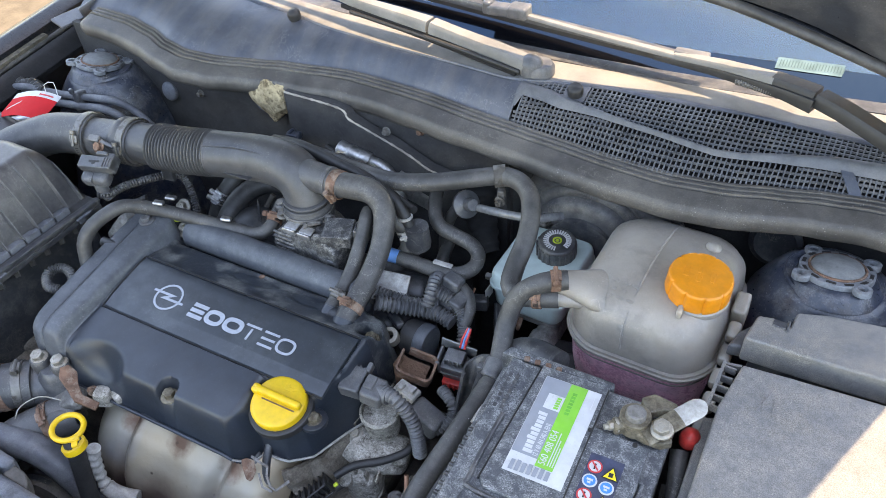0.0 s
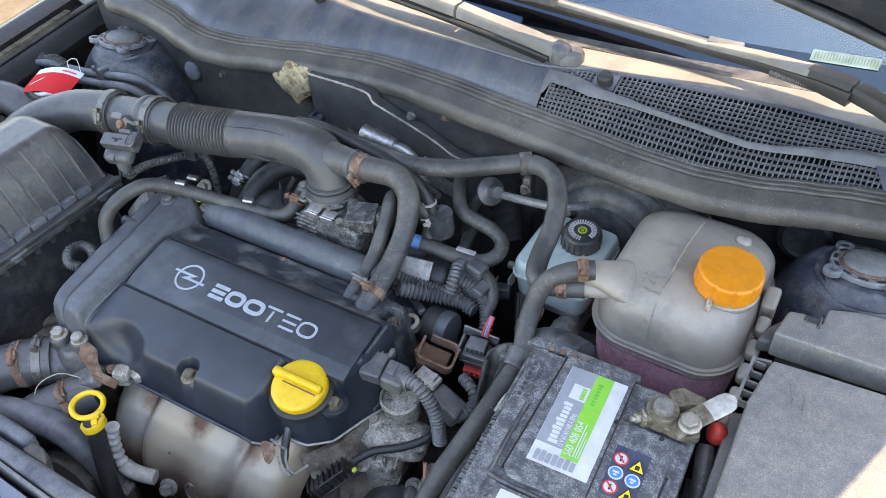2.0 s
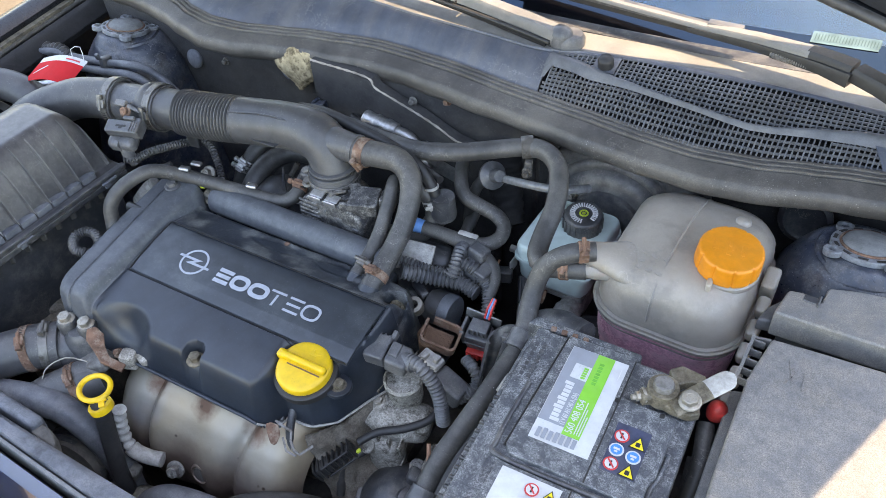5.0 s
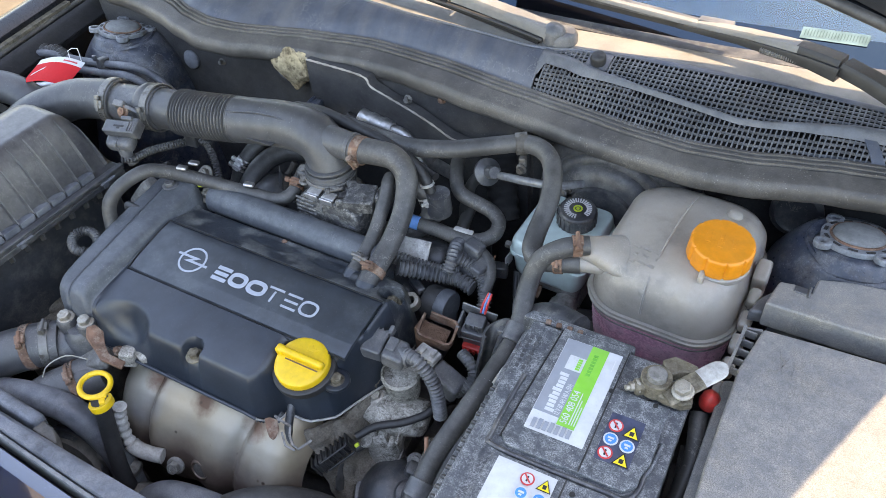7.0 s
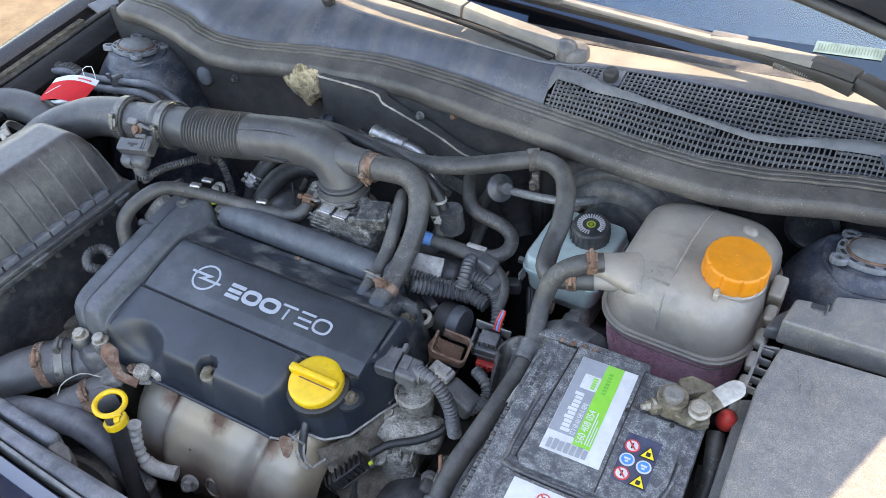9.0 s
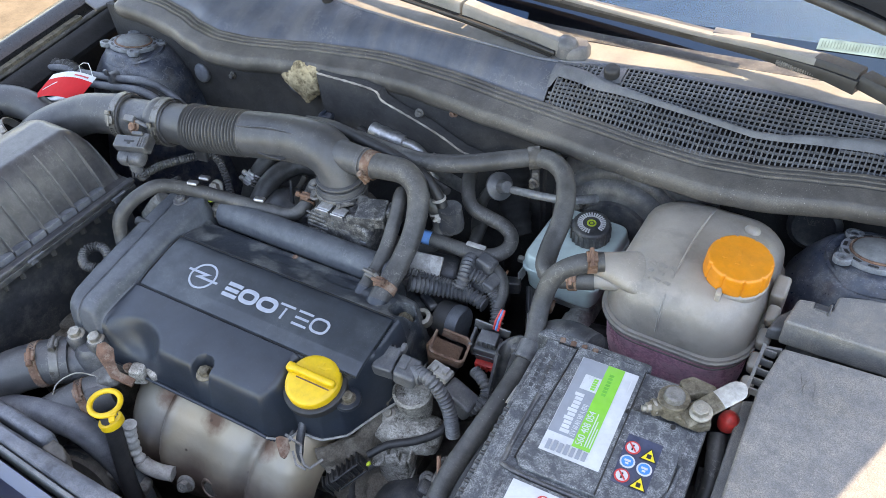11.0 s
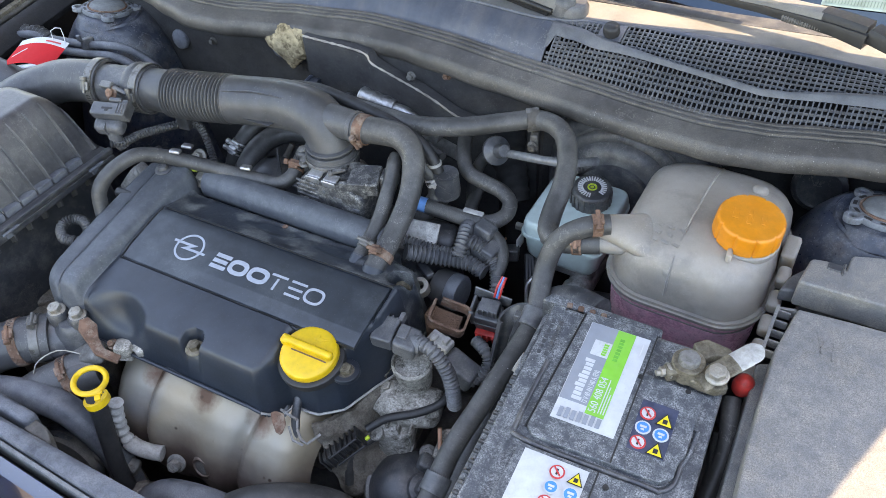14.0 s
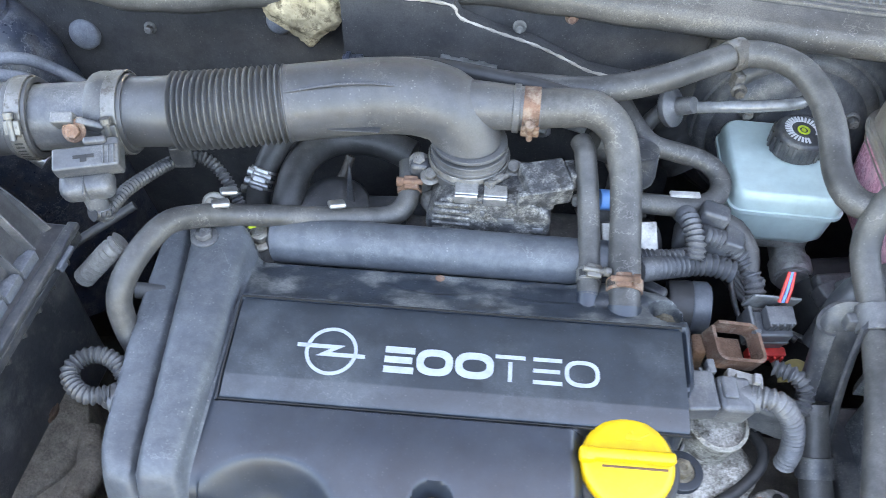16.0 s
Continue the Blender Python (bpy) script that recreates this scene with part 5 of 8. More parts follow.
for i in range(4):
    x = -0.478 + 0.015 * i
    pl = thing("plug_lead", (x, 0.395, 0.74), "short grey ignition lead stub under the cover", "ignition lead", "plug leads")
    part("stub", tube([(x, 0.388, 0.818), (x + 0.006, 0.368, 0.800), (x + 0.014, 0.352, 0.772), (x + 0.018, 0.345, 0.74)], 0.0052, 10), (PLASTIC, RUBBER, PLASTIC_GREY, PLASTIC)[i], pl)

# ---- coolant outlet with its two screws ----
outlet = thing("coolant_outlet", (-0.74, 0.325, 0.79), "black plastic coolant outlet with two bright screws", "coolant outlet")
part("body", join(lathe([(0, 0), (0.022, 0), (0.024, 0.01), (0.022, 0.045), (0.014, 0.055), (0, 0.055)], (-0.735, 0.331, 0.797), (0, 0, 1), 24), lathe([(0, 0), (0.028, 0), (0.028, 0.055), (0, 0.055)], (-0.738, 0.338, 0.812), (-0.72, -0.62, 0.10), 24)), PLASTIC_GREY, outlet)
for x, y in ((-0.754, 0.330), (-0.724, 0.337)):
    part("boss", lathe([(0, 0), (0.0135, 0), (0.0135, 0.016), (0.011, 0.020), (0, 0.020)], (x, y, 0.842), (0, 0, 1), 20), PLASTIC, outlet)
    part("screw", bolt(0.0085, 0.010, (x, y, 0.860), (0, -0.1, 1), 1.35), STEEL, outlet)


def hose(name, pts, r, mat_, label, clamps=(), category="hose", sides=16, step=0.008, group=""):
    at = Vector(pts[0])
    rr = r if not callable(r) else r(0.5, 0.1)
    h = thing(name, (at.x, at.y, min(p[2] for p in pts) - rr), label, category, group)
    part("pipe", tube(pts, r, sides, step), mat_, h)
    line = curve_points(pts, 0.004)
    for f, cm, ear in clamps:
        i = min(len(line) - 2, max(1, int(f * (len(line) - 1))))
        clamp_on(h, line[i], line[i + 1] - line[i - 1], rr, cm, 0.011, ear)
    return h


hose("coolant_hose", [(-0.765, 0.314, 0.822), (-0.79, 0.29, 0.825), (-0.83, 0.25, 0.815), (-0.90, 0.19, 0.76), (-0.95, 0.15, 0.66)], 0.0300, RUBBER_GREY, "thick grey rubber coolant hose with rusty clamps", [(0.12, RUST, (0.3, -0.3, 1)), (0.06, BRASSY, (0, 0, 1))], sides=24)
hose("coolant_hose", [(-0.700, 0.315, 0.800), (-0.72, 0.285, 0.798), (-0.75, 0.25, 0.785), (-0.80, 0.20, 0.74), (-0.86, 0.15, 0.66)], 0.0260, RUBBER_GREY, "grey rubber coolant hose with a rusty clamp", [(0.12, RUST, (0.3, -0.3, 1))], sides=24)
hose("vent_hose", [(-0.690, 0.310, 0.812), (-0.705, 0.290, 0.815), (-0.715, 0.272, 0.808)], 0.0090, RUBBER_GREY, "short grey rubber vent stub")
hose("clip_wire", [(-0.695, 0.305, 0.838), (-0.725, 0.295, 0.838), (-0.745, 0.272, 0.825), (-0.735, 0.252, 0.805), (-0.720, 0.245, 0.795)], 0.0009, STEEL, "thin dull retaining wire", category="wire", sides=6)
hose("front_hose", [(-0.92, 0.20, 0.74), (-0.84, 0.218, 0.782), (-0.765, 0.236, 0.803), (-0.705, 0.250, 0.802), (-0.668, 0.255, 0.782), (-0.645, 0.258, 0.730), (-0.635, 0.25, 0.66)], 0.0180, PANEL_HOSE, "grey rubber hose curving down behind the front panel", sides=20)
hose("lower_hose", [(-0.600, 0.236, 0.655), (-0.566, 0.241, 0.702), (-0.530, 0.249, 0.726), (-0.470, 0.262, 0.722), (-0.42, 0.27, 0.68)], 0.0205, PANEL_HOSE, "grey rubber hose low behind the front panel", sides=20)
hose("lower_hose", [(-0.50, 0.235, 0.68), (-0.455, 0.270, 0.722), (-0.405, 0.300, 0.735), (-0.355, 0.325, 0.715), (-0.31, 0.33, 0.66)], 0.0250, RUBBER, "broad dusty rubber hose low in the bay", sides=20)

# ---- dipstick ----
dip = thing("dipstick", (-0.60, 0.27, 0.66), "yellow ring-pull oil dipstick in its dark guide tube", "dipstick")
part("guide_tube", tube([(-0.628, 0.268, 0.842), (-0.632, 0.263, 0.800), (-0.628, 0.254, 0.765), (-0.621, 0.243, 0.72), (-0.618, 0.238, 0.64)], 0.0105, 16), BLACK_RUBBER, dip, "dark guide tube")
RD = basis((-0.632, 0.274, 0.862), (0.135, 0.02, 0.99), (0.638, 0.727, 0.252))
n_ = 40
ringpts = [RD @ Vector((0.0174 * math.cos(2 * math.pi * k / n_), 0.0174 * math.sin(2 * math.pi * k / n_), 0)) for k in range(n_ + 1)]
part("pull_ring", tube(ringpts, 0.0034, 12, straight=True, caps=False), YELLOW, dip)
part("stem", join(rbox((0.007, 0.012, 0.004), RD @ pose(0.006, -0.0215, -0.004), 0.001), rbox((0.012, 0.004, 0.004), RD @ pose(0.006, -0.0190, -0.002), 0.001)), YELLOW, dip)
part("collar", ring(0.008, 0.0145, 0.009, (-0.6265, 0.2675, 0.831), (-0.25, 0.05, 1)), YELLOW, dip)

bellows = thing("convoluted_boot", (-0.63, 0.285, 0.68), "dirty white convoluted sleeve running down past the shield", "wiring sleeve")
part("sleeve", tube([(-0.622, 0.282, 0.815), (-0.626, 0.278, 0.795), (-0.627, 0.273, 0.762), (-0.617, 0.271, 0.744), (-0.602, 0.276, 0.733), (-0.584, 0.283, 0.730)], lambda f, s: (0.0062 + 0.0024 * (0.5 + 0.5 * math.cos(s / 0.013 * 2 * math.pi)) if f < 0.6 else 0.0098), 16, 0.0018), PALE, bellows)
part("nut", bolt(0.008, 0.012, (-0.562, 0.283, 0.726), (0.3, -0.8, 0.5)), ALLOY_DARK, bellows)
misc = thing("alternator_bracket", (-0.60, 0.25, 0.60), "grimy dark casting and bracket beside the dipstick", "bracket")
part("casting", rbox((0.10, 0.05, 0.09), pose(-0.585, 0.262, 0.60, 15, 10, 20), 0.015, 3), ALLOY_DARK, misc)
part("arm", rbox((0.08, 0.02, 0.02), pose(-0.655, 0.250, 0.705, 0, 20, 15), 0.005), ALLOY_DARK, misc)
hs = thing("horn_shell", (-0.70, 0.24, 0.58), "black ribbed plastic pulley housing deep in the bay", "pulley")
for k in range(4):
    part("rib", ring(0.045 + 0.001 * k, 0.052, 0.007, (-0.705, 0.262 - 0.011 * k, 0.70), (0.2, -1, 0.2)), PLASTIC, hs)
part("core", lathe([(0, 0), (0.044, 0), (0.044, 0.045), (0, 0.045)], (-0.705, 0.262, 0.70), (0.2, -1, 0.2), 24), DARK, hs)

# ---- air filter box ----
airbox = thing("air_filter_box", (-1.02, 0.42, 0.70), "dusty black ribbed plastic air filter box", "air filter")


def lid_z(d):
    """The lid's height, d metres inwards from its flange: a narrow shelf, a steep face, a flat crown."""
    if d < 0.012:
        return 0.890 + 0.3 * d
    return 0.8936 + 0.092 * math.sin(min(1.0, (d - 0.012) / 0.045) * math.pi / 2) ** 0.95 - 1.6 * max(0.0, d - 0.105) ** 1.5


def lid_point(u, v):
    d = 0.23 * u ** 1.5
    y = 0.565 - 0.34 * v
    back = math.sqrt(max(0.0, 1 - (1 - min(1.0, v / 0.115)) ** 2))
    return Vector((-0.915 - d, y, 0.890 + (lid_z(d) - 0.890) * (0.05 + 0.95 * back)))


part("lid", thick(sheet(lid_point, 84, 70), 0.003), LID, airbox, "dusty grey lid with a steep ribbed face")
for k in range(13):
    y = 0.5535 - 0.0263 * k
    v = (0.565 - y) / 0.34
    crest, root = [], []
    for i in range(15):
        d = 0.0125 + 0.034 * i / 14
        p = lid_point((d / 0.23) ** (1 / 1.5), v)
        rise = (1 - i / 14) ** 0.8
        crest.append(p + Vector((0.0090, 0, 0.0045)) * rise)
        root.append(p - Vector((0.003, 0, 0.004)))
    part("rib", loft([[(a.x, a.y - 0.0017, a.z), (a.x, a.y + 0.0017, a.z), (b.x, b.y + 0.0008, b.z), (b.x, b.y - 0.0008, b.z)] for a, b in zip(root, crest)]), PLASTIC_GREY, airbox, "thin moulded rib")
    if 0 < k < 12:
        pocket = [(-0.9180, y - 0.0012), (-0.9180, y - 0.0250), (-0.9370, y - 0.0250), (-0.9250, y - 0.0012)]
        part("scoop", prism(pocket, 0.884, 0.9005, 0.0008, 1), PANEL, airbox, "flat angled shelf between the ribs")
part("flange", rbox((0.26, 0.36, 0.008), pose(-1.035, 0.388, 0.882), 0.003), PLASTIC_GREY, airbox)
part("flange_lip", join(rbox((0.010, 0.36, 0.007), pose(-0.907, 0.388, 0.887), 0.0018, 2), rbox((0.008, 0.36, 0.010), pose(-0.909, 0.388, 0.873), 0.0018, 2)), PLASTIC, airbox)
part("base_box", rbox((0.236, 0.34, 0.19), pose(-1.046, 0.390, 0.690), 0.008, 2), PLASTIC, airbox)
for k in range(12):
    y = 0.548 - 0.0263 * k
    part("rib", prism([(0, 0), (0.019, 0), (0.017, -0.019), (0, -0.030)], -0.0013, 0.0013, 0.0005, 1, basis((-0.930, y, 0.877), (0, -1, 0), (1, 0, 0))), PLASTIC_GREY, airbox)
for y in (0.533, 0.385, 0.235):
    part("clip", join(rbox((0.005, 0.026, 0.004), pose(-0.901, y, 0.884), 0.001, 1), rbox((0.004, 0.010, 0.012), pose(-0.903, y - 0.004, 0.876), 0.001, 1)), PANEL, airbox, "pale spring clip")

airbox.location += Vector((0.013, 0.0, 0.007))

# ---- intake pipe ----
pipe = thing("intake_pipe", (-0.80, 0.64, 0.90), "ribbed grey rubber intake pipe with worm clamps", "intake pipe")
PTS = [(-1.105, 0.490, 0.880), (-1.065, 0.550, 0.938), (-1.012, 0.598, 0.960), (-0.965, 0.616, 0.966), (-0.935, 0.623, 0.966)]
part("inlet_bend", tube(PTS, 0.0310, 28, 0.008), RUBBER_GREY, pipe)
part("inlet_cuff", ring(0.030, 0.0345, 0.020, (-0.925, 0.6255, 0.966), (-1, -0.2, 0.0)), RUBBER_GREY, pipe)
part("sensor_tube", tube([(-0.94, 0.622, 0.966), (-0.86, 0.638, 0.968)], 0.0285, 28), PLASTIC_GREY, pipe, "hard plastic sensor tube")
part("cuff", lathe([(0.028, 0), (0.0345, 0), (0.0360, 0.004), (0.0360, 0.010), (0.0345, 0.013), (0.0345, 0.026), (0.0330, 0.030), (0.028, 0.030)], (-0.876, 0.6355, 0.968), (1, 0.12, 0.04), 28), RUBBER_GREY, pipe)
part("plain_tube", tube([(-0.852, 0.6385, 0.9695), (-0.80, 0.6425, 0.9735)], 0.0302, 28), RUBBER_GREY, pipe)
CORR = [(-0.808, 0.6415, 0.973), (-0.765, 0.648, 0.9755), (-0.712, 0.660, 0.978)]
part("corrugated_tube", tube(CORR, ribbed(0.0300, 0.0052, 0.0042), 32, 0.00065), RUBBER_GREY, pipe, "finely corrugated rubber section")
part("elbow", tube([(-0.716, 0.659, 0.978), (-0.68, 0.667, 0.980), (-0.64, 0.674, 0.983), (-0.602, 0.675, 0.984), (-0.578, 0.673, 0.977), (-0.565, 0.668, 0.962), (-0.559, 0.664, 0.944), (-0.558, 0.662, 0.924)], lambda f, s: 0.0328 - 0.0030 * ss(0.66, 0.86, f), 32, 0.006), RUBBER_GREY, pipe, "moulded rubber elbow")
part("elbow_cuff", lathe([(0.027, 0), (0.0345, 0), (0.0350, 0.008), (0.0325, 0.010), (0.0325, 0.014), (0.0345, 0.016), (0.0330, 0.024), (0.027, 0.026)], (-0.558, 0.662, 0.922), (0, 0, 1), 36), RUBBER_GREY, pipe)
part("side_outlet", tube([(-0.590, 0.673, 0.980), (-0.555, 0.673, 0.983), (-0.500, 0.673, 0.984)], lambda f, s: 0.0250 - 0.0072 * f ** 0.7, 24, 0.006), RUBBER_GREY, pipe, "side branch of the elbow")
part("branch_lip", ring(0.016, 0.0208, 0.006, (-0.5235, 0.6730, 0.9832), (1, 0, 0.02), 36), RUBBER_GREY, pipe)
clamp_on(pipe, (-0.934, 0.6235, 0.966), (1, 0.2, 0), 0.0350, BRASSY, 0.012, (-0.1, -0.75, 0.35), "weathered worm clamp")
clamp_on(pipe, (-0.855, 0.6380, 0.9692), (1, 0.12, 0.04), 0.0350, BRASSY, 0.012, (0.1, -0.8, 0.2), "weathered worm clamp")
clamp_on(pipe, (-0.508, 0.6730, 0.9835), (1, 0.0, 0.02), 0.0182, RUST, 0.014, (0.1, -0.85, -0.3), "rusty worm clamp")
for k in range(4):
    part("collar_ring", ring(0.027, 0.0352 - 0.0008 * k, 0.0035, (-0.558, 0.662, 0.932 + 0.0065 * k), (0, 0, 1), 40), RUBBER_GREY, pipe)
clamp_on(pipe, (-0.558, 0.662, 0.936), (0, 0, 1), 0.0350, ALLOY_DARK, 0.006, (0.7, -0.7, 0))
part("lug", join(rbox((0.018, 0.010, 0.016), pose(-0.885, 0.602, 0.982, 30, 0, 10), 0.002), rbox((0.022, 0.006, 0.014), pose(-0.868, 0.604, 0.978, 30, 20, 10), 0.002)), PLASTIC_GREY, pipe)
part("screw", bolt(0.0065, 0.006, (-0.875, 0.592, 0.984), (0.1, -0.8, 0.6)), RUST, pipe, "rusty screw")
part("cast_mark", rbox((0.045, 0.001, 0.010), basis((-0.655, 0.644, 0.972), (0, -1, 0.25), (1, 0.15, 0)), 0.0004, 1), RUBBER_GREY, pipe)
seam = [(-0.712, 0.640, 1.004), (-0.66, 0.650, 1.0105), (-0.615, 0.655, 1.008), (-0.582, 0.653, 0.994)]
part("mould_seam", tube(seam, 0.0011, 6), RUBBER_GREY, pipe)

sensor = thing("air_flow_sensor", (-0.865, 0.578, 0.93), "dusty black air flow sensor plug on the intake", "sensor")
SM = pose(-0.857, 0.571, 0.968, 22, 0, 18)
part("block", join(rbox((0.051, 0.020, 0.015), SM, 0.0025), rbox((0.014, 0.024, 0.020), SM @ pose(0.0185, 0.004, -0.006), 0.002), *[rbox((0.0012, 0.016, 0.002), SM @ pose(0.014 + 0.004 * k, 0.0, 0.0142), 0.0004, 1) for k in range(3)]), PLASTIC_GREY, sensor)
part("slot", join(rbox((0.016, 0.0030, 0.0010), SM @ pose(-0.001, 0.0, 0.0146), 0.0002, 1), rbox((0.005, 0.0055, 0.0010), SM @ pose(-0.001, -0.002, 0.0146), 0.0002, 1)), PRINT_BLACK, sensor, "dark slot")
part("plug", join(rbox((0.042, 0.024, 0.022), SM @ pose(-0.006, -0.012, -0.022), 0.008, 4), rbox((0.0025, 0.026, 0.022), SM @ pose(-0.006, -0.013, -0.0215), 0.001, 1)), PLASTIC_GREY, sensor, "rounded grey plug housing")
part("boot", join(tube([SM @ Vector((-0.004, -0.016, -0.016)), SM @ Vector((-0.004, -0.022, -0.032)), SM @ Vector((-0.002, -0.024, -0.046))], lambda f, s: 0.0098 - 0.0020 * f, 16, 0.004), *[ring(0.006, 0.0098, 0.002, SM @ Vector((-0.003, -0.0225 - 0.0008 * k, -0.034 - 0.0055 * k)), (0, 0.25, 1)) for k in range(3)]), PLASTIC_GREY, sensor, "grey rubber boot")
part("latch", rbox((0.018, 0.006, 0.012), SM @ pose(0.008, 0.013, 0.006), 0.002), PLASTIC_GREY, sensor)


def conduit(pts, r, label, pitch=0.0042, depth=0.0018, mat_=None, sides=12, group=""):
    h = thing("corrugated_conduit", (pts[0][0], pts[0][1], min(p[2] for p in pts) - r), label, "cable conduit", group)
    part("sleeve", tube(pts, ribbed(r - depth / 2, pitch, depth), sides, pitch / 6), mat_ or PLASTIC, h)
    return h


conduit([(-0.860, 0.552, 0.930), (-0.853, 0.566, 0.924), (-0.850, 0.592, 0.921), (-0.842, 0.622, 0.914), (-0.834, 0.645, 0.908), (-0.822, 0.660, 0.905)], 0.0056, "black corrugated conduit from the air flow sensor")
conduit([(-0.820, 0.661, 0.905), (-0.806, 0.662, 0.902), (-0.792, 0.656, 0.893), (-0.778, 0.646, 0.874), (-0.768, 0.636, 0.852), (-0.764, 0.630, 0.82)], 0.0054, "black corrugated conduit running down behind the cover")
solo("pipe_clip", rbox((0.020, 0.008, 0.024), pose(-0.822, 0.650, 0.902, 0, 0, 10), 0.002), PLASTIC, "small black clip below the intake pipe", "clip")

# ---- throttle body ----
tb = thing("throttle_body", (-0.535, 0.645, 0.86), "finned grimy throttle body below the intake elbow", "throttle body")
TB_FRONT = [(-0.592, 0.897), (-0.582, 0.919), (-0.570, 0.930), (-0.500, 0.930), (-0.482, 0.916), (-0.480, 0.882), (-0.495, 0.866), (-0.570, 0.866), (-0.589, 0.880)]
part("housing", prism(TB_FRONT, -0.670, -0.613, 0.005, 2, Matrix(((1, 0, 0, 0), (0, 0, -1, 0), (0, 1, 0, 0), (0, 0, 0, 1)))), GRIMY, tb, "grimy black housing")
for k in range(7):
    part("fin", rbox((0.034 - 0.0012 * abs(k - 3), 0.004, 0.0034), pose(-0.568, 0.6120, 0.876 + 0.0074 * k, 0, 0, 0), 0.0012, 1), GRIMY, tb)
for x, z, w in ((-0.520, 0.905, 0.014), (-0.541, 0.911, 0.004), (-0.492, 0.897, 0.010)):
    part("cast_mark", rbox((w, 0.002, 0.006), pose(x, 0.6125, z), 0.0008, 1), PLASTIC_GREY, tb)
part("connector", join(rbox((0.040, 0.036, 0.022), pose(-0.490, 0.640, 0.922, 8, 0, 20), 0.003), rbox((0.034, 0.006, 0.026), pose(-0.497, 0.621, 0.916, 8, 0, 20), 0.001, 1), rbox((0.022, 0.022, 0.018), pose(-0.464, 0.652, 0.924, 0, 10, 20), 0.002)), GRIMY, tb, "square black plug")
part("flange", lathe([(0.0, 0), (0.045, 0), (0.047, 0.004), (0.045, 0.010), (0.041, 0.014), (0.0, 0.014)], (-0.558, 0.662, 0.905 - 0.016), (0, 0, 1), 32), ALLOY_DARK, tb)
for x, y in ((-0.556, 0.622), (-0.531, 0.622)):
    part("clip", join(rbox((0.020, 0.013, 0.003), pose(x, y, 0.9315, 8, 0, 3), 0.001, 1), rbox((0.020, 0.003, 0.010), pose(x, y - 0.008, 0.924, 8, 0, 3), 0.001, 1)), ALU, tb, "bright steel spring clip")
for x, y, z in ((-0.590, 0.642, 0.925), (-0.602, 0.655, 0.93), (-0.518, 0.655, 0.931)):
    part("screw", bolt(0.006, 0.007, (x, y, z), (0, -0.4, 1)), ALLOY_DARK, tb)
part("mount_leg", rbox((0.020, 0.020, 0.065), pose(-0.600, 0.655, 0.868), 0.005), PLASTIC, tb)

mapc = thing("oil_separator", (-0.690, 0.670, 0.82), "round black plastic oil separator behind the engine cover", "oil separator")
part("drum", lathe([(0, 0), (0.034, 0), (0.036, 0.004), (0.036, 0.022), (0.033, 0.027), (0.022, 0.031), (0.010, 0.034), (0, 0.034)], (-0.688, 0.672, 0.828), (0.0, -0.25, 1), 36), PLASTIC, mapc)
part("fin", prism([(-0.004, 0), (0.004, 0), (0.001, 0.040), (-0.001, 0.040)], -0.0012, 0.0012, 0.0004, 1, basis((-0.672, 0.668, 0.858), (0, -1, 0.2), (1, 0, 0))), PLASTIC, mapc, "thin upright fin")
part("foot", rbox((0.050, 0.030, 0.022), pose(-0.642, 0.672, 0.832, 0, 0, 6), 0.004), PLASTIC, mapc)
abs_ = thing("brake_control_unit", (-0.185, 0.680, 0.66), "dark rounded plastic brake control unit low beside the tank", "brake unit")
part("shell", rbox((0.090, 0.080, 0.130), pose(-0.175, 0.690, 0.665, 0, 0, 12), 0.022, 4), BLACK_RUBBER, abs_)
part("lid", rbox((0.060, 0.040, 0.016), pose(-0.180, 0.668, 0.793, 14, 0, 12), 0.005, 2), PLASTIC, abs_)
part("plug", join(rbox((0.022, 0.018, 0.020), pose(-0.205, 0.655, 0.800, 10, 0, 30), 0.003), lathe([(0, 0), (0.007, 0), (0.006, 0.012), (0, 0.012)], (-0.196, 0.652, 0.822), (0.3, -0.3, 1), 16)), PLASTIC_GREY, abs_, "dusty grey plug")

# ---- hoses over the engine ----
breather = hose("breather_hose", [(-0.515, 0.672, 0.983), (-0.485, 0.674, 0.987), (-0.455, 0.676, 0.986), (-0.434, 0.668, 0.972), (-0.424, 0.648, 0.950), (-0.420, 0.622, 0.928), (-0.419, 0.590, 0.911), (-0.4185, 0.562, 0.902), (-0.4185, 0.538, 0.893)], lambda f, s: 0.0170 - 0.0036 * ss(0.05, 0.60, f), RUBBER, "glossy black rubber breather hose with a rusty clamp", [(0.925, RUST, (-0.2, -0.2, 1))], sides=22, step=0.006)
part("port", tube([(-0.4185, 0.542, 0.895), (-0.418, 0.533, 0.888)], 0.0146, 20), COVER, breather, "grey moulded port")
thin = hose("vacuum_hose", [(-0.462, 0.672, 0.955), (-0.459, 0.662, 0.955), (-0.454, 0.640, 0.938), (-0.449, 0.605, 0.913), (-0.447, 0.572, 0.899), (-0.447, 0.548, 0.893)], 0.0094, RUBBER, "slim grey rubber vacuum hose", [(0.86, BRASSY, (0.2, -0.2, 1))], sides=16, step=0.006)
part("port", tube([(-0.447, 0.552, 0.894), (-0.447, 0.540, 0.888)], 0.0098, 18), COVER, thin, "grey moulded port")
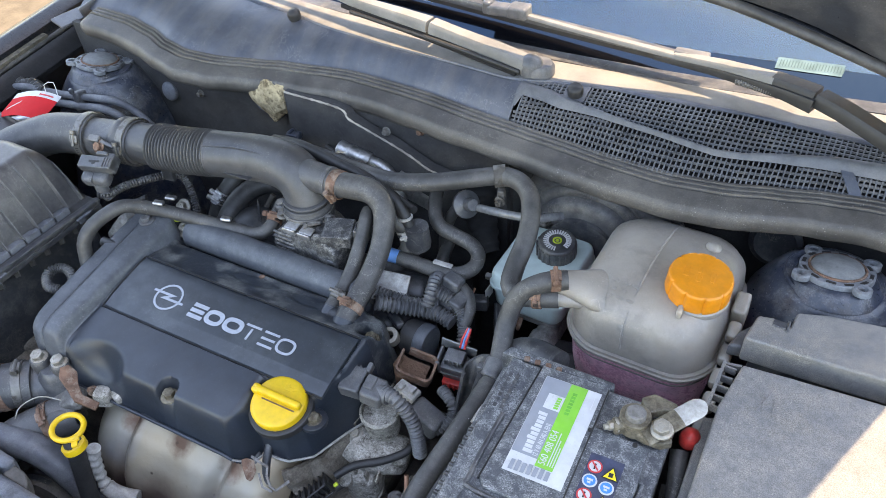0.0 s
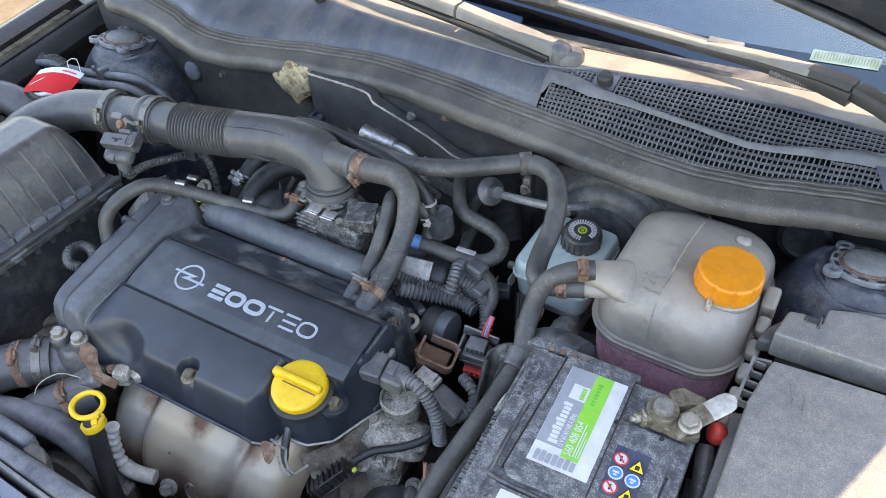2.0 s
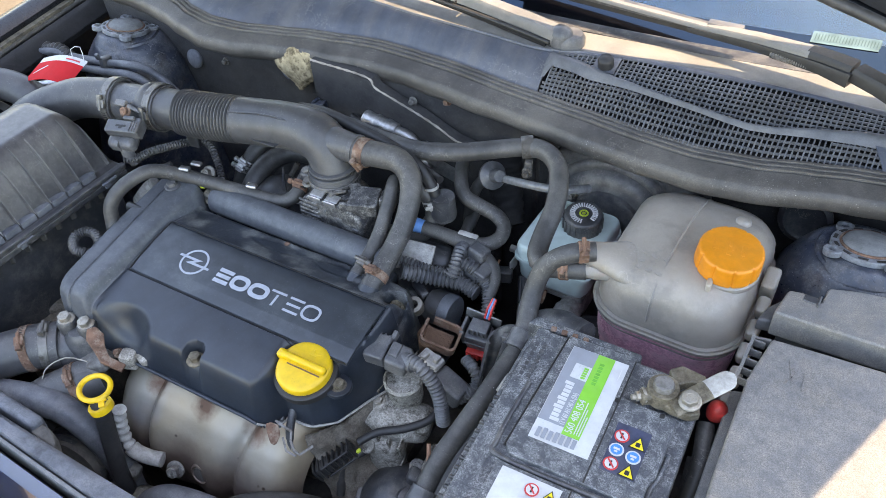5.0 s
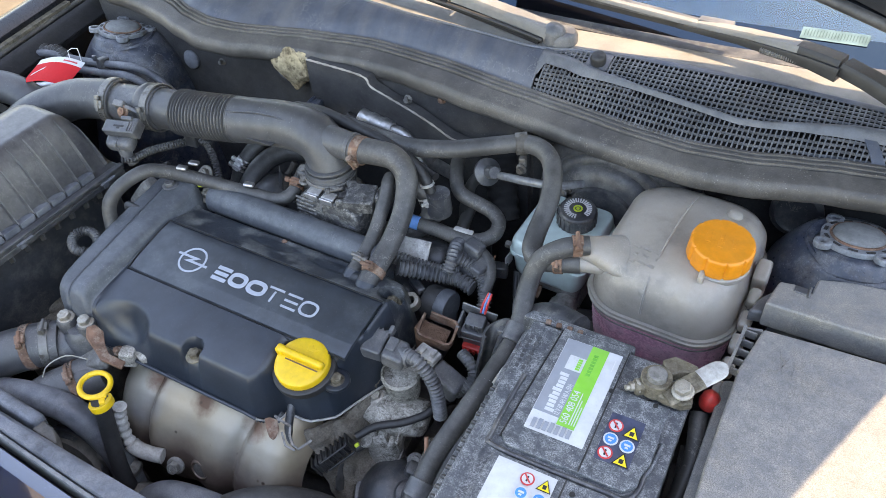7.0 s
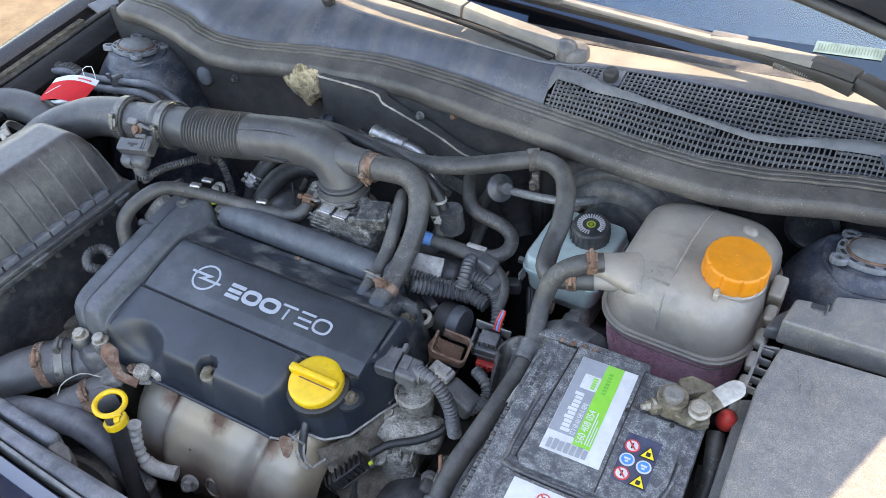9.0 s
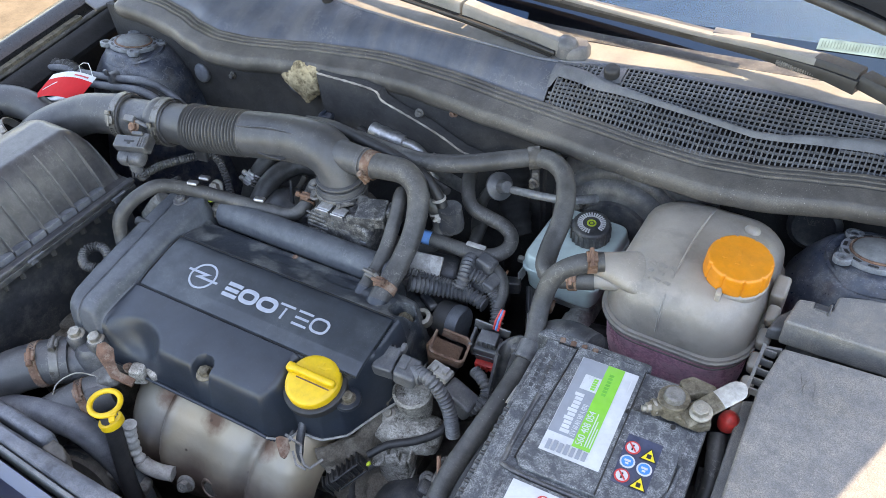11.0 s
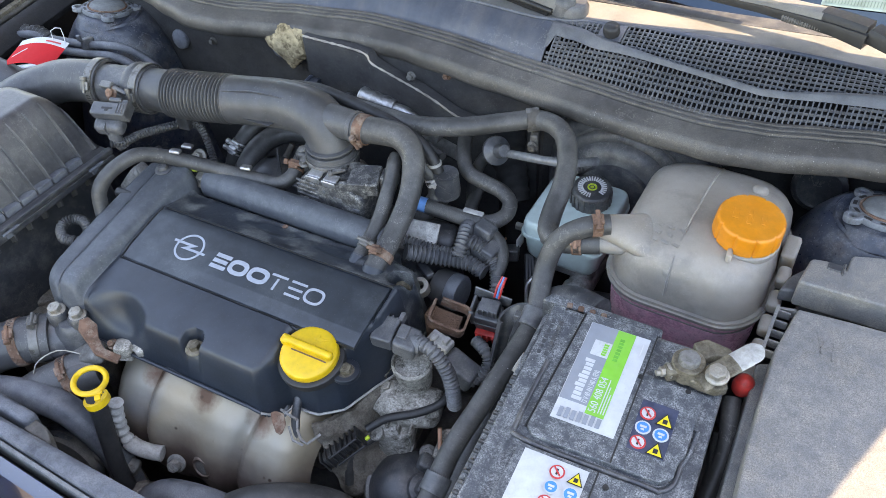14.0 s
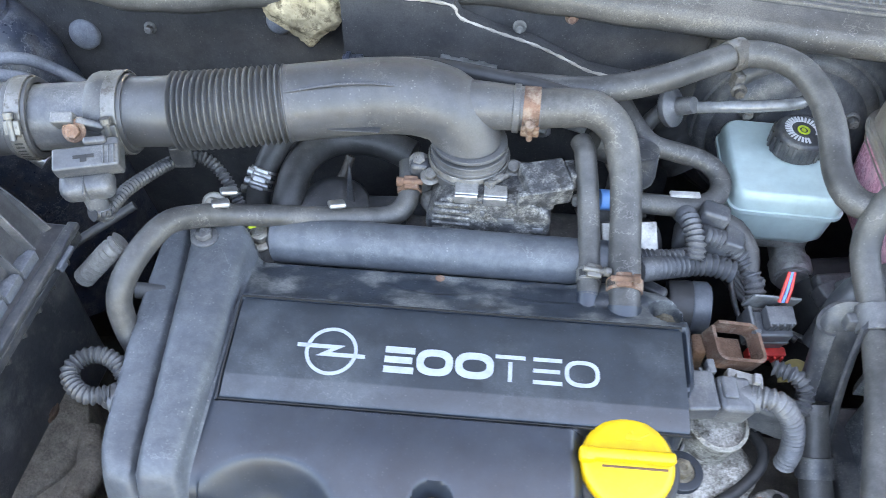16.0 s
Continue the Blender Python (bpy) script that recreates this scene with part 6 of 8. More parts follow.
lh = hose("cover_hose", [(-0.800, 0.462, 0.880), (-0.808, 0.470, 0.896), (-0.810, 0.480, 0.920), (-0.802, 0.502, 0.938), (-0.788, 0.535, 0.945), (-0.772, 0.558, 0.934), (-0.752, 0.576, 0.920), (-0.715, 0.592, 0.908), (-0.680, 0.603, 0.900), (-0.645, 0.611, 0.896), (-0.620, 0.617, 0.897), (-0.609, 0.632, 0.903), (-0.610, 0.650, 0.912), (-0.612, 0.665, 0.918)], 0.0098, RUBBER, "grey rubber hose looping over the cover's rear edge", [(0.94, RUST, (0.2, -0.8, 0.5))], sides=16, step=0.006)
for x, y, z in ((-0.757, 0.573, 0.933), (-0.758, 0.595, 0.926), (-0.668, 0.607, 0.911)):
    part("clip", rbox((0.015, 0.011, 0.005), pose(x, y, z, -15, 10, 25), 0.0015, 1), ALU, lh, "bright metal clip")
part("lime_mark", rbox((0.008, 0.005, 0.006), pose(-0.736, 0.578, 0.905, 0, 0, 25), 0.0015, 1), LIME, lh, "lime plastic tag")
part("holder", join(rbox((0.012, 0.024, 0.010), pose(-0.777, 0.560, 0.905, 0, 0, 20), 0.003), bolt(0.0075, 0.008, (-0.768, 0.553, 0.914))), PLASTIC_GREY, lh)
solo("cover_bolt", bolt(0.009, 0.012, (-0.733, 0.585, 0.884), (0, -0.2, 1)), STEEL, "dusty bolt at the cover's rear corner", "bolt")
stub = hose("stub_pipe", [(-0.812, 0.504, 0.897), (-0.788, 0.507, 0.895)], 0.0068, RUBBER_GREY, "short grey stub pipe on the timing end", sides=12)

hose("fuel_pipe", [(-0.927, 0.592, 0.84), (-0.913, 0.605, 0.845), (-0.898, 0.618, 0.85), (-0.876, 0.633, 0.86)], 0.0046, RUBBER_GREY, "thin grey pipe low behind the air filter box", category="metal pipe", sides=12)
conduit([(-0.925, 0.586, 0.8), (-0.907, 0.588, 0.82), (-0.89, 0.592, 0.838), (-0.88, 0.598, 0.845)], 0.0095, "pale grey corrugated boot behind the engine cover", 0.006, 0.003, PALE)
OVER = [(-0.700, 0.765, 0.930), (-0.640, 0.752, 0.948), (-0.575, 0.736, 0.962), (-0.51, 0.722, 0.972), (-0.455, 0.716, 0.978), (-0.40, 0.735, 0.980), (-0.355, 0.762, 0.983), (-0.323, 0.780, 0.985), (-0.296, 0.776, 0.989), (-0.272, 0.758, 0.989), (-0.256, 0.730, 0.981), (-0.248, 0.700, 0.968), (-0.246, 0.668, 0.954), (-0.240, 0.642, 0.948), (-0.226, 0.630, 0.947), (-0.205, 0.633, 0.950), (-0.178, 0.642, 0.953)]
ov = hose("heater_hose", OVER, 0.0122, RUBBER, "long grey rubber heater hose to the coolant tank", [(0.965, RUST, (-0.2, -0.6, 0.7))], sides=20, step=0.007)
bl = hose("vacuum_line", [(-0.665, 0.730, 0.972), (-0.606, 0.718, 0.988), (-0.540, 0.708, 0.988), (-0.490, 0.704, 0.982), (-0.443, 0.699, 0.968), (-0.419, 0.694, 0.943), (-0.412, 0.692, 0.925)], 0.0078, BLACK_RUBBER, "glossy black vacuum line behind the intake elbow", sides=14)
part("end_ring", ring(0.0070, 0.0098, 0.004, (-0.4195, 0.694, 0.941), (-0.3, 0.05, 1), 24), PALE, bl, "pale plastic end ring")
part("holder", join(lathe([(0.0, 0.0), (0.017, 0.0), (0.018, 0.006), (0.016, 0.034), (0.0, 0.036)], (-0.404, 0.694, 0.900), (0, 0, 1), 24), rbox((0.030, 0.016, 0.030), pose(-0.414, 0.690, 0.886), 0.006, 2)), PLASTIC, bl, "black holder boot")
part("clip", join(ring(0.0122, 0.0148, 0.016, (-0.331, 0.776, 0.984), (0.8, 0.5, 0.05)), rbox((0.010, 0.012, 0.016), pose(-0.318, 0.772, 0.955, 0, 0, 20), 0.002), bolt(0.005, 0.008, (-0.316, 0.764, 0.957), (0, -1, 0))), ALLOY_DARK, ov, "spring hose clip")
RAD = [(-0.172, 0.650, 0.977), (-0.196, 0.636, 0.975), (-0.219, 0.622, 0.957), (-0.226, 0.604, 0.925), (-0.217, 0.558, 0.893), (-0.220, 0.500, 0.878), (-0.227, 0.450, 0.862), (-0.234, 0.400, 0.845), (-0.235, 0.360, 0.825), (-0.234, 0.300, 0.800)]
rad = hose("radiator_hose", RAD, 0.0115, RUBBER, "grey rubber hose from the coolant tank along the battery", [(0.03, RUST, (-0.2, -0.5, 0.8))], sides=20, step=0.008)
for p_ in ((-0.2212, 0.487, 0.8742), (-0.2240, 0.467, 0.8676)):
    part("paint_mark", rbox((0.007, 0.003, 0.0014), pose(p_[0] + 0.003, p_[1] + 0.003, p_[2] + 0.0102, -18, 14, 5), 0.0004, 1), PRINT_GREY, rad, "pale painted mark")
part("band", ring(0.0113, 0.0150, 0.022, (-0.217, 0.566, 0.8975), (0.0, -0.95, -0.36)), PLASTIC_GREY, rad, "grey holder band")
part("band", ring(0.0113, 0.0145, 0.020, (-0.2345, 0.372, 0.832), (0.0, -0.92, -0.4)), PLASTIC_GREY, rad, "grey holder band")
hold = thing("hose_holder", (-0.252, 0.54, 0.76), "split grey plastic hose guide with an open top", "hose clip")


def guide_ring(p, r):
    """A channel section, open towards the front."""
    arc = [math.radians(-60 + 300 * k / 22) for k in range(23)]
    return [tuple(Vector(p) + Vector((r * math.cos(a), r * math.sin(a), 0.012 * math.cos(a)))) for a in arc] + [tuple(Vector(p) + Vector(((r - 0.0028) * math.cos(a), (r - 0.0028) * math.sin(a), 0.012 * math.cos(a)))) for a in arc[::-1]]


part("channel", loft([guide_ring((-0.240, 0.556, 0.892), 0.0180), guide_ring((-0.242, 0.543, 0.868), 0.0160), guide_ring((-0.243, 0.528, 0.835), 0.0160), guide_ring((-0.244, 0.505, 0.790), 0.0165)]), PLASTIC, hold, "split channel")
part("link", rbox((0.022, 0.010, 0.014), pose(-0.228, 0.556, 0.882, 0, 0, 8), 0.002), PLASTIC_GREY, hold)
lowd = hose("lower_duct", [(-0.246, 0.520, 0.820), (-0.243, 0.490, 0.795), (-0.240, 0.45, 0.775), (-0.236, 0.40, 0.76), (-0.232, 0.34, 0.75)], 0.0135, RUBBER, "grey rubber pipe held in the split guide", sides=16)
part("cuff", ring(0.0132, 0.0155, 0.018, (-0.2425, 0.485, 0.792), (0.08, -0.80, -0.55)), PLASTIC, lowd, "dark rubber cuff")
hose("intake_snorkel", [(-0.232, 0.570, 0.83), (-0.215, 0.590, 0.880), (-0.185, 0.592, 0.902), (-0.15, 0.582, 0.91)], 0.019, PLASTIC, "curved grey duct behind the battery", sides=18)

# vacuum line and grommet
vac = thing("brake_vacuum_line", (-0.33, 0.76, 0.90), "clear plastic vacuum line with a round valve", "vacuum pipe")
part("valve", lathe([(0, 0), (0.0165, 0), (0.0195, 0.003), (0.0195, 0.008), (0.014, 0.011), (0.009, 0.014), (0.008, 0.03), (0, 0.03)], (-0.375, 0.772, 0.925), (0.72, -0.45, 0.52), 24), PLASTIC_GREY, vac)
part("line", tube([(-0.352, 0.766, 0.932), (-0.326, 0.755, 0.944), (-0.295, 0.750, 0.952), (-0.262, 0.755, 0.955), (-0.24, 0.79, 0.94)], 0.0058, 14), CLEAR_PIPE, vac, "cloudy clear pipe")
part("tail", tube([(-0.376, 0.772, 0.925), (-0.392, 0.765, 0.905), (-0.400, 0.755, 0.87), (-0.402, 0.75, 0.82)], 0.008, 12), RUBBER, vac)

W = [(-0.425, 0.79, 0.930), (-0.412, 0.755, 0.925), (-0.392, 0.729, 0.915), (-0.364, 0.726, 0.908), (-0.341, 0.726, 0.902), (-0.325, 0.717, 0.896), (-0.322, 0.700, 0.890), (-0.333, 0.684, 0.887), (-0.356, 0.675, 0.887), (-0.397, 0.672, 0.889), (-0.424, 0.669, 0.892)]
wh = hose("fuel_vapour_hose", W, 0.0098, RUBBER, "slim dark rubber hose doubling back behind the engine", sides=14, step=0.006)
part("coupling", tube([(-0.421, 0.669, 0.892), (-0.437, 0.666, 0.894)], 0.0098, 14), BLUE, wh, "blue quick coupling")
part("tag", rbox((0.028, 0.008, 0.004), pose(-0.358, 0.680, 0.895, 0, 0, 4), 0.0015, 1), PALE, wh, "cream plastic tag")
hose("engine_hose", [(-0.395, 0.76, 0.86), (-0.392, 0.73, 0.845), (-0.385, 0.70, 0.825)], 0.009, RUBBER, "short dark rubber hose deep behind the engine")
hose("engine_hose", [(-0.740, 0.64, 0.80), (-0.735, 0.66, 0.845), (-0.730, 0.70, 0.868), (-0.705, 0.735, 0.875), (-0.66, 0.745, 0.872), (-0.62, 0.735, 0.865)], 0.0160, RUBBER, "black rubber hose behind the throttle body", sides=18)
hose("engine_hose", [(-0.772, 0.655, 0.80), (-0.768, 0.68, 0.85), (-0.752, 0.715, 0.885), (-0.730, 0.745, 0.89)], 0.0125, RUBBER, "black rubber hose below the intake pipe", [(0.45, ALU, (0, -1, 0.2)), (0.52, ALU, (0, -1, 0.2))], sides=16)
hose("engine_hose", [(-0.450, 0.69, 0.94), (-0.425, 0.695, 0.925), (-0.415, 0.69, 0.90), (-0.425, 0.675, 0.878), (-0.45, 0.665, 0.865)], 0.0130, RUBBER, "dark rubber hose bending behind the breather", [(0.35, PALE, (0, -0.5, 1))], sides=16)
hose("breather_tail", [(-0.46, 0.705, 0.960), (-0.51, 0.735, 0.950), (-0.56, 0.765, 0.938), (-0.63, 0.80, 0.925)], 0.0050, BLACK_RUBBER, "slim black rubber hose along the bulkhead")
hose("breather_tail", [(-0.42, 0.715, 0.94), (-0.48, 0.740, 0.935), (-0.53, 0.765, 0.925), (-0.585, 0.795, 0.910)], 0.0055, BLACK_RUBBER, "slim black rubber hose along the bulkhead")

# aluminium refrigerant pipe
ac = thing("refrigerant_pipe", (-0.53, 0.80, 0.89), "bright aluminium refrigerant pipe with a crimped sleeve", "metal pipe")
part("sleeve", tube([(-0.602, 0.795, 0.934), (-0.545, 0.795, 0.927)], lambda f, s: 0.0125 + 0.0012 * (math.sin(s * 330) > 0.2), 18, 0.002), ALU, ac)
part("pipe", tube([(-0.55, 0.795, 0.9275), (-0.525, 0.795, 0.925), (-0.508, 0.792, 0.914), (-0.495, 0.788, 0.898), (-0.49, 0.785, 0.87)], 0.0085, 14), ALU, ac)
part("plate", rbox((0.050, 0.004, 0.060), pose(-0.470, 0.800, 0.868, -12, 15, 0), 0.001, 1), ALU, ac, "bright bracket plate")
part("block", rbox((0.034, 0.022, 0.016), pose(-0.487, 0.792, 0.902, 0, 18, 0), 0.002), ALU, ac)
part("block", rbox((0.026, 0.020, 0.012), pose(-0.500, 0.782, 0.880, 0, 10, 0), 0.002), PALE, ac)
solo("bulkhead_clip", join(rbox((0.022, 0.014, 0.012), pose(-0.690, 0.795, 0.925, 0, 0, 8), 0.002), rbox((0.006, 0.014, 0.020), pose(-0.695, 0.795, 0.92), 0.002)), TOWER, "small blue-grey plastic clip on the bulkhead", "clip")

# left rear corner: wiring, pipe and a red tag
hose("wiring_loom", [(-1.230, 0.672, 0.945), (-1.178, 0.682, 0.958), (-1.136, 0.699, 0.949), (-1.071, 0.708, 0.951), (-1.004, 0.718, 0.957), (-0.983, 0.732, 0.941), (-0.954, 0.735, 0.920), (-0.935, 0.74, 0.89)], 0.0062, PANEL_HOSE, "taped grey wiring loom round the strut tower", category="wiring", sides=12)
hose("wiring_loom", [(-1.225, 0.668, 0.930), (-1.174, 0.680, 0.942), (-1.132, 0.690, 0.937), (-1.063, 0.697, 0.942), (-1.005, 0.704, 0.946), (-0.978, 0.714, 0.926), (-0.962, 0.72, 0.88)], 0.0066, PANEL_HOSE, "taped grey wiring loom round the strut tower", category="wiring", sides=12)
hose("wiring_loom", [(-1.215, 0.672, 0.925), (-1.160, 0.688, 0.934), (-1.100, 0.699, 0.931), (-1.040, 0.706, 0.934), (-0.995, 0.716, 0.928), (-0.975, 0.725, 0.89)], 0.0050, BLACK_RUBBER, "thin black wiring loom round the strut tower", category="wiring", sides=10)
solo("loom_clip", join(rbox((0.012, 0.020, 0.034), pose(-1.066, 0.703, 0.930, -10), 0.003), rbox((0.008, 0.006, 0.010), pose(-1.066, 0.696, 0.964), 0.002)), PLASTIC_GREY, "grey clip holding the loom", "clip")
for dx, dy in ((0, 0), (0.03, 0.006)):
    conduit([(-1.232 + dx, 0.672 + dy, 0.945), (-1.205 + dx, 0.690 + dy, 0.955), (-1.175 + dx, 0.690 + dy, 0.948)], 0.0105, "grey corrugated cable sleeve in the corner", 0.006, 0.003, RUBBER_GREY)
gl = [Vector((-1.215, 0.676, 0.95)) + Vector((0.001 * k, 0.014 * math.cos(k * 0.55), 0.014 * math.sin(k * 0.55))) for k in range(13)]
solo("green_tie", tube(gl, 0.0018, 8), material("green_plastic", (0.02, 0.35, 0.12), 0.4, bump=0.0), "thin green cable tie loop", "cable tie")
tag = thing("red_tag", (-1.09, 0.635, 0.93), "red and white paper service tag lying on the pipe", "tag")


def tag_point(u, v):
    a = -1.138 + 0.088 * u
    return Vector((a, 0.600 + 0.048 * v + 0.02 * u, 0.955 + 0.012 * math.sin(2.6 * u) + 0.018 * v))


part("red_field", thick(sheet(lambda u, v: tag_point(u, 0.78 * v), 12, 6), 0.0006), TAG_RED, tag, "red printed field")
part("white_field", thick(sheet(lambda u, v: tag_point(u, 0.78 + 0.22 * v), 12, 4), 0.0006), LABEL_WHITE, tag, "white printed field")
part("print_bar", thick(sheet(lambda u, v: tag_point(0.62 + 0.28 * u, 0.85 + 0.05 * v) + Vector((0, -0.0004, 0.0008)), 3, 1), 0.0003), PRINT_RED, tag)
part("print_bar", thick(sheet(lambda u, v: tag_point(0.10 + 0.25 * u, 0.28 + 0.25 * u + 0.05 * v) + Vector((0, -0.0004, 0.0008)), 3, 1), 0.0003), LABEL_WHITE, tag)
part("string", tube([tag_point(0.75, 0.9), tag_point(0.68, 1.05) + Vector((0, 0, 0.010)), tag_point(0.85, 1.15) + Vector((0, 0, 0.014)), tag_point(0.95, 0.95)], 0.0007, 5), LABEL_WHITE, tag, "white string")
hose("refrigerant_line", [(-1.20, 0.60, 0.92), (-1.13, 0.645, 0.928), (-1.075, 0.665, 0.930), (-1.02, 0.665, 0.918), (-0.97, 0.66, 0.88)], 0.0085, ALU, "bright aluminium line below the loom", category="metal pipe")
hose("inlet_duct", [(-1.30, 0.50, 0.90), (-1.22, 0.560, 0.945), (-1.165, 0.59, 0.945), (-1.10, 0.60, 0.92)], 0.026, RUBBER_GREY, "grey rubber inlet duct behind the filter box", sides=22)
clampw = thing("worm_clamp", (-1.065, 0.53, 0.94), "bright worm clamp on the filter box outlet", "hose clamp")
part("band", ring(0.0315, 0.0340, 0.012, (-1.085, 0.522, 0.942), (0.5, 0.75, 0.5)), BRASSY, clampw)
part("screw", join(lathe([(0, 0), (0.005, 0), (0.005, 0.028), (0, 0.028)], (-1.075, 0.500, 0.970), (0.8, -0.3, -0.3), 12), rbox((0.016, 0.014, 0.010), pose(-1.078, 0.503, 0.965, 0, 20, -20), 0.002)), STEEL, clampw)

bcl = thing("bulkhead_bolt", (-0.80, 0.70, 0.84), "round dusty bolt below the intake pipe", "bolt")
part("head", bolt(0.008, 0.012, (-0.798, 0.640, 0.865), (0.1, -0.8, 0.6)), STEEL, bcl)
hose("metal_line", [(-0.790, 0.690, 0.84), (-0.745, 0.690, 0.850), (-0.715, 0.690, 0.850), (-0.690, 0.700, 0.855), (-0.680, 0.715, 0.875)], 0.0048, ALLOY_DARK, "thin dull metal line deep below the intake pipe", category="metal pipe", sides=10)

# small hoses below the filter box
conduit([(-0.799, 0.414, 0.887), (-0.814, 0.409, 0.889), (-0.828, 0.416, 0.891), (-0.834, 0.427, 0.893), (-0.828, 0.438, 0.894), (-0.816, 0.442, 0.893), (-0.803, 0.438, 0.890), (-0.795, 0.429, 0.885), (-0.793, 0.421, 0.879)], 0.0064, "pale grey corrugated conduit looped beside the timing end", 0.0040, 0.0018, RUBBER_GREY, 14)
hose("conduit_stub", [(-0.800, 0.410, 0.882), (-0.782, 0.416, 0.880)], 0.0085, BAND, "grey moulded stub of the looped conduit", sides=14)
solo("cable_elbow", tube([(-0.802, 0.416, 0.881), (-0.786, 0.412, 0.880), (-0.772, 0.412, 0.880)], 0.0105, 14), PLASTIC_GREY, "grey cable elbow on the timing end", "connector")
mount = thing("engine_mount", (-0.90, 0.42, 0.60), "dark brown engine mount with three big rusty bolts", "engine mount")
part("body", prism([(-0.975, 0.525), (-0.925, 0.520), (-0.885, 0.470), (-0.880, 0.415), (-0.915, 0.370), (-0.975, 0.360)], 0.66, 0.752, 0.010, 3), CASTING, mount)
part("leg", rbox((0.060, 0.13, 0.10), pose(-0.905, 0.375, 0.640, 0, 0, -18), 0.014, 3), CASTING, mount)
part("arm", tube([(-0.885, 0.455, 0.735), (-0.865, 0.42, 0.740), (-0.868, 0.38, 0.735), (-0.85, 0.34, 0.715), (-0.82, 0.32, 0.70)], 0.013, 12), CASTING, mount)
for x, y in ((-0.940, 0.492), (-0.928, 0.461), (-0.940, 0.432)):
    b_ = part("bolt", bolt(0.0095, 0.013, (x, y, 0.757)), RUST_DARK, mount, "rusty hexagon bolt")
    part("washer", ring(0.008, 0.0165, 0.005, (x, y, 0.752), (0, 0, 1)), RUST_DARK, b_)

# ---- brakes ----
booster = thing("brake_booster", (-0.235, 0.87, 0.72), "dusty black round brake servo behind the fluid tank", "brake servo")
BAX = (0, -1, 0.06)
part("rear_shell", lathe([(0, -0.01), (0.122, -0.01), (0.125, 0.0), (0, 0.0)], (-0.225, 0.900, 0.845), BAX, 56), PLASTIC, booster)
part("crimped_rim", lathe([(0.110, 0), (0.125, 0), (0.130, 0.004), (0.131, 0.012), (0.127, 0.016), (0.121, 0.020), (0.110, 0.020)], (-0.225, 0.900, 0.845), BAX, 64), PLASTIC, booster)
part("front_shell", lathe([(0, 0.018), (0.121, 0.018), (0.119, 0.030), (0.113, 0.038), (0.104, 0.046), (0.101, 0.050), (0.097, 0.0490), (0.094, 0.0545), (0.088, 0.057), (0.083, 0.0555), (0.080, 0.060), (0.076, 0.064), (0.066, 0.069), (0, 0.070)], (-0.225, 0.900, 0.845), BAX, 72), PLASTIC_GREY, booster, "black painted stepped shell")
part("front_plate", lathe([(0, 0.069), (0.056, 0.069), (0.054, 0.075), (0.030, 0.078), (0, 0.078)], (-0.225, 0.900, 0.845), BAX, 40), PLASTIC, booster)
for a_ in (35, 145, 215, 325):
    part("stud", bolt(0.006, 0.012, (-0.225 + 0.066 * math.cos(radians(a_)), 0.832, 0.849 + 0.066 * math.sin(radians(a_))), BAX), ALLOY_DARK, booster)
res = thing("brake_fluid_reservoir", (-0.25, 0.765, 0.79), "milky pale blue brake fluid reservoir with a black cap", "brake reservoir")
rings_r = []
for z, w, d, r, cy in ((0.812, 0.085, 0.070, 0.012, 0.752), (0.826, 0.098, 0.100, 0.014, 0.758), (0.858, 0.104, 0.114, 0.014, 0.763), (0.8585, 0.111, 0.121, 0.014, 0.763), (0.8625, 0.111, 0.121, 0.014, 0.763), (0.863, 0.107, 0.117, 0.014, 0.763), (0.874, 0.107, 0.117, 0.014, 0.763), (0.881, 0.104, 0.114, 0.014, 0.763), (0.8845, 0.097, 0.107, 0.012, 0.763)):
    rings_r.append([(x, y, z) for x, y in rounded(w, d, r, 5, -0.251, cy)])
part("tank", loft(rings_r), RESERVOIR, res)
bc = Vector((-0.239, 0.778, 0.884))
bcap = part("cap", join(lathe([(0, 0), (0.0250, 0), (0.0258, 0.003), (0.0258, 0.021), (0.0240, 0.0245), (0.0215, 0.0255), (0, 0.0250)], bc, (0.05, -0.08, 1), 40)), PLASTIC, res, "black ribbed screw cap with a printed ring")
for k in range(20):
    a = 2 * math.pi * k / 20
    part("grip", rbox((0.002, 0.004, 0.018), pose(bc.x + 0.0262 * math.cos(a), bc.y + 0.0262 * math.sin(a) - 0.001, bc.z + 0.002, 0, 0, math.degrees(a)), 0.0006, 1), PLASTIC, bcap)
ct = bc + Vector((0.0012, -0.002, 0.0254))
part("symbol", join(ring(0.0040, 0.0062, 0.0005, ct, (0.05, -0.08, 1), 24), lathe([(0, 0), (0.0024, 0), (0.0024, 0.0005), (0, 0.0005)], ct, (0.05, -0.08, 1), 16)), LIME, bcap, "lime warning symbol")
for k in range(26):
    a = radians(-20 + 300 * k / 25)
    part("print_bar", rbox((0.0070, 0.0019, 0.0007), basis(ct + Vector((0.0150 * math.cos(a), 0.0150 * math.sin(a), 0.0150 * (0.08 * math.sin(a) - 0.05 * math.cos(a)) + 0.0002)), (0.05, -0.08, 1), (math.cos(a), math.sin(a), 0)), 0.0, 1), PRINT_GREY, bcap)
part("rim_clips", join(*[rbox((0.010, 0.003, 0.006), pose(-0.285 + 0.018 * k, 0.827, 0.868), 0.001, 1) for k in range(5)]), PLASTIC, res)
part("side_label", rbox((0.002, 0.020, 0.020), pose(-0.309, 0.715, 0.826), 0.0004, 1), LABEL_WHITE, res, "small white label")
mc = thing("brake_master_cylinder", (-0.235, 0.735, 0.75), "grey alloy brake master cylinder under its reservoir", "master cylinder")
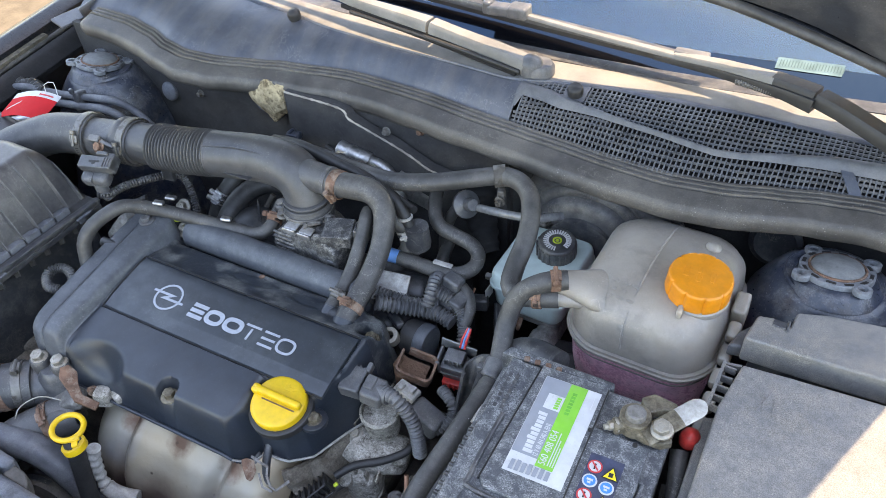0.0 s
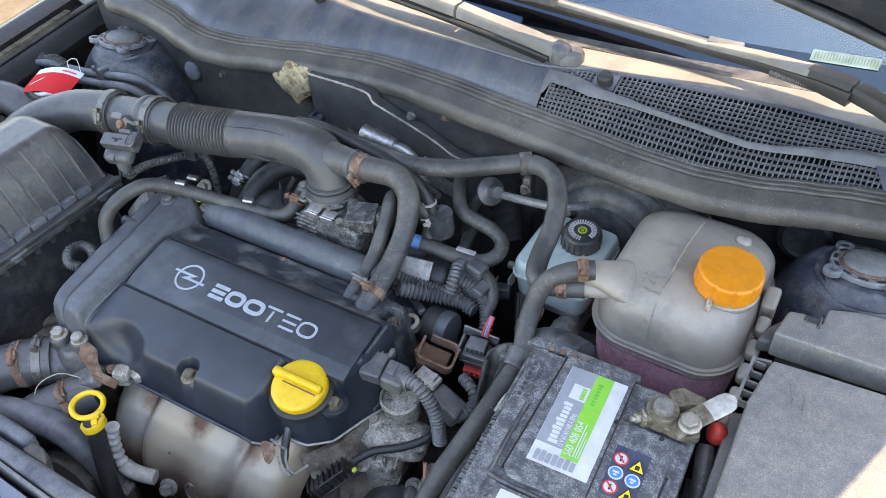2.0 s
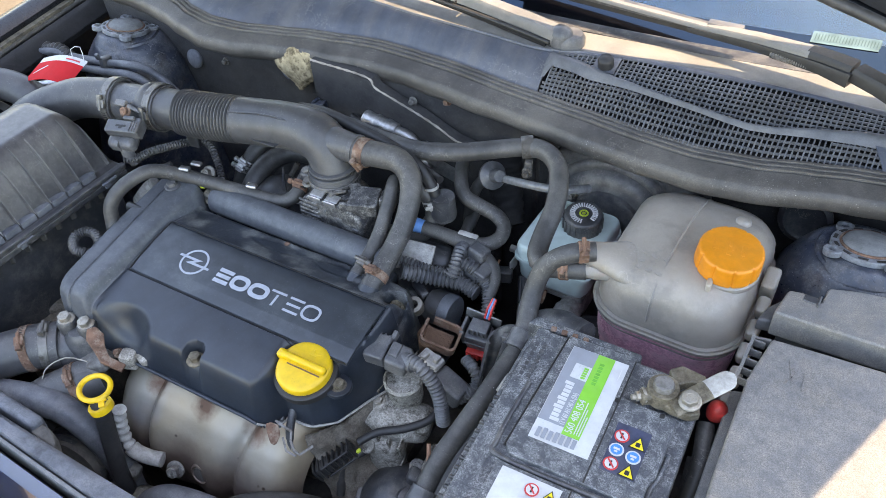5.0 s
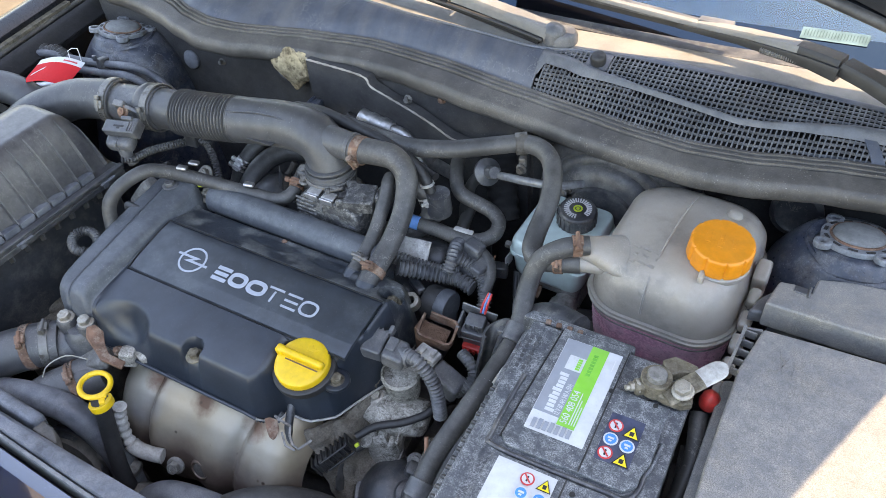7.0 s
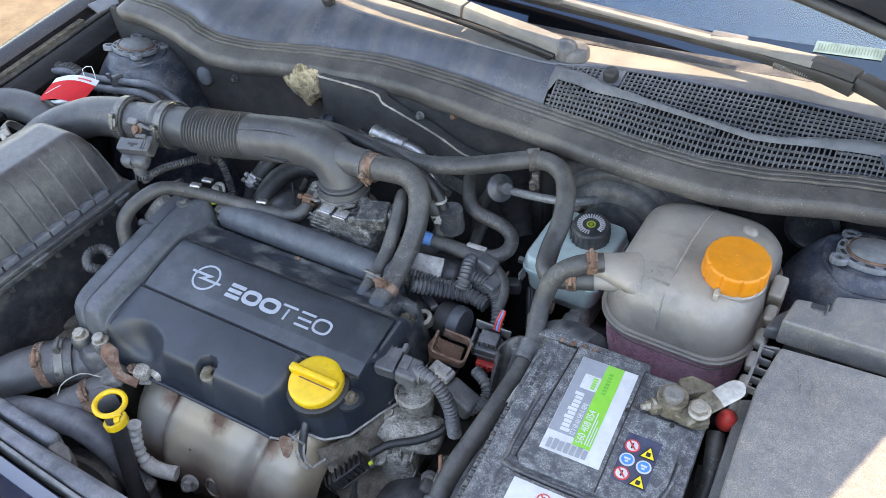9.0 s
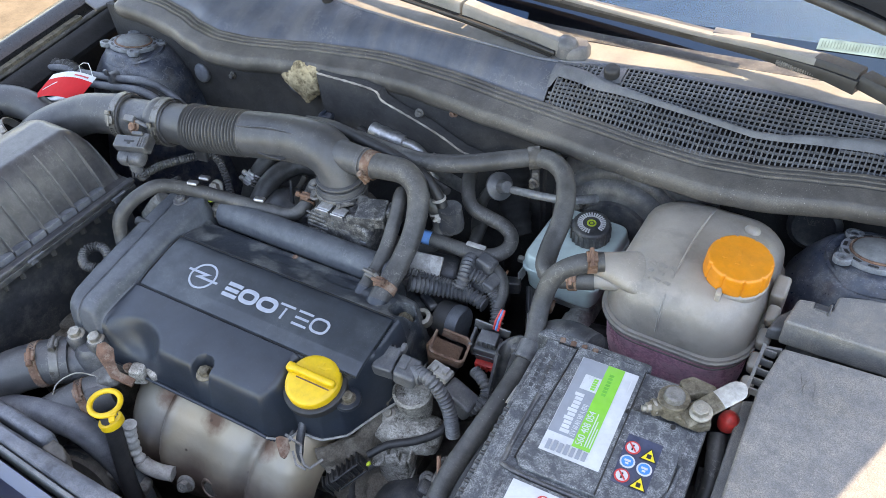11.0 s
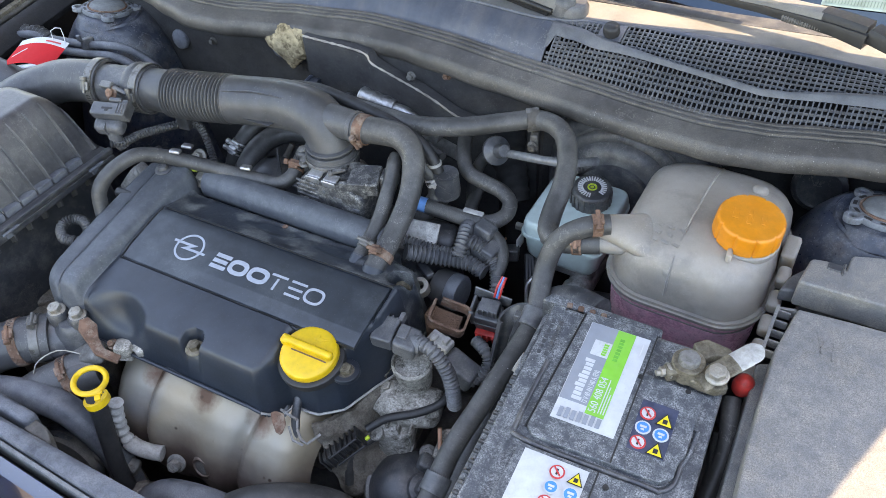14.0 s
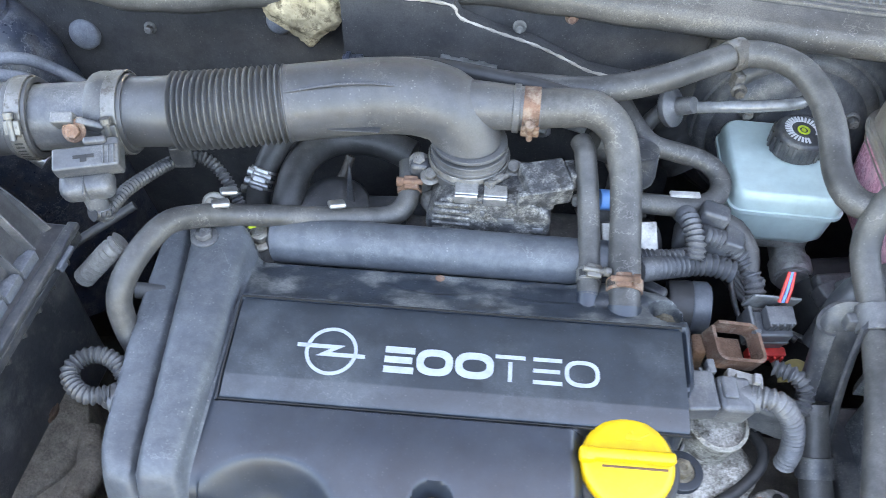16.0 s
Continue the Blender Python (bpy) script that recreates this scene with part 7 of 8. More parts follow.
part("barrel", lathe([(0, 0), (0.019, 0), (0.021, 0.004), (0.021, 0.02), (0.018, 0.024), (0.018, 0.14), (0, 0.14)], (-0.222, 0.692, 0.785), (0, 1, 0.05), 24), ALLOY, mc)
part("end_cap", lathe([(0, 0), (0.016, 0), (0.0165, 0.004), (0, 0.006)], (-0.2215, 0.693, 0.784), (0, -1, -0.05), 24), ALU, mc)
part("mount", rbox((0.06, 0.05, 0.03), pose(-0.238, 0.745, 0.795), 0.006), ALLOY, mc)
part("union", bolt(0.0075, 0.014, (-0.262, 0.718, 0.792), (-0.9, -0.3, 0.3)), RUST, mc)
hose("brake_pipe", [(-0.270, 0.713, 0.796), (-0.285, 0.690, 0.790), (-0.275, 0.67, 0.76), (-0.255, 0.655, 0.73)], 0.003, ALU, "thin bright brake pipe", category="metal pipe", sides=8)
hose("brake_pipe", [(-0.245, 0.70, 0.770), (-0.250, 0.675, 0.755), (-0.235, 0.65, 0.735), (-0.22, 0.64, 0.70)], 0.003, PALE, "thin pale brake pipe", category="metal pipe", sides=8)
for k in range(4):
    hose("harness_cable", [(-0.305 + 0.004 * k, 0.73, 0.80), (-0.290 + 0.006 * k, 0.70, 0.775), (-0.262 + 0.008 * k, 0.665, 0.765 - 0.006 * k), (-0.235 + 0.01 * k, 0.64, 0.75)], 0.0042, PLASTIC, "black harness cable below the fluid tank", category="cable", sides=8)
solo("fluid_plug", join(rbox((0.022, 0.016, 0.020), pose(-0.315, 0.700, 0.815, 0, 0, 20), 0.003), rbox((0.012, 0.010, 0.012), pose(-0.325, 0.692, 0.808, 0, 0, 20), 0.002)), PLASTIC, "black level sensor plug", "connector")
hose("sensor_wire", [(-0.321, 0.694, 0.822), (-0.324, 0.690, 0.838), (-0.322, 0.70, 0.85)], 0.0015, COPPER, "thin reddish sensor wire", category="wire", sides=6)

# ---- coolant expansion tank ----
tank = thing("coolant_tank", (-0.075, 0.72, 0.80), "clouded translucent coolant expansion tank with an amber cap", "coolant tank")
TC = (-0.083, 0.732)


def tank_warp(x, y, z):
    """The rear of the tank falls away and its far side is drawn in."""
    return (x - 0.005 * ss(-0.05, 0.0, x), y - 0.009 * ss(0.76, 0.84, y), z - 0.009 * ss(0.73, 0.83, y) * ss(0.94, 0.975, z))


def tank_ring(z, gx, gy, r, cx=TC[0], cy=TC[1]):
    return [tank_warp(x, y, z) for x, y in rounded(gx, gy, r, 8, cx, cy)]


part("upper_shell", loft([tank_ring(0.912, 0.172, 0.212, 0.050), tank_ring(0.930, 0.172, 0.212, 0.052), tank_ring(0.948, 0.168, 0.207, 0.052), tank_ring(0.962, 0.158, 0.196, 0.052), tank_ring(0.972, 0.140, 0.176, 0.050), tank_ring(0.978, 0.115, 0.15, 0.045), tank_ring(0.981, 0.08, 0.11, 0.035), tank_ring(0.982, 0.03, 0.05, 0.014)]), TANK, tank, "clouded grey upper half")
part("weld_rim", loft([tank_ring(0.904, 0.176, 0.216, 0.052), tank_ring(0.9045, 0.183, 0.223, 0.054), tank_ring(0.9085, 0.184, 0.224, 0.054), tank_ring(0.909, 0.179, 0.219, 0.052), tank_ring(0.9125, 0.179, 0.219, 0.052), tank_ring(0.913, 0.171, 0.211, 0.050)]), TANK, tank, "raised weld rim")
part("lower_shell", loft([tank_ring(0.80, 0.135, 0.170, 0.045), tank_ring(0.815, 0.160, 0.196, 0.050), tank_ring(0.85, 0.168, 0.206, 0.050), tank_ring(0.8965, 0.172, 0.211, 0.050), tank_ring(0.904, 0.172, 0.211, 0.050)]), TANK_LOW, tank, "pink coolant showing through the lower half")
part("seam", tube([tank_warp(TC[0] + dx, TC[1] + dy, z) for dx, dy, z in ((-0.010, 0.107, 0.925), (-0.010, 0.103, 0.950), (-0.010, 0.090, 0.970), (-0.010, 0.05, 0.9825), (-0.012, 0.0, 0.984), (-0.013, -0.05, 0.9822), (-0.014, -0.090, 0.9690), (-0.014, -0.1035, 0.950), (-0.014, -0.107, 0.925))], 0.0012, 8), TANK, tank, "moulded seam line")
lv = tank_ring(0.8935, 0.1735, 0.2125, 0.050)
part("level_line", tube([*lv, lv[0]], 0.0010, 6, straight=True), TANK, tank, "pale moulded level line")
for k in range(9):
    part("raised_mark", rbox((0.0090 if k % 3 else 0.0060, 0.0040, 0.0012), pose(-0.122 + 0.011 * (k % 3), 0.672 - 0.010 * (k // 3), 0.9795 - 0.0022 * (k // 3), 12, -6, -20), 0.0004, 1), TANK, tank)
part("neck_spout", loft([[(-0.098 - 0.087 * f, 0.688 - 0.037 * f + (0.046 * (1 - f) ** 1.4 + 0.014) * math.cos(a), 0.949 + 0.021 * f ** 0.9 + (0.0235 * (1 - f) + 0.0125 * f) * math.sin(a)) for a in (2 * math.pi * k / 28 for k in range(28))] for f in (0.0, 0.12, 0.25, 0.4, 0.55, 0.7, 0.85, 1.0)]), TANK, tank, "tapered hose spout")
part("neck_spout", tube([(-0.15, 0.655, 0.950), (-0.182, 0.641, 0.953)], 0.0105, 18), TANK, tank)
part("filler_neck", lathe([(0, 0), (0.036, 0), (0.036, 0.006), (0.031, 0.010), (0.029, 0.02), (0, 0.02)], (-0.0405, 0.697, 0.972), (0.05, -0.05, 1), 36), TANK, tank)
cc = Vector((-0.0400, 0.697, 0.980))
CCM = basis(cc, (0.06, -0.06, 1), (1, 0.1, 0))
capring = []
for z, k in ((0.0, 1.0), (0.002, 1.02), (0.0200, 1.0), (0.0228, 0.985), (0.0243, 0.95), (0.0246, 0.90), (0.0246, 0.02)):
    capring.append([CCM @ Vector((0.0345 * k * (1 - (0.050 if j % 10 == 0 else 0.0)) * math.cos(2 * math.pi * j / 100), 0.0345 * k * (1 - (0.050 if j % 10 == 0 else 0.0)) * math.sin(2 * math.pi * j / 100), z)) for j in range(100)])
ccap = part("cap", loft(capring), ORANGE, tank, "amber screw cap with raised markings")
for (px, py, w) in ((-0.016, 0.004, 0.010), (-0.016, -0.001, 0.012), (-0.002, 0.006, 0.008), (-0.002, -0.006, 0.010), (0.012, 0.004, 0.010), (0.012, -0.003, 0.008), (0.0, 0.0, 0.006)):
    part("raised_mark", rbox((w * 0.5, w * 0.9, 0.0008), CCM @ pose(px, py, 0.0243), 0.0003, 1), ORANGE, ccap)
part("nub", lathe([(0, 0), (0.010, 0), (0.009, 0.010), (0.006, 0.013), (0, 0.013)], (-0.044, 0.775, 0.968), (0, 0, 1), 20), TANK, tank)
part("tab", rbox((0.006, 0.016, 0.014), pose(-0.047, 0.660, 0.970, 0, 0, 5), 0.002), TANK, tank)
part("side_lug", join(*[rbox((0.014, 0.022, 0.022), pose(0.008, 0.700 - 0.024 * k, 0.925 - 0.014 * k, 20, 0, 0), 0.005) for k in range(5)]), TANK, tank, "stepped mounting lugs")
part("side_lug", rbox((0.016, 0.030, 0.045), pose(0.006, 0.735, 0.915, 15), 0.004), TANK, tank)

# ---- battery ----
BM = pose(-0.090, 0.424, 0.0, 0, 0, 3.5)
bat = thing("car_battery", BM.translation + Vector((0, 0, 0.77)), "dusty dark grey car battery with printed labels", "battery")
part("case", prism(rounded(0.170, 0.236, 0.006, 3), 0.772, 0.935, 0.002, 1, BM), BATTERY, bat)
part("lid", prism(rounded(0.178, 0.244, 0.007, 3), 0.932, 0.9525, 0.0035, 2, BM), BATTERY, bat, "dusty stepped lid")
part("ridge", prism([(-0.089, 0.121), (-0.076, 0.121), (-0.070, 0.03), (-0.072, -0.121), (-0.089, -0.121)], 0.950, 0.9545, 0.0015, 1, BM), BATTERY, bat)
PLATE = [(-0.0535, 0.1205), (0.0185, 0.1205), (0.0185, 0.070), (0.074, 0.068), (0.074, 0.000), (0.070, -0.010), (0.070, -0.024), (0.060, -0.034), (-0.053, -0.034), (-0.0605, -0.026)]
part("cover_plate", prism(PLATE, 0.950, 0.9585, 0.0016, 2, BM), BATTERY, bat, "raised vent cover plate")
part("groove", tube([BM @ Vector(p) for p in ((-0.0695, 0.05, 0.9532), (-0.0705, 0.03, 0.9532), (-0.0705, -0.024, 0.9532), (-0.060, -0.0385, 0.9532), (0.050, -0.0385, 0.9532), (0.062, -0.0385, 0.9532), (0.071, -0.028, 0.9532), (0.0725, -0.002, 0.9532))], 0.0026, 10, 0.004), PLASTIC, bat, "dark moulded trim round the plate")
part("front_plate", prism([(-0.060, -0.044), (0.062, -0.044), (0.066, -0.118), (-0.064, -0.118)], 0.950, 0.9575, 0.0016, 2, BM), BATTERY, bat)
for sx in (0.0180, ):
    part("joint", rbox((0.0016, 0.150, 0.0015), BM @ pose(sx, 0.042, 0.9575, 0, 0, 0), 0.0004, 1), PRINT_BLACK, bat, "dark joint line")
part("joint", rbox((0.0016, 0.075, 0.0015), BM @ pose(0.012, -0.081, 0.9570), 0.0004, 1), PRINT_BLACK, bat, "dark joint line")
part("joint", rbox((0.0022, 0.147, 0.0016), BM @ pose(-0.0585, 0.047, 0.9533, 0, 0, -2.75), 0.0004, 1), PRINT_BLACK, bat, "dark joint line")
for k in range(22):
    part("knurl", rbox((0.0075, 0.0030, 0.0022), BM @ pose(-0.0885, 0.02 - 0.0055 * k, 0.945, 0, 25, 0), 0.0007, 1), BATTERY, bat)
for k in range(2):
    for j in range(7):
        part("cast_mark", rbox((0.0052, 0.0040, 0.0008), BM @ pose(-0.0815 + 0.0075 * k, 0.098 - 0.0068 * j, 0.9540, 0, 0, 90), 0.0003, 1), PLASTIC, bat)
# main label: its left edge runs along the plate
LB = BM @ pose(0, 0, 0.9588)


def lab(poly, mat_, lift=0.0, name="label_field", label=""):
    return part(name, prism(poly, lift, lift + 0.0004, 0.0, m=LB), mat_, bat, label)


def rect(x0, y0, x1, y1):
    return [(x0, y0), (x1, y0), (x1, y1), (x0, y1)]


lab(rect(-0.0450, -0.0100, 0.0135, 0.1085), LABEL_WHITE, 0.0, "label", "white, grey and green printed battery label")
lab(rect(-0.0445, 0.0125, -0.0180, 0.1080), LABEL_GREY, 0.0004)
lab(rect(-0.0180, 0.0050, -0.0005, 0.1080), LABEL_GREEN, 0.0005)
for j in range(10):
    lab(rect(-0.0345 - 0.0018 * (j in (3, 5, 9)), 0.0155 + 0.0050 * j, -0.0272 + 0.0018 * (j == 0), 0.0193 + 0.0050 * j), LABEL_WHITE, 0.0008, "print_bar")
lab(rect(-0.0350, 0.0700, -0.0182, 0.0885), LABEL_WHITE, 0.0008)
for j in range(5):
    lab(rect(-0.0250, 0.0720 + 0.0030 * j, -0.0205, 0.0741 + 0.0030 * j), LABEL_GREEN, 0.0012, "print_bar")
for j in range(7):
    lab(rect(-0.0400 + 0.0058 * j, -0.0075 + 0.0002 * j, -0.0360 + 0.0058 * j, 0.0035 + 0.001 * (j % 2)), LABEL_GREY, 0.0008, "print_bar")
part("print", words("12 V 60 AH 540 A (EN)", 0.0052, LB @ pose(-0.0195, 0.0140, 0.0010, 0, 0, 90) @ Matrix.Diagonal((0.56, 1, 1, 1)), 0.0003), LABEL_WHITE, bat, "white printed ratings")
part("print", words("560 408 054", 0.0072, LB @ pose(-0.0095, 0.0080, 0.0012, 0, 0, 90) @ Matrix.Diagonal((0.80, 1, 1, 1)), 0.0003), LABEL_WHITE, bat, "white printed type number")
for j in range(3):
    lab(rect(-0.0075 + 0.0024 * j, 0.0090, -0.0066 + 0.0024 * j, 0.0480 - 0.008 * j), LABEL_WHITE, 0.0009, "print_bar")
PRINT_GREEN = material("print_dull_green", (0.10, 0.38, 0.05), 0.5, bump=0.0)
for j in range(7):
    lab(rect(-0.0130, 0.0700 + 0.0042 * j, -0.0085, 0.0728 + 0.0042 * j), PRINT_GREEN, 0.0009, "print_bar")
lab(rect(0.0085, 0.0850, 0.0093, 0.1000), PRINT_GREY, 0.0008, "print_bar")


def warning_sign(cx, cy, kind, s=0.0072):
    """A small round or three-cornered sign."""
    if kind == "tri":
        lab([(cx - s, cy - s * 0.8), (cx + s, cy - s * 0.8), (cx, cy + s)], PRINT_BLACK, 0.0009, "sign")
        lab([(cx - s * 0.78, cy - s * 0.68), (cx + s * 0.78, cy - s * 0.68), (cx, cy + s * 0.74)], PRINT_YELLOW, 0.0013, "sign")
        lab(rect(cx - s * 0.25, cy - s * 0.5, cx + s * 0.25, cy + s * 0.05), PRINT_BLACK, 0.0017, "sign")
        return
    circ = [(cx + s * math.cos(2 * math.pi * k / 20), cy + s * math.sin(2 * math.pi * k / 20)) for k in range(20)]
    lab(circ, PRINT_RED if kind == "red" else LABEL_WHITE, 0.0009, "sign")
    inner = [(cx + s * 0.78 * math.cos(2 * math.pi * k / 20), cy + s * 0.78 * math.sin(2 * math.pi * k / 20)) for k in range(20)]
    lab(inner, LABEL_WHITE if kind == "red" else PRINT_BLUE, 0.0013, "sign")
    if kind == "red":
        lab([(cx - s * 0.6, cy + s * 0.45), (cx - s * 0.45, cy + s * 0.6), (cx + s * 0.6, cy - s * 0.45), (cx + s * 0.45, cy - s * 0.6)], PRINT_RED, 0.0021, "sign")
        lab(rect(cx - s * 0.12, cy - s * 0.45, cx + s * 0.12, cy + s * 0.40), PRINT_BLACK, 0.0017, "sign")
    else:
        lab(rect(cx - s * 0.42, cy - s * 0.05, cx + s * 0.42, cy + s * 0.25), LABEL_WHITE, 0.0017, "sign")
        lab(rect(cx - s * 0.22, cy - s * 0.45, cx + s * 0.22, cy - s * 0.20), LABEL_WHITE, 0.0017, "sign")


lab(rect(0.0255, -0.0130, 0.0580, 0.0410), LABEL_NAVY, 0.0, "warning_label", "navy label with six warning signs")
for j, (a, b) in enumerate((("red", "tri"), ("blue", "blue"), ("red", "tri"))):
    warning_sign(0.0335, 0.0270 - 0.0158 * j, a, 0.0070)
    warning_sign(0.0496, 0.0255 - 0.0158 * j, b, 0.0080 if b == "tri" else 0.0070)
lab(rect(-0.0530, -0.1120, 0.0050, -0.0480), LABEL_WHITE, -0.0012, "warning_label", "white label with warning signs")
for j, (a, b) in enumerate((("red", "tri"), ("blue", "blue"), ("red", "tri"))):
    warning_sign(-0.0195, -0.0600 - 0.0150 * j, a, 0.0066)
    warning_sign(-0.0025, -0.0600 - 0.0150 * j, b, 0.0070)
for p in ((0.0165, 0.0640), (0.0600, 0.0650), (0.0215, -0.0560)):
    part("vent_slot", lathe([(0, 0), (0.0028, 0), (0.0024, 0.0012), (0, 0.0012)], BM @ Vector((*p, 0.9580)), (0, 0, 1), 14), PRINT_BLACK, bat, "dark vent hole")
part("foot_clip", tube([BM @ Vector(p) for p in ((0.074, 0.03, 0.953), (0.078, 0.028, 0.956), (0.076, 0.000, 0.956), (0.072, -0.012, 0.953))], 0.0018, 8), BATTERY, bat, "moulded clip loop")

# terminal clamp
term = thing("battery_clamp", (-0.038, 0.509, 0.94), "corroded grey battery clamp with its bolts", "battery terminal")
part("post", lathe([(0, 0), (0.0105, 0), (0.0100, 0.024), (0.0085, 0.0265), (0, 0.0268)], (-0.0425, 0.513, 0.955), (0, 0, 1), 28), ALLOY_DARK, term, "lead post")
part("collar", join(ring(0.0098, 0.0150, 0.018, (-0.0425, 0.513, 0.9575), (0, 0, 1), 32), rbox((0.020, 0.013, 0.014), pose(-0.0515, 0.5040, 0.9585, 0, 0, 40), 0.003)), CLAMP_GREY, term)
part("pinch_bolt", join(bolt(0.0052, 0.009, (-0.0560, 0.5015, 0.966), (-0.7, -0.6, 0.1)), lathe([(0, 0), (0.0030, 0), (0.0030, 0.006), (0, 0.006)], (-0.0610, 0.4965, 0.9665), (-0.7, -0.6, 0.1), 10)), STEEL, term, "small stained pinch bolt")
part("bridge", prism([(-0.046, 0.540), (-0.036, 0.551), (-0.012, 0.549), (-0.008, 0.540), (-0.024, 0.534), (-0.034, 0.524)], 0.958, 0.970, 0.0025, 2), CLAMP_GREY, term)
part("bridge", prism([(-0.044, 0.501), (-0.028, 0.498), (-0.012, 0.499), (-0.003, 0.506), (-0.008, 0.518), (-0.030, 0.522)], 0.956, 0.967, 0.0025, 2), CLAMP_GREY, term)


def lever_ring(f):
    """A section of the flat lever, f from its root to its rounded tip."""
    w = 0.0105 * (math.sqrt(max(0.02, 1 - ((f - 0.86) / 0.15) ** 2)) if f > 0.86 else 1.0)
    c = Vector((-0.0285 + 0.0400 * f, 0.4985 + 0.0510 * f, 0.968 + 0.016 * f))
    s = Vector((0.79, -0.62, 0.0))
    return [tuple(c + s * w * math.cos(a) + Vector((0, 0, 0.0028 * math.sin(a)))) for a in (2 * math.pi * k / 18 for k in range(18))]


part("lever", loft([lever_ring(f) for f in (0.0, 0.12, 0.3, 0.5, 0.58)]), CLAMP_GREY, term, "stained root of the lever")
part("lever_tip", loft([lever_ring(f) for f in (0.58, 0.7, 0.86, 0.92, 0.96, 0.99, 1.0)]), PALE, term, "pale grey rounded lever tip")
part("nut", bolt(0.0085, 0.010, (-0.0155, 0.509, 0.9745), (-0.1, -0.15, 1), 1.25), STEEL, term, "big stained hexagon nut")
rk = thing("red_terminal_cap", (0.000, 0.529, 0.92), "red plastic terminal cap beside the battery", "terminal cap")
part("cap", lathe([(0, 0), (0.009, 0), (0.010, 0.008), (0.009, 0.016), (0.005, 0.021), (0, 0.022)], (0.0065, 0.540, 0.930), (0.1, -0.2, 1), 24), RED, rk)
part("lead", tube([(0.002, 0.529, 0.925), (0.012, 0.484, 0.905), (0.010, 0.434, 0.88), (0.004, 0.384, 0.85)], 0.009, 12), RUBBER, rk, "black lead")
part("loom", tube([(0.008, 0.504, 0.900), (0.014, 0.454, 0.87), (0.010, 0.384, 0.84)], 0.012, 12), RUBBER, rk)

# battery tray with its jacket
tray = thing("battery_tray", (-0.09, 0.42, 0.74), "dusty black plastic battery tray with a padded side", "battery tray")
part("side_wall", prism([(-0.099, 0.118), (-0.090, 0.126), (-0.090, -0.16), (-0.101, -0.16)], 0.74, 0.937, 0.004, 2, BM), BATTERY, tray)
part("base", rbox((0.23, 0.32, 0.03), BM @ pose(-0.005, -0.02, 0.735), 0.006), PLASTIC, tray)
part("rear_wall", prism([(-0.105, 0.127), (0.02, 0.127), (0.02, 0.137), (-0.098, 0.140)], 0.80, 0.948, 0.003, 2, BM), BATTERY, tray)
part("rusty_clip", join(*[rbox((0.006, 0.007, 0.003), BM @ pose(-0.075 + 0.012 * k, 0.128, 0.948, 0, 0, 10), 0.001, 1) for k in range(4)]), RUST, tray, "rusty spring clip")
part("pale_tab", lathe([(0, 0), (0.011, 0), (0.011, 0.004), (0, 0.004)], BM @ Vector((-0.101, 0.060, 0.920)), (-1, 0, 0.4), 24), PALE, tray, "cream plastic tab")
for k in range(16):
    part("rib", rbox((0.010, 0.0045, 0.035), BM @ pose(-0.101, 0.03 - 0.011 * k, 0.905, 0, 12, 0), 0.0015, 1), PLASTIC, tray)

# ---- fuse box ----
fuse = thing("fuse_box", (0.12, 0.50, 0.74), "large dusty grey plastic fuse box with a split lid", "fuse box")
part("main_lid", prism([(0.030, 0.621), (0.075, 0.626), (0.235, 0.640), (0.255, 0.25), (0.042, 0.25), (0.026, 0.45), (0.022, 0.560)], 0.945, 0.975, 0.0028, 2), FUSE, fuse, "dusty grey lid")
part("rear_lid", prism([(0.022, 0.652), (0.027, 0.690), (0.044, 0.694), (0.048, 0.685), (0.060, 0.688), (0.062, 0.712), (0.090, 0.722), (0.200, 0.742), (0.235, 0.740), (0.235, 0.664), (0.10, 0.655)], 0.945, 0.980, 0.0030, 2), FUSE, fuse, "dusty grey rear lid")
part("base", rbox((0.215, 0.49, 0.15), pose(0.138, 0.490, 0.745), 0.008), PLASTIC, fuse)
part("lid_rim", prism([(0.036, 0.614), (0.230, 0.632), (0.248, 0.258), (0.048, 0.258), (0.032, 0.45), (0.028, 0.556)], 0.890, 0.946, 0.002, 1), PLASTIC, fuse)
part("lid_rim", prism([(0.030, 0.660), (0.066, 0.700), (0.225, 0.730), (0.228, 0.672)], 0.890, 0.946, 0.002, 1), PLASTIC, fuse)
part("side_skirt", prism([(0.012, 0.565), (0.024, 0.570), (0.034, 0.40), (0.044, 0.25), (0.030, 0.25), (0.020, 0.40)], 0.86, 0.945, 0.003, 2), FUSE, fuse)
for k in range(5):
    part("hinge_tooth", rbox((0.013, 0.0026, 0.010), pose(0.0195, 0.620 - 0.0125 * k, 0.956 - 0.0012 * k), 0.0008, 1), FUSE, fuse)
part("hinge_bar", strip([(0.0130, 0.624, 0.964), (0.0125, 0.566, 0.958)], 0.0030, 0.010), FUSE, fuse, "pale ladder-shaped hinge rail")
part("hinge_bar", strip([(0.0130, 0.6235, 0.960), (0.030, 0.6255, 0.962)], 0.0030, 0.010), FUSE, fuse)
for a in ((0.050, 0.690), (0.175, 0.70)):
    part("latch", join(rbox((0.014, 0.010, 0.004), pose(a[0], a[1] - 0.004, 0.9775), 0.001, 1), rbox((0.003, 0.016, 0.005), pose(a[0] + 0.008, a[1] - 0.004, 0.9775), 0.001, 1)), PLASTIC, fuse)
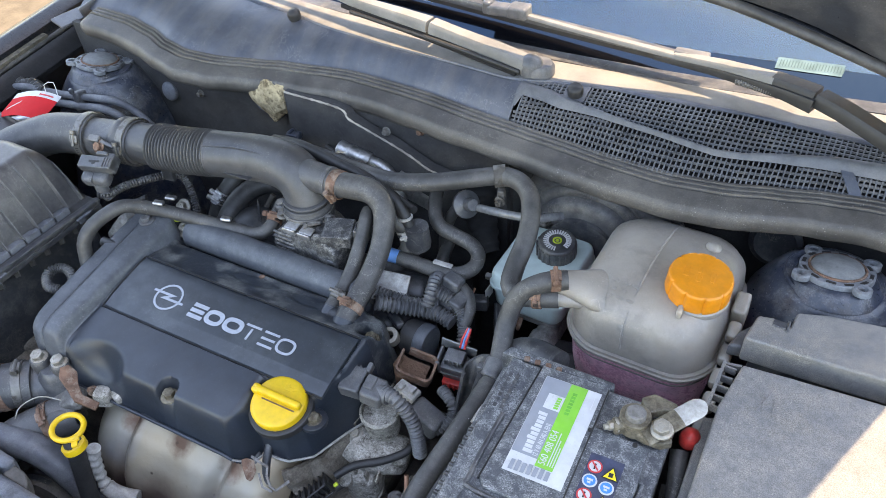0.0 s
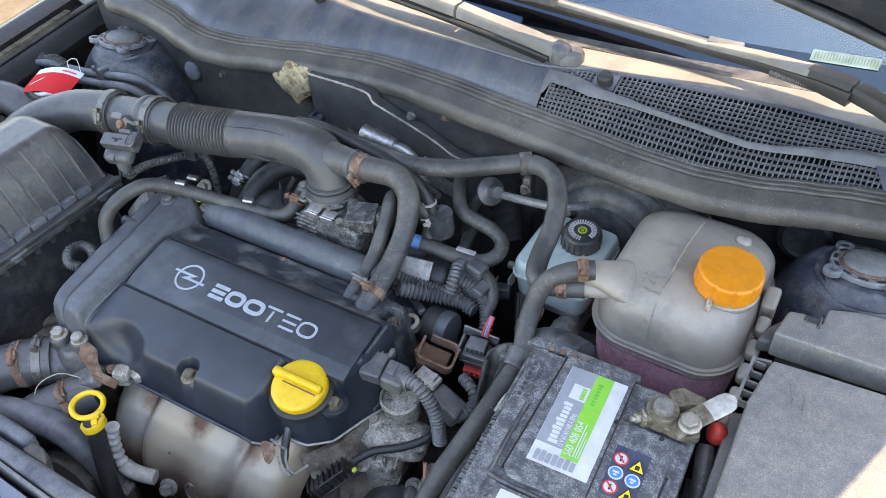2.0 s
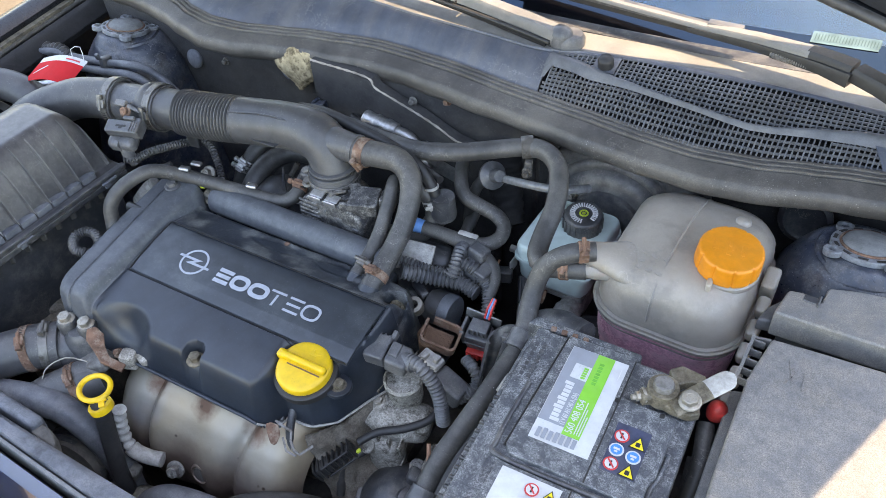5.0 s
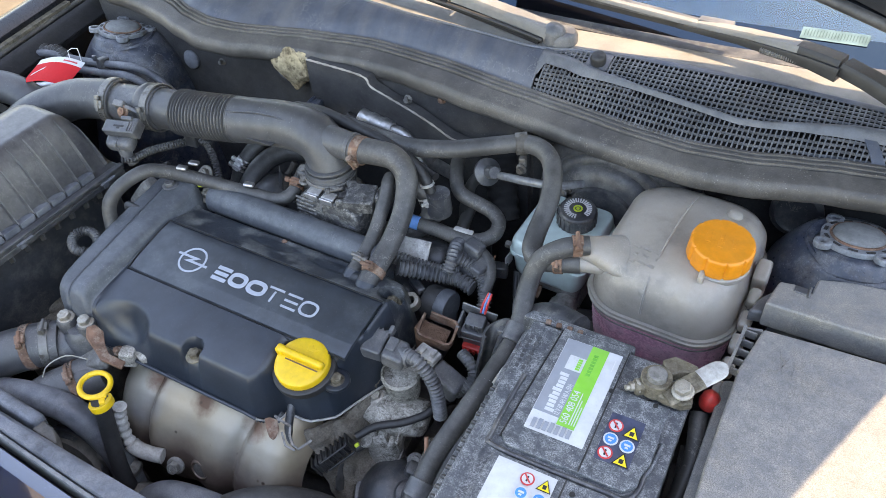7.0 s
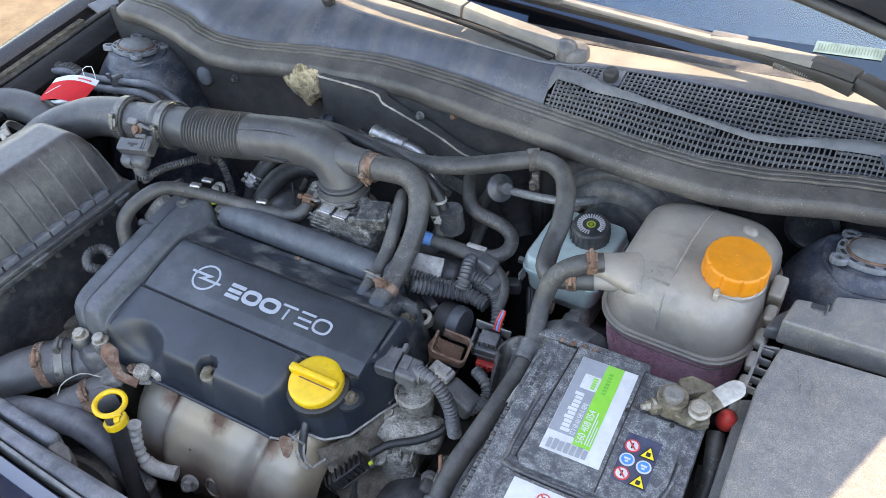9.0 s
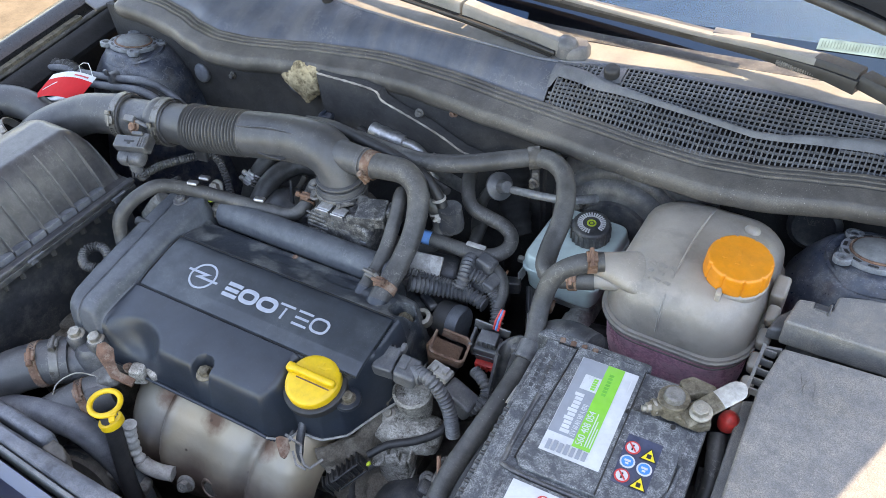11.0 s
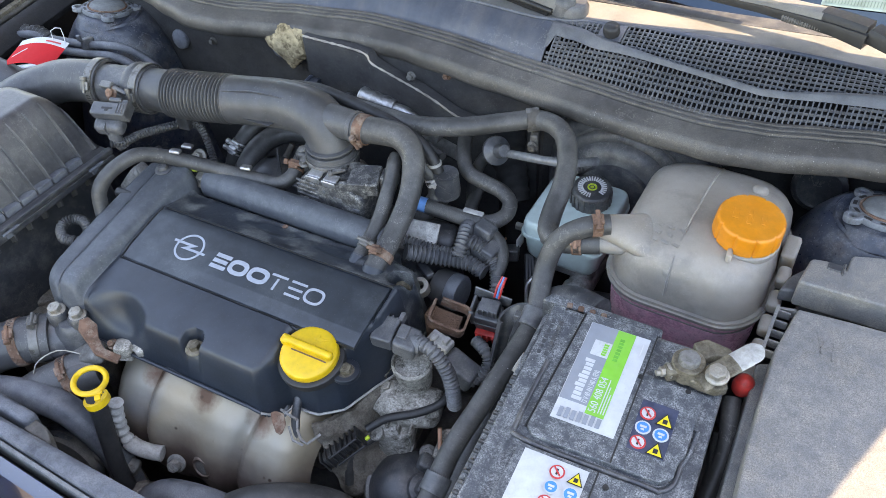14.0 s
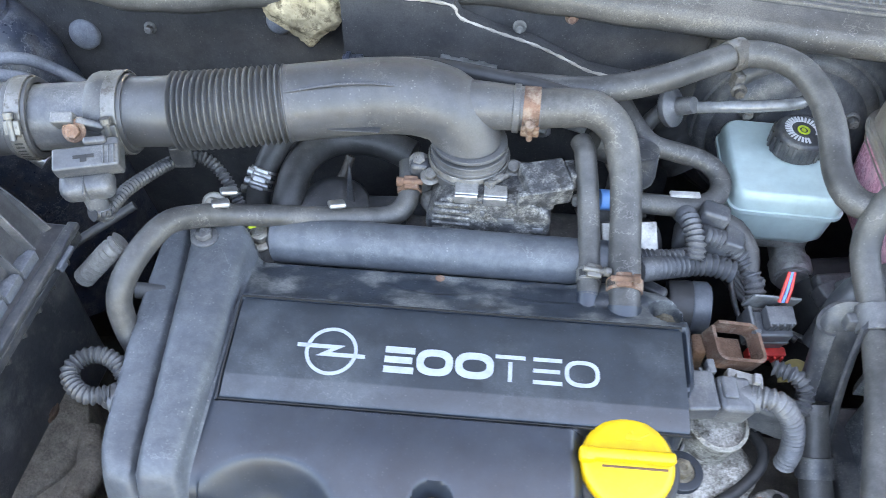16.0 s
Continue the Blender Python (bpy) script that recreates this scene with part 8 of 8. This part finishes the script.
part("embossed_mark", join(strip([(0.052, 0.600, 0.9753), (0.060, 0.575, 0.9753)], 0.0012, 0.0008), strip([(0.064, 0.602, 0.9753), (0.055, 0.572, 0.9753)], 0.0012, 0.0008), strip([(0.068, 0.592, 0.9753), (0.070, 0.570, 0.9753)], 0.0012, 0.0008)), FUSE, fuse)
part("mount_ear", prism([(0.008, 0.655), (0.014, 0.680), (0.030, 0.705), (0.050, 0.705), (0.046, 0.690), (0.026, 0.660)], 0.940, 0.958, 0.004, 2), PLASTIC_GREY, fuse)

# ---- plugs and looms right of the cover ----
cn = thing("coil_connector", (-0.345, 0.485, 0.855), "dusty black ignition coil plug with a conduit", "connector")
part("socket", join(rbox((0.026, 0.034, 0.020), pose(-0.362, 0.478, 0.868, 8, 0, 8), 0.003), *[rbox((0.0022, 0.032, 0.0022), pose(-0.371 + 0.006 * k, 0.478, 0.886, 8, 0, 8), 0.0006, 1) for k in range(4)], rbox((0.006, 0.012, 0.010), pose(-0.352, 0.498, 0.880, 8, 0, 8), 0.001, 1)), PLASTIC_GREY, cn)
part("plug", join(rbox((0.028, 0.030, 0.026), pose(-0.338, 0.480, 0.860, 8, 10, 8), 0.005, 3), rbox((0.012, 0.018, 0.006), pose(-0.340, 0.480, 0.884, 8, 10, 8), 0.0015, 1), lathe([(0, 0), (0.0115, 0), (0.0105, 0.016), (0, 0.016)], (-0.330, 0.481, 0.874), (0.9, -0.1, 0.1), 16)), PLASTIC_GREY, cn)
conduit([(-0.321, 0.481, 0.878), (-0.304, 0.477, 0.88), (-0.291, 0.476, 0.868), (-0.28, 0.474, 0.848), (-0.274, 0.47, 0.822), (-0.273, 0.469, 0.8)], 0.0078, "grey corrugated conduit falling from the coil plug", 0.005, 0.0026, PLASTIC_GREY, 14)
wc = thing("sensor_connector", (-0.305, 0.51, 0.80), "grey and black sensor plugs beside the head", "connector")
part("pale_plug", join(rbox((0.030, 0.018, 0.010), pose(-0.314, 0.512, 0.843, 0, 5, -8), 0.002), rbox((0.006, 0.010, 0.008), pose(-0.320, 0.510, 0.850, 0, 5, -8), 0.001), rbox((0.006, 0.010, 0.008), pose(-0.305, 0.512, 0.850, 0, 5, -8), 0.001)), PALE, wc, "pale grey plug")
part("body", rbox((0.044, 0.028, 0.030), pose(-0.290, 0.507, 0.805, 0, 18, -8), 0.005), PLASTIC_GREY, wc)
conduit([(-0.281, 0.539, 0.838), (-0.265, 0.53, 0.84), (-0.256, 0.522, 0.832), (-0.258, 0.511, 0.822), (-0.269, 0.502, 0.812), (-0.287, 0.502, 0.805), (-0.303, 0.507, 0.805)], 0.0066, "grey corrugated conduit looped beside the head", 0.005, 0.0026, PLASTIC_GREY, 14)
th = thing("thermostat_housing", (-0.335, 0.47, 0.70), "corroded pale cast thermostat housing with a round collar", "thermostat")
part("collar", lathe([(0, 0), (0.0205, 0), (0.0215, 0.004), (0.0225, 0.036), (0.0245, 0.038), (0.0245, 0.044), (0.0215, 0.046), (0.0205, 0.040), (0, 0.040)], (-0.336, 0.484, 0.792), (0.05, -0.1, 1), 36), CAST_PALE, th, "chalky round collar")
part("body", join(rbox((0.070, 0.042, 0.040), pose(-0.330, 0.464, 0.756, 0, 8, 15), 0.012, 3), tube([(-0.362, 0.448, 0.782), (-0.335, 0.446, 0.776), (-0.305, 0.462, 0.770)], 0.016, 18), rbox((0.046, 0.034, 0.070), pose(-0.342, 0.438, 0.695, 0, 0, 12), 0.013, 3)), CAST_PALE, th)
part("lower_pipe", tube([(-0.368, 0.440, 0.728), (-0.345, 0.436, 0.722), (-0.325, 0.442, 0.712)], 0.015, 16), CAST_PALE, th, "stubby cast outlet")
part("ear", lathe([(0, 0), (0.013, 0), (0.013, 0.012), (0.011, 0.014), (0, 0.014)], (-0.360, 0.462, 0.784), (0, -0.3, 1), 20), CAST_PALE, th)
part("rib", join(*[rbox((0.004, 0.030, 0.030), pose(-0.348 + 0.016 * k, 0.443, 0.748, 10, 0, 15), 0.0015, 1) for k in range(3)]), CAST_PALE, th, "cast stiffening ribs")
part("boss", lathe([(0, 0), (0.011, 0), (0.011, 0.020), (0.008, 0.022), (0, 0.022)], (-0.352, 0.432, 0.742), (-0.2, -0.6, 0.7), 20), CAST_PALE, th)
part("screw", bolt(0.0065, 0.007, (-0.360, 0.458, 0.797), (0, -0.3, 1)), STEEL, th)
part("screw", bolt(0.0060, 0.007, (-0.318, 0.448, 0.772), (0.3, -0.6, 0.7)), STEEL, th)
plate_ = thing("gearbox_bracket", (-0.27, 0.46, 0.72), "flat dusty cast bracket with a round hole", "bracket")
part("plate", prism([(-0.020, -0.024), (0.018, -0.016), (0.020, 0.018), (0.002, 0.022), (-0.020, 0.014)], 0, 0.008, 0.003, 2, pose(-0.268, 0.452, 0.742, 8, 18, 10)), CAST_PALE, plate_)
part("hole", lathe([(0, 0), (0.006, 0), (0.006, 0.001), (0, 0.001)], (-0.262, 0.462, 0.7505), (0.3, -0.1, 1), 18), PRINT_BLACK, plate_, "dark bolt hole")
filt = thing("oil_filter_housing", (-0.32, 0.40, 0.62), "black plastic oil filter housing with a domed lid", "oil filter")
part("dome", lathe([(0, 0), (0.050, 0), (0.052, 0.006), (0.049, 0.010), (0.048, 0.030), (0.042, 0.048), (0.028, 0.058), (0.018, 0.060), (0.018, 0.070), (0.012, 0.073), (0, 0.073)], (-0.318, 0.408, 0.665), (0.55, -0.15, 0.80), 36), PLASTIC, filt)
part("hex_boss", prism([(0.014 * math.cos(radians(60 * k)), 0.014 * math.sin(radians(60 * k))) for k in range(6)], 0, 0.014, 0.002, 1, basis((-0.278, 0.397, 0.722), (0.55, -0.15, 0.80))), PLASTIC, filt, "hexagon key boss")
part("rim", ring(0.046, 0.0535, 0.006, (-0.316, 0.4075, 0.668), (0.55, -0.15, 0.80), 40), PLASTIC_GREY, filt, "dusty grey sealing rim")
part("body", lathe([(0, 0), (0.046, 0), (0.048, 0.07), (0, 0.07)], (-0.361, 0.420, 0.605), (0.55, -0.15, 0.80), 28), ALLOY_DARK, filt)
part("pale_ring", ring(0.049, 0.0505, 0.003, (-0.318, 0.408, 0.664), (0.55, -0.15, 0.80)), PALE, filt)
part("side_block", rbox((0.030, 0.022, 0.035), pose(-0.296, 0.425, 0.700, 0, 20, 10), 0.006), PLASTIC, filt)
part("screw", bolt(0.007, 0.007, (-0.296, 0.437, 0.728), (0.3, -0.4, 0.8)), ALLOY_DARK, filt)
lam = thing("oxygen_sensor_plug", (-0.40, 0.36, 0.70), "black oxygen sensor plug with ribbed lock", "connector")
P0, P1 = Vector((-0.357, 0.402, 0.778)), Vector((-0.392, 0.356, 0.748))
LM = basis((P0 + P1) / 2, (P1 - P0).cross(Vector((0.5, 0.5, 0.0))), P1 - P0)
LEN = (P1 - P0).length
part("body", join(rbox((LEN * 0.90, 0.013, 0.013), LM @ pose(0, 0, -0.0065), 0.003), rbox((LEN * 0.34, 0.017, 0.016), LM @ pose(LEN * 0.22, 0, -0.008), 0.003)), BLACK_RUBBER, lam)
for k in range(8):
    part("lock_rib", rbox((0.0024, 0.021, 0.019), LM @ pose(LEN * (-0.40 + 0.115 * k), 0, -0.0095), 0.0008, 1), BLACK_RUBBER, lam)
part("lock_rail", join(*[rbox((LEN * 0.62, 0.0026, 0.003), LM @ pose(-LEN * 0.08, d, 0.0085), 0.0008, 1) for d in (-0.0080, 0.0080)]), BLACK_RUBBER, lam)
part("green_lock", rbox((0.006, 0.004, 0.005), LM @ pose(-LEN * 0.50, 0.004, 0.004), 0.001, 1), LIME, lam, "lime lock tab")
part("lead", tube([(-0.356, 0.406, 0.78), (-0.34, 0.425, 0.788), (-0.311, 0.445, 0.792), (-0.291, 0.466, 0.797), (-0.288, 0.483, 0.8), (-0.297, 0.505, 0.795)], 0.0050, 12), BLACK_RUBBER, lam, "black sensor lead")
hose("earth_cable", [(-0.285, 0.452, 0.770), (-0.279, 0.44, 0.755), (-0.272, 0.425, 0.735), (-0.262, 0.405, 0.71)], 0.0028, COPPER, "thin copper-coloured earth cable", category="cable", sides=8)
hose("lead_cable", [(-0.370, 0.42, 0.78), (-0.385, 0.40, 0.775), (-0.42, 0.385, 0.765), (-0.45, 0.37, 0.75)], 0.003, RUBBER, "thin black cable under the cover edge", category="cable", sides=8)
hose("lead_cable", [(-0.352, 0.435, 0.74), (-0.362, 0.41, 0.745), (-0.375, 0.39, 0.735), (-0.37, 0.37, 0.70)], 0.006, RUBBER, "black cable beside the filter housing", category="cable", sides=8)

# rusty bracket and plug block behind
rb = thing("wiring_bracket", (-0.325, 0.56, 0.80), "rust-brown steel box bracket", "bracket")
BX = basis((-0.3195, 0.5440, 0.8560), (0.30, -0.12, 1.0), (1.0, 0.22, -0.30))
frame_line = [tuple(BX @ Vector((x, y, 0))) for x, y in rounded(0.044, 0.034, 0.007, 4)]
part("box_strip", strip(frame_line[8:] + frame_line[:6], 0.0030, 0.016, (0.30, -0.12, 1.0)), RUST, rb)
part("back", rbox((0.036, 0.026, 0.003), BX @ pose(-0.002, 0, -0.014), 0.001, 1), RUST_DARK, rb)
part("leg", rbox((0.012, 0.02, 0.06), pose(-0.346, 0.548, 0.79), 0.003), RUST_DARK, rb)
mp = thing("multi_plug", (-0.28, 0.575, 0.80), "black multi-pin plug with a red latch", "connector")
PM = pose(-0.283, 0.580, 0.826, 14, 0, 8)
part("body", join(rbox((0.032, 0.024, 0.030), PM, 0.0025), rbox((0.034, 0.010, 0.004), PM @ pose(0, -0.008, 0.012), 0.001, 1), rbox((0.024, 0.018, 0.014), PM @ pose(0.002, 0.002, 0.030), 0.002), *[rbox((0.0018, 0.020, 0.010), PM @ pose(-0.009 + 0.006 * k, 0.001, 0.034), 0.0006, 1) for k in range(4)]), PLASTIC_GREY, mp)
part("cheek", join(rbox((0.004, 0.026, 0.030), PM @ pose(-0.020, 0.002, 0.006), 0.0012, 1), rbox((0.006, 0.004, 0.026), PM @ pose(-0.018, -0.010, 0.012), 0.001, 1)), PLASTIC_GREY, mp)
part("back_plate", rbox((0.046, 0.003, 0.022), PM @ pose(-0.002, 0.018, 0.024, 0, 12, 0), 0.001, 1), CLEAR_PIPE, mp, "smoky clear plastic flap")
part("red_latch", join(rbox((0.034, 0.009, 0.012), PM @ pose(0.002, -0.015, -0.010), 0.0012, 1), *[rbox((0.0026, 0.003, 0.010), PM @ pose(-0.012 + 0.0068 * k, -0.0205, -0.009), 0.0006, 1) for k in range(5)]), RED, mp, "red latch")
for k, cm_ in enumerate((RED, BLUE, RED)):
    part("wire", tube([(-0.280 + 0.003 * k, 0.585, 0.870), (-0.279 + 0.003 * k, 0.590, 0.882), (-0.276 + 0.002 * k, 0.600, 0.893)], 0.0016, 6), cm_, mp)
can = thing("vapour_valve", (-0.345, 0.605, 0.79), "round black vapour valve with a grey band", "valve")
part("barrel", lathe([(0, 0), (0.021, 0), (0.0235, 0.003), (0.0235, 0.020), (0.021, 0.023), (0, 0.023)], (-0.368, 0.598, 0.836), (0.95, -0.05, 0.05), 32), BLACK_RUBBER, can, "black rubber body")
part("band", lathe([(0, 0), (0.0225, 0), (0.0240, 0.002), (0.0240, 0.013), (0.0215, 0.016), (0, 0.016)], (-0.347, 0.597, 0.837), (0.95, -0.05, 0.05), 32), BAND, can, "grey band")
part("arm", rbox((0.012, 0.030, 0.010), pose(-0.385, 0.600, 0.848, 0, 0, 60), 0.003), PLASTIC, can)
conduit([(-0.405, 0.590, 0.886), (-0.385, 0.604, 0.876), (-0.360, 0.618, 0.868), (-0.335, 0.624, 0.866), (-0.312, 0.622, 0.862)], 0.0096, "thick dark corrugated conduit behind the head", 0.0058, 0.003, PLASTIC_GREY, 16)
conduit([(-0.418, 0.608, 0.884), (-0.395, 0.616, 0.876), (-0.365, 0.624, 0.872), (-0.340, 0.635, 0.872)], 0.0068, "dark corrugated conduit behind the head", 0.0048, 0.0024, PLASTIC_GREY, 14)
conduit([(-0.358, 0.672, 0.882), (-0.355, 0.655, 0.890), (-0.350, 0.635, 0.885), (-0.350, 0.620, 0.874)], 0.0085, "dark corrugated conduit over the plug block", 0.005, 0.0025, PLASTIC_GREY, 14)
conduit([(-0.345, 0.640, 0.888), (-0.325, 0.642, 0.880), (-0.305, 0.635, 0.868), (-0.292, 0.615, 0.855), (-0.290, 0.60, 0.84)], 0.0082, "dark corrugated conduit bending to the multi-pin plug", 0.005, 0.0025, PLASTIC_GREY, 14)
hose("harness_cable", [(-0.330, 0.668, 0.885), (-0.310, 0.660, 0.882), (-0.297, 0.640, 0.872), (-0.297, 0.622, 0.862)], 0.0075, RUBBER, "taped black harness branch", category="cable", sides=10)
jb = thing("harness_block", (-0.345, 0.655, 0.84), "black clustered plug block in the harness", "connector")
part("body", join(rbox((0.050, 0.036, 0.030), pose(-0.340, 0.655, 0.855, 0, 8, -10), 0.006), rbox((0.026, 0.020, 0.018), pose(-0.333, 0.663, 0.882, 0, 8, -10), 0.004), rbox((0.018, 0.026, 0.014), pose(-0.315, 0.645, 0.872, 0, 8, -10), 0.003)), PLASTIC_GREY, jb)
ev = thing("canister_valve", (-0.405, 0.66, 0.82), "black cylindrical solenoid valve with a white label", "solenoid valve")
part("body", lathe([(0, 0), (0.024, 0), (0.026, 0.006), (0.026, 0.050), (0.022, 0.056), (0, 0.056)], (-0.432, 0.648, 0.850), (0.85, 0.25, -0.1), 28), PLASTIC, ev)
part("label", thick(sheet(lambda u, v: Vector((-0.428 + 0.020 * v, 0.648 + 0.006 * v, 0.850)) + Vector((0.0, -0.0262 * math.cos(0.5 + 0.9 * u), 0.0262 * math.sin(0.5 + 0.9 * u))), 6, 2), 0.0004), LABEL_WHITE, ev, "white printed label")
part("flange", rbox((0.05, 0.004, 0.04), pose(-0.405, 0.610, 0.868, -50, 0, 10), 0.001, 1), ALLOY, ev, "bent alloy bracket")
part("white_end", rbox((0.012, 0.008, 0.012), pose(-0.455, 0.665, 0.885), 0.003), PALE, ev)
nutc = thing("stud_nut", (-0.375, 0.575, 0.82), "round steel spacer nut behind the head", "nut")
part("ring", ring(0.006, 0.0115, 0.014, (-0.376, 0.575, 0.845), (0, -0.4, 1)), STEEL, nutc)
# ---- wipers ----
w1 = thing("wiper", (-0.352, 0.925, 1.05), "dusty grey wiper arm with a capped pivot", "wiper", "windscreen wipers")
part("pivot_cap", lathe([(0, 0), (0.0165, 0), (0.0170, 0.010), (0.0150, 0.020), (0.0100, 0.026), (0, 0.028)], (-0.352, 0.928, 1.052), (0.15, -0.2, 1), 28), PLASTIC_GREY, w1, "round grey nut cap")
part("pivot_base", lathe([(0, 0), (0.021, 0), (0.021, 0.012), (0.017, 0.018), (0, 0.018)], (-0.340, 0.932, 1.050), (0, 0, 1), 24), PLASTIC_GREY, w1)


def arm_loft(pts, ws, hs):
    rings = []
    P = [Vector(p) for p in pts]
    for i, p in enumerate(P):
        t = (P[min(i + 1, len(P) - 1)] - P[max(i - 1, 0)]).normalized()
        s = t.cross(Vector((0, 0, 1))).normalized()
        u = s.cross(t)
        w, h = ws[i], hs[i]
        rings.append([tuple(p + s * a * w + u * b * h) for a, b in ((-0.5, -0.5), (0.5, -0.5), (0.5, 0.15), (0.35, 0.5), (-0.35, 0.5), (-0.5, 0.15))])
    return loft(rings)


part("arm", arm_loft([(-0.350, 0.925, 1.066), (-0.40, 0.930, 1.073), (-0.47, 0.935, 1.080), (-0.512, 0.938, 1.085)], (0.030, 0.027, 0.024, 0.024), (0.016, 0.016, 0.016, 0.017)), SCUTTLE, w1, "dusty grey arm shell")
part("arm_tail", arm_loft([(-0.516, 0.938, 1.086), (-0.57, 0.943, 1.088), (-0.66, 0.952, 1.090), (-0.75, 0.966, 1.096), (-0.90, 0.99, 1.108)], (0.025, 0.023, 0.018, 0.012, 0.010), (0.016, 0.015, 0.012, 0.008, 0.006)), SCUTTLE, w1, "dusty grey arm")
# added dark strip: the shade on the arm's lower side, given as colour
part("shade_strip", arm_loft([(-0.366, 0.912, 1.057), (-0.42, 0.917, 1.063), (-0.50, 0.924, 1.071), (-0.58, 0.933, 1.076), (-0.68, 0.946, 1.081)], (0.005, 0.005, 0.005, 0.005, 0.004), (0.010, 0.010, 0.010, 0.010, 0.006)), MATT_BLACK, w1, "near-black strip for the arm's shaded lower side")
part("spring", tube([(-0.505, 0.930, 1.074), (-0.56, 0.936, 1.076), (-0.62, 0.943, 1.078)], 0.004, 8), PRINT_BLACK, w1, "dark spring")
part("edge_rubber", tube([(-0.36, 0.910, 1.060), (-0.42, 0.915, 1.066), (-0.50, 0.922, 1.072), (-0.58, 0.93, 1.075), (-0.66, 0.94, 1.077)], 0.0035, 8), PRINT_BLACK, w1)

w2 = thing("wiper", (0.10, 0.93, 1.05), "long wiper with a dark arm and a flat blade", "wiper", "windscreen wipers")
part("arm", arm_loft([(0.16, 0.880, 1.070), (0.10, 0.915, 1.078), (0.04, 0.944, 1.087), (0.010, 0.958, 1.089)], (0.028, 0.027, 0.026, 0.026), (0.016, 0.016, 0.016, 0.016)), PRINT_BLACK, w2, "matt black arm root")
part("arm_shell", arm_loft([(-0.045, 0.973, 1.091), (-0.08, 0.979, 1.0905), (-0.11, 0.984, 1.090), (-0.175, 0.990, 1.087)], (0.0245, 0.021, 0.018, 0.014), (0.0142, 0.0125, 0.011, 0.008)), SCUTTLE, w2, "dusty grey arm shell")
part("arm_cover", arm_loft([(0.006, 0.960, 1.090), (-0.02, 0.967, 1.0912), (-0.047, 0.974, 1.0912)], (0.0275, 0.026, 0.0245), (0.0165, 0.0155, 0.0148)), PRINT_BLACK, w2, "matt black cover of the arm joint")
# same here: a black strip stands for shade along the arm's near side
part("shade_strip", arm_loft([(0.006, 0.947, 1.084), (-0.03, 0.958, 1.085), (-0.075, 0.968, 1.084), (-0.12, 0.977, 1.083), (-0.20, 0.986, 1.081)], (0.016, 0.012, 0.008, 0.006, 0.005), (0.016, 0.013, 0.011, 0.009, 0.006)), PRINT_BLACK, w2, "near-black strip for the shaded side of the arm")
part("arm_tail", arm_loft([(-0.175, 0.990, 1.087), (-0.30, 0.997, 1.090), (-0.42, 1.002, 1.096)], (0.012, 0.010, 0.010), (0.006, 0.005, 0.005)), SCUTTLE, w2)
part("spring", tube([(0.00, 0.952, 1.080), (-0.05, 0.962, 1.081), (-0.09, 0.970, 1.081)], ribbed(0.0042, 0.003, 0.0012), 10, 0.0006), ALLOY_DARK, w2, "coiled tension spring")
part("connector", join(rbox((0.060, 0.020, 0.016), pose(-0.425, 1.003, 1.088, 0, -2, 2), 0.004), rbox((0.030, 0.026, 0.018), pose(-0.405, 1.002, 1.090, 0, -2, 2), 0.004), rbox((0.014, 0.022, 0.020), pose(-0.455, 1.004, 1.087), 0.004)), PLASTIC_GREY, w2, "square blade connector")
part("blade", arm_loft([(-0.135, 0.999, 1.082), (-0.25, 1.003, 1.085), (-0.42, 1.010, 1.089), (-0.60, 1.018, 1.094), (-0.80, 1.03, 1.100)], (0.012, 0.014, 0.014, 0.014, 0.012), (0.008, 0.010, 0.010, 0.010, 0.008)), PLASTIC, w2, "flat black blade")
part("rubber", arm_loft([(-0.135, 1.000, 1.074), (-0.42, 1.013, 1.079), (-0.80, 1.033, 1.090)], (0.005, 0.005, 0.005), (0.012, 0.012, 0.012)), PRINT_BLACK, w2, "black wiper rubber")
part("end_clip", rbox((0.045, 0.014, 0.009), pose(-0.155, 0.998, 1.084, 0, 0, 2), 0.002), PLASTIC_GREY, w2, "dusty end clip")

boot = thing("cable_boot", (-0.36, 0.80, 0.84), "black rubber boot where the loom enters the bulkhead", "rubber boot")
part("sleeve", tube([(-0.385, 0.826, 0.925), (-0.375, 0.810, 0.895), (-0.355, 0.790, 0.865), (-0.340, 0.775, 0.845)], lambda f, s: 0.030 - 0.014 * f + 0.0012 * math.sin(s * 420), 24, 0.002), MATT_BLACK, boot)
part("collar", ring(0.020, 0.036, 0.008, (-0.388, 0.830, 0.930), (0.3, -0.6, -0.7)), MATT_BLACK, boot)
solo("fuse_tab", rbox((0.024, 0.008, 0.010), pose(-0.318, 0.745, 0.828, 15, 10, 10), 0.002), PALE, "pale plastic tab below the fluid tank", "plastic tab")
lf = thing("dry_leaf", (-0.230, 0.590, 0.755), "pale yellow dry scrap lying between the plugs", "leaf")
part("blade", thick(sheet(lambda u, v: (-0.246 + 0.032 * u, 0.580 + 0.024 * (0.25 + 0.75 * math.sin(math.pi * (0.12 + 0.62 * u))) * v, 0.758 + 0.004 * math.sin(3 * u) + 0.005 * v), 10, 6), 0.0006), material("dry_leaf_skin", (0.42, 0.33, 0.13), 0.7, bump=0.2), lf)
part("stalk", tube([(-0.216, 0.586, 0.759), (-0.208, 0.583, 0.757)], 0.0008, 6), FELT_EDGE, lf, "thin dry stalk")
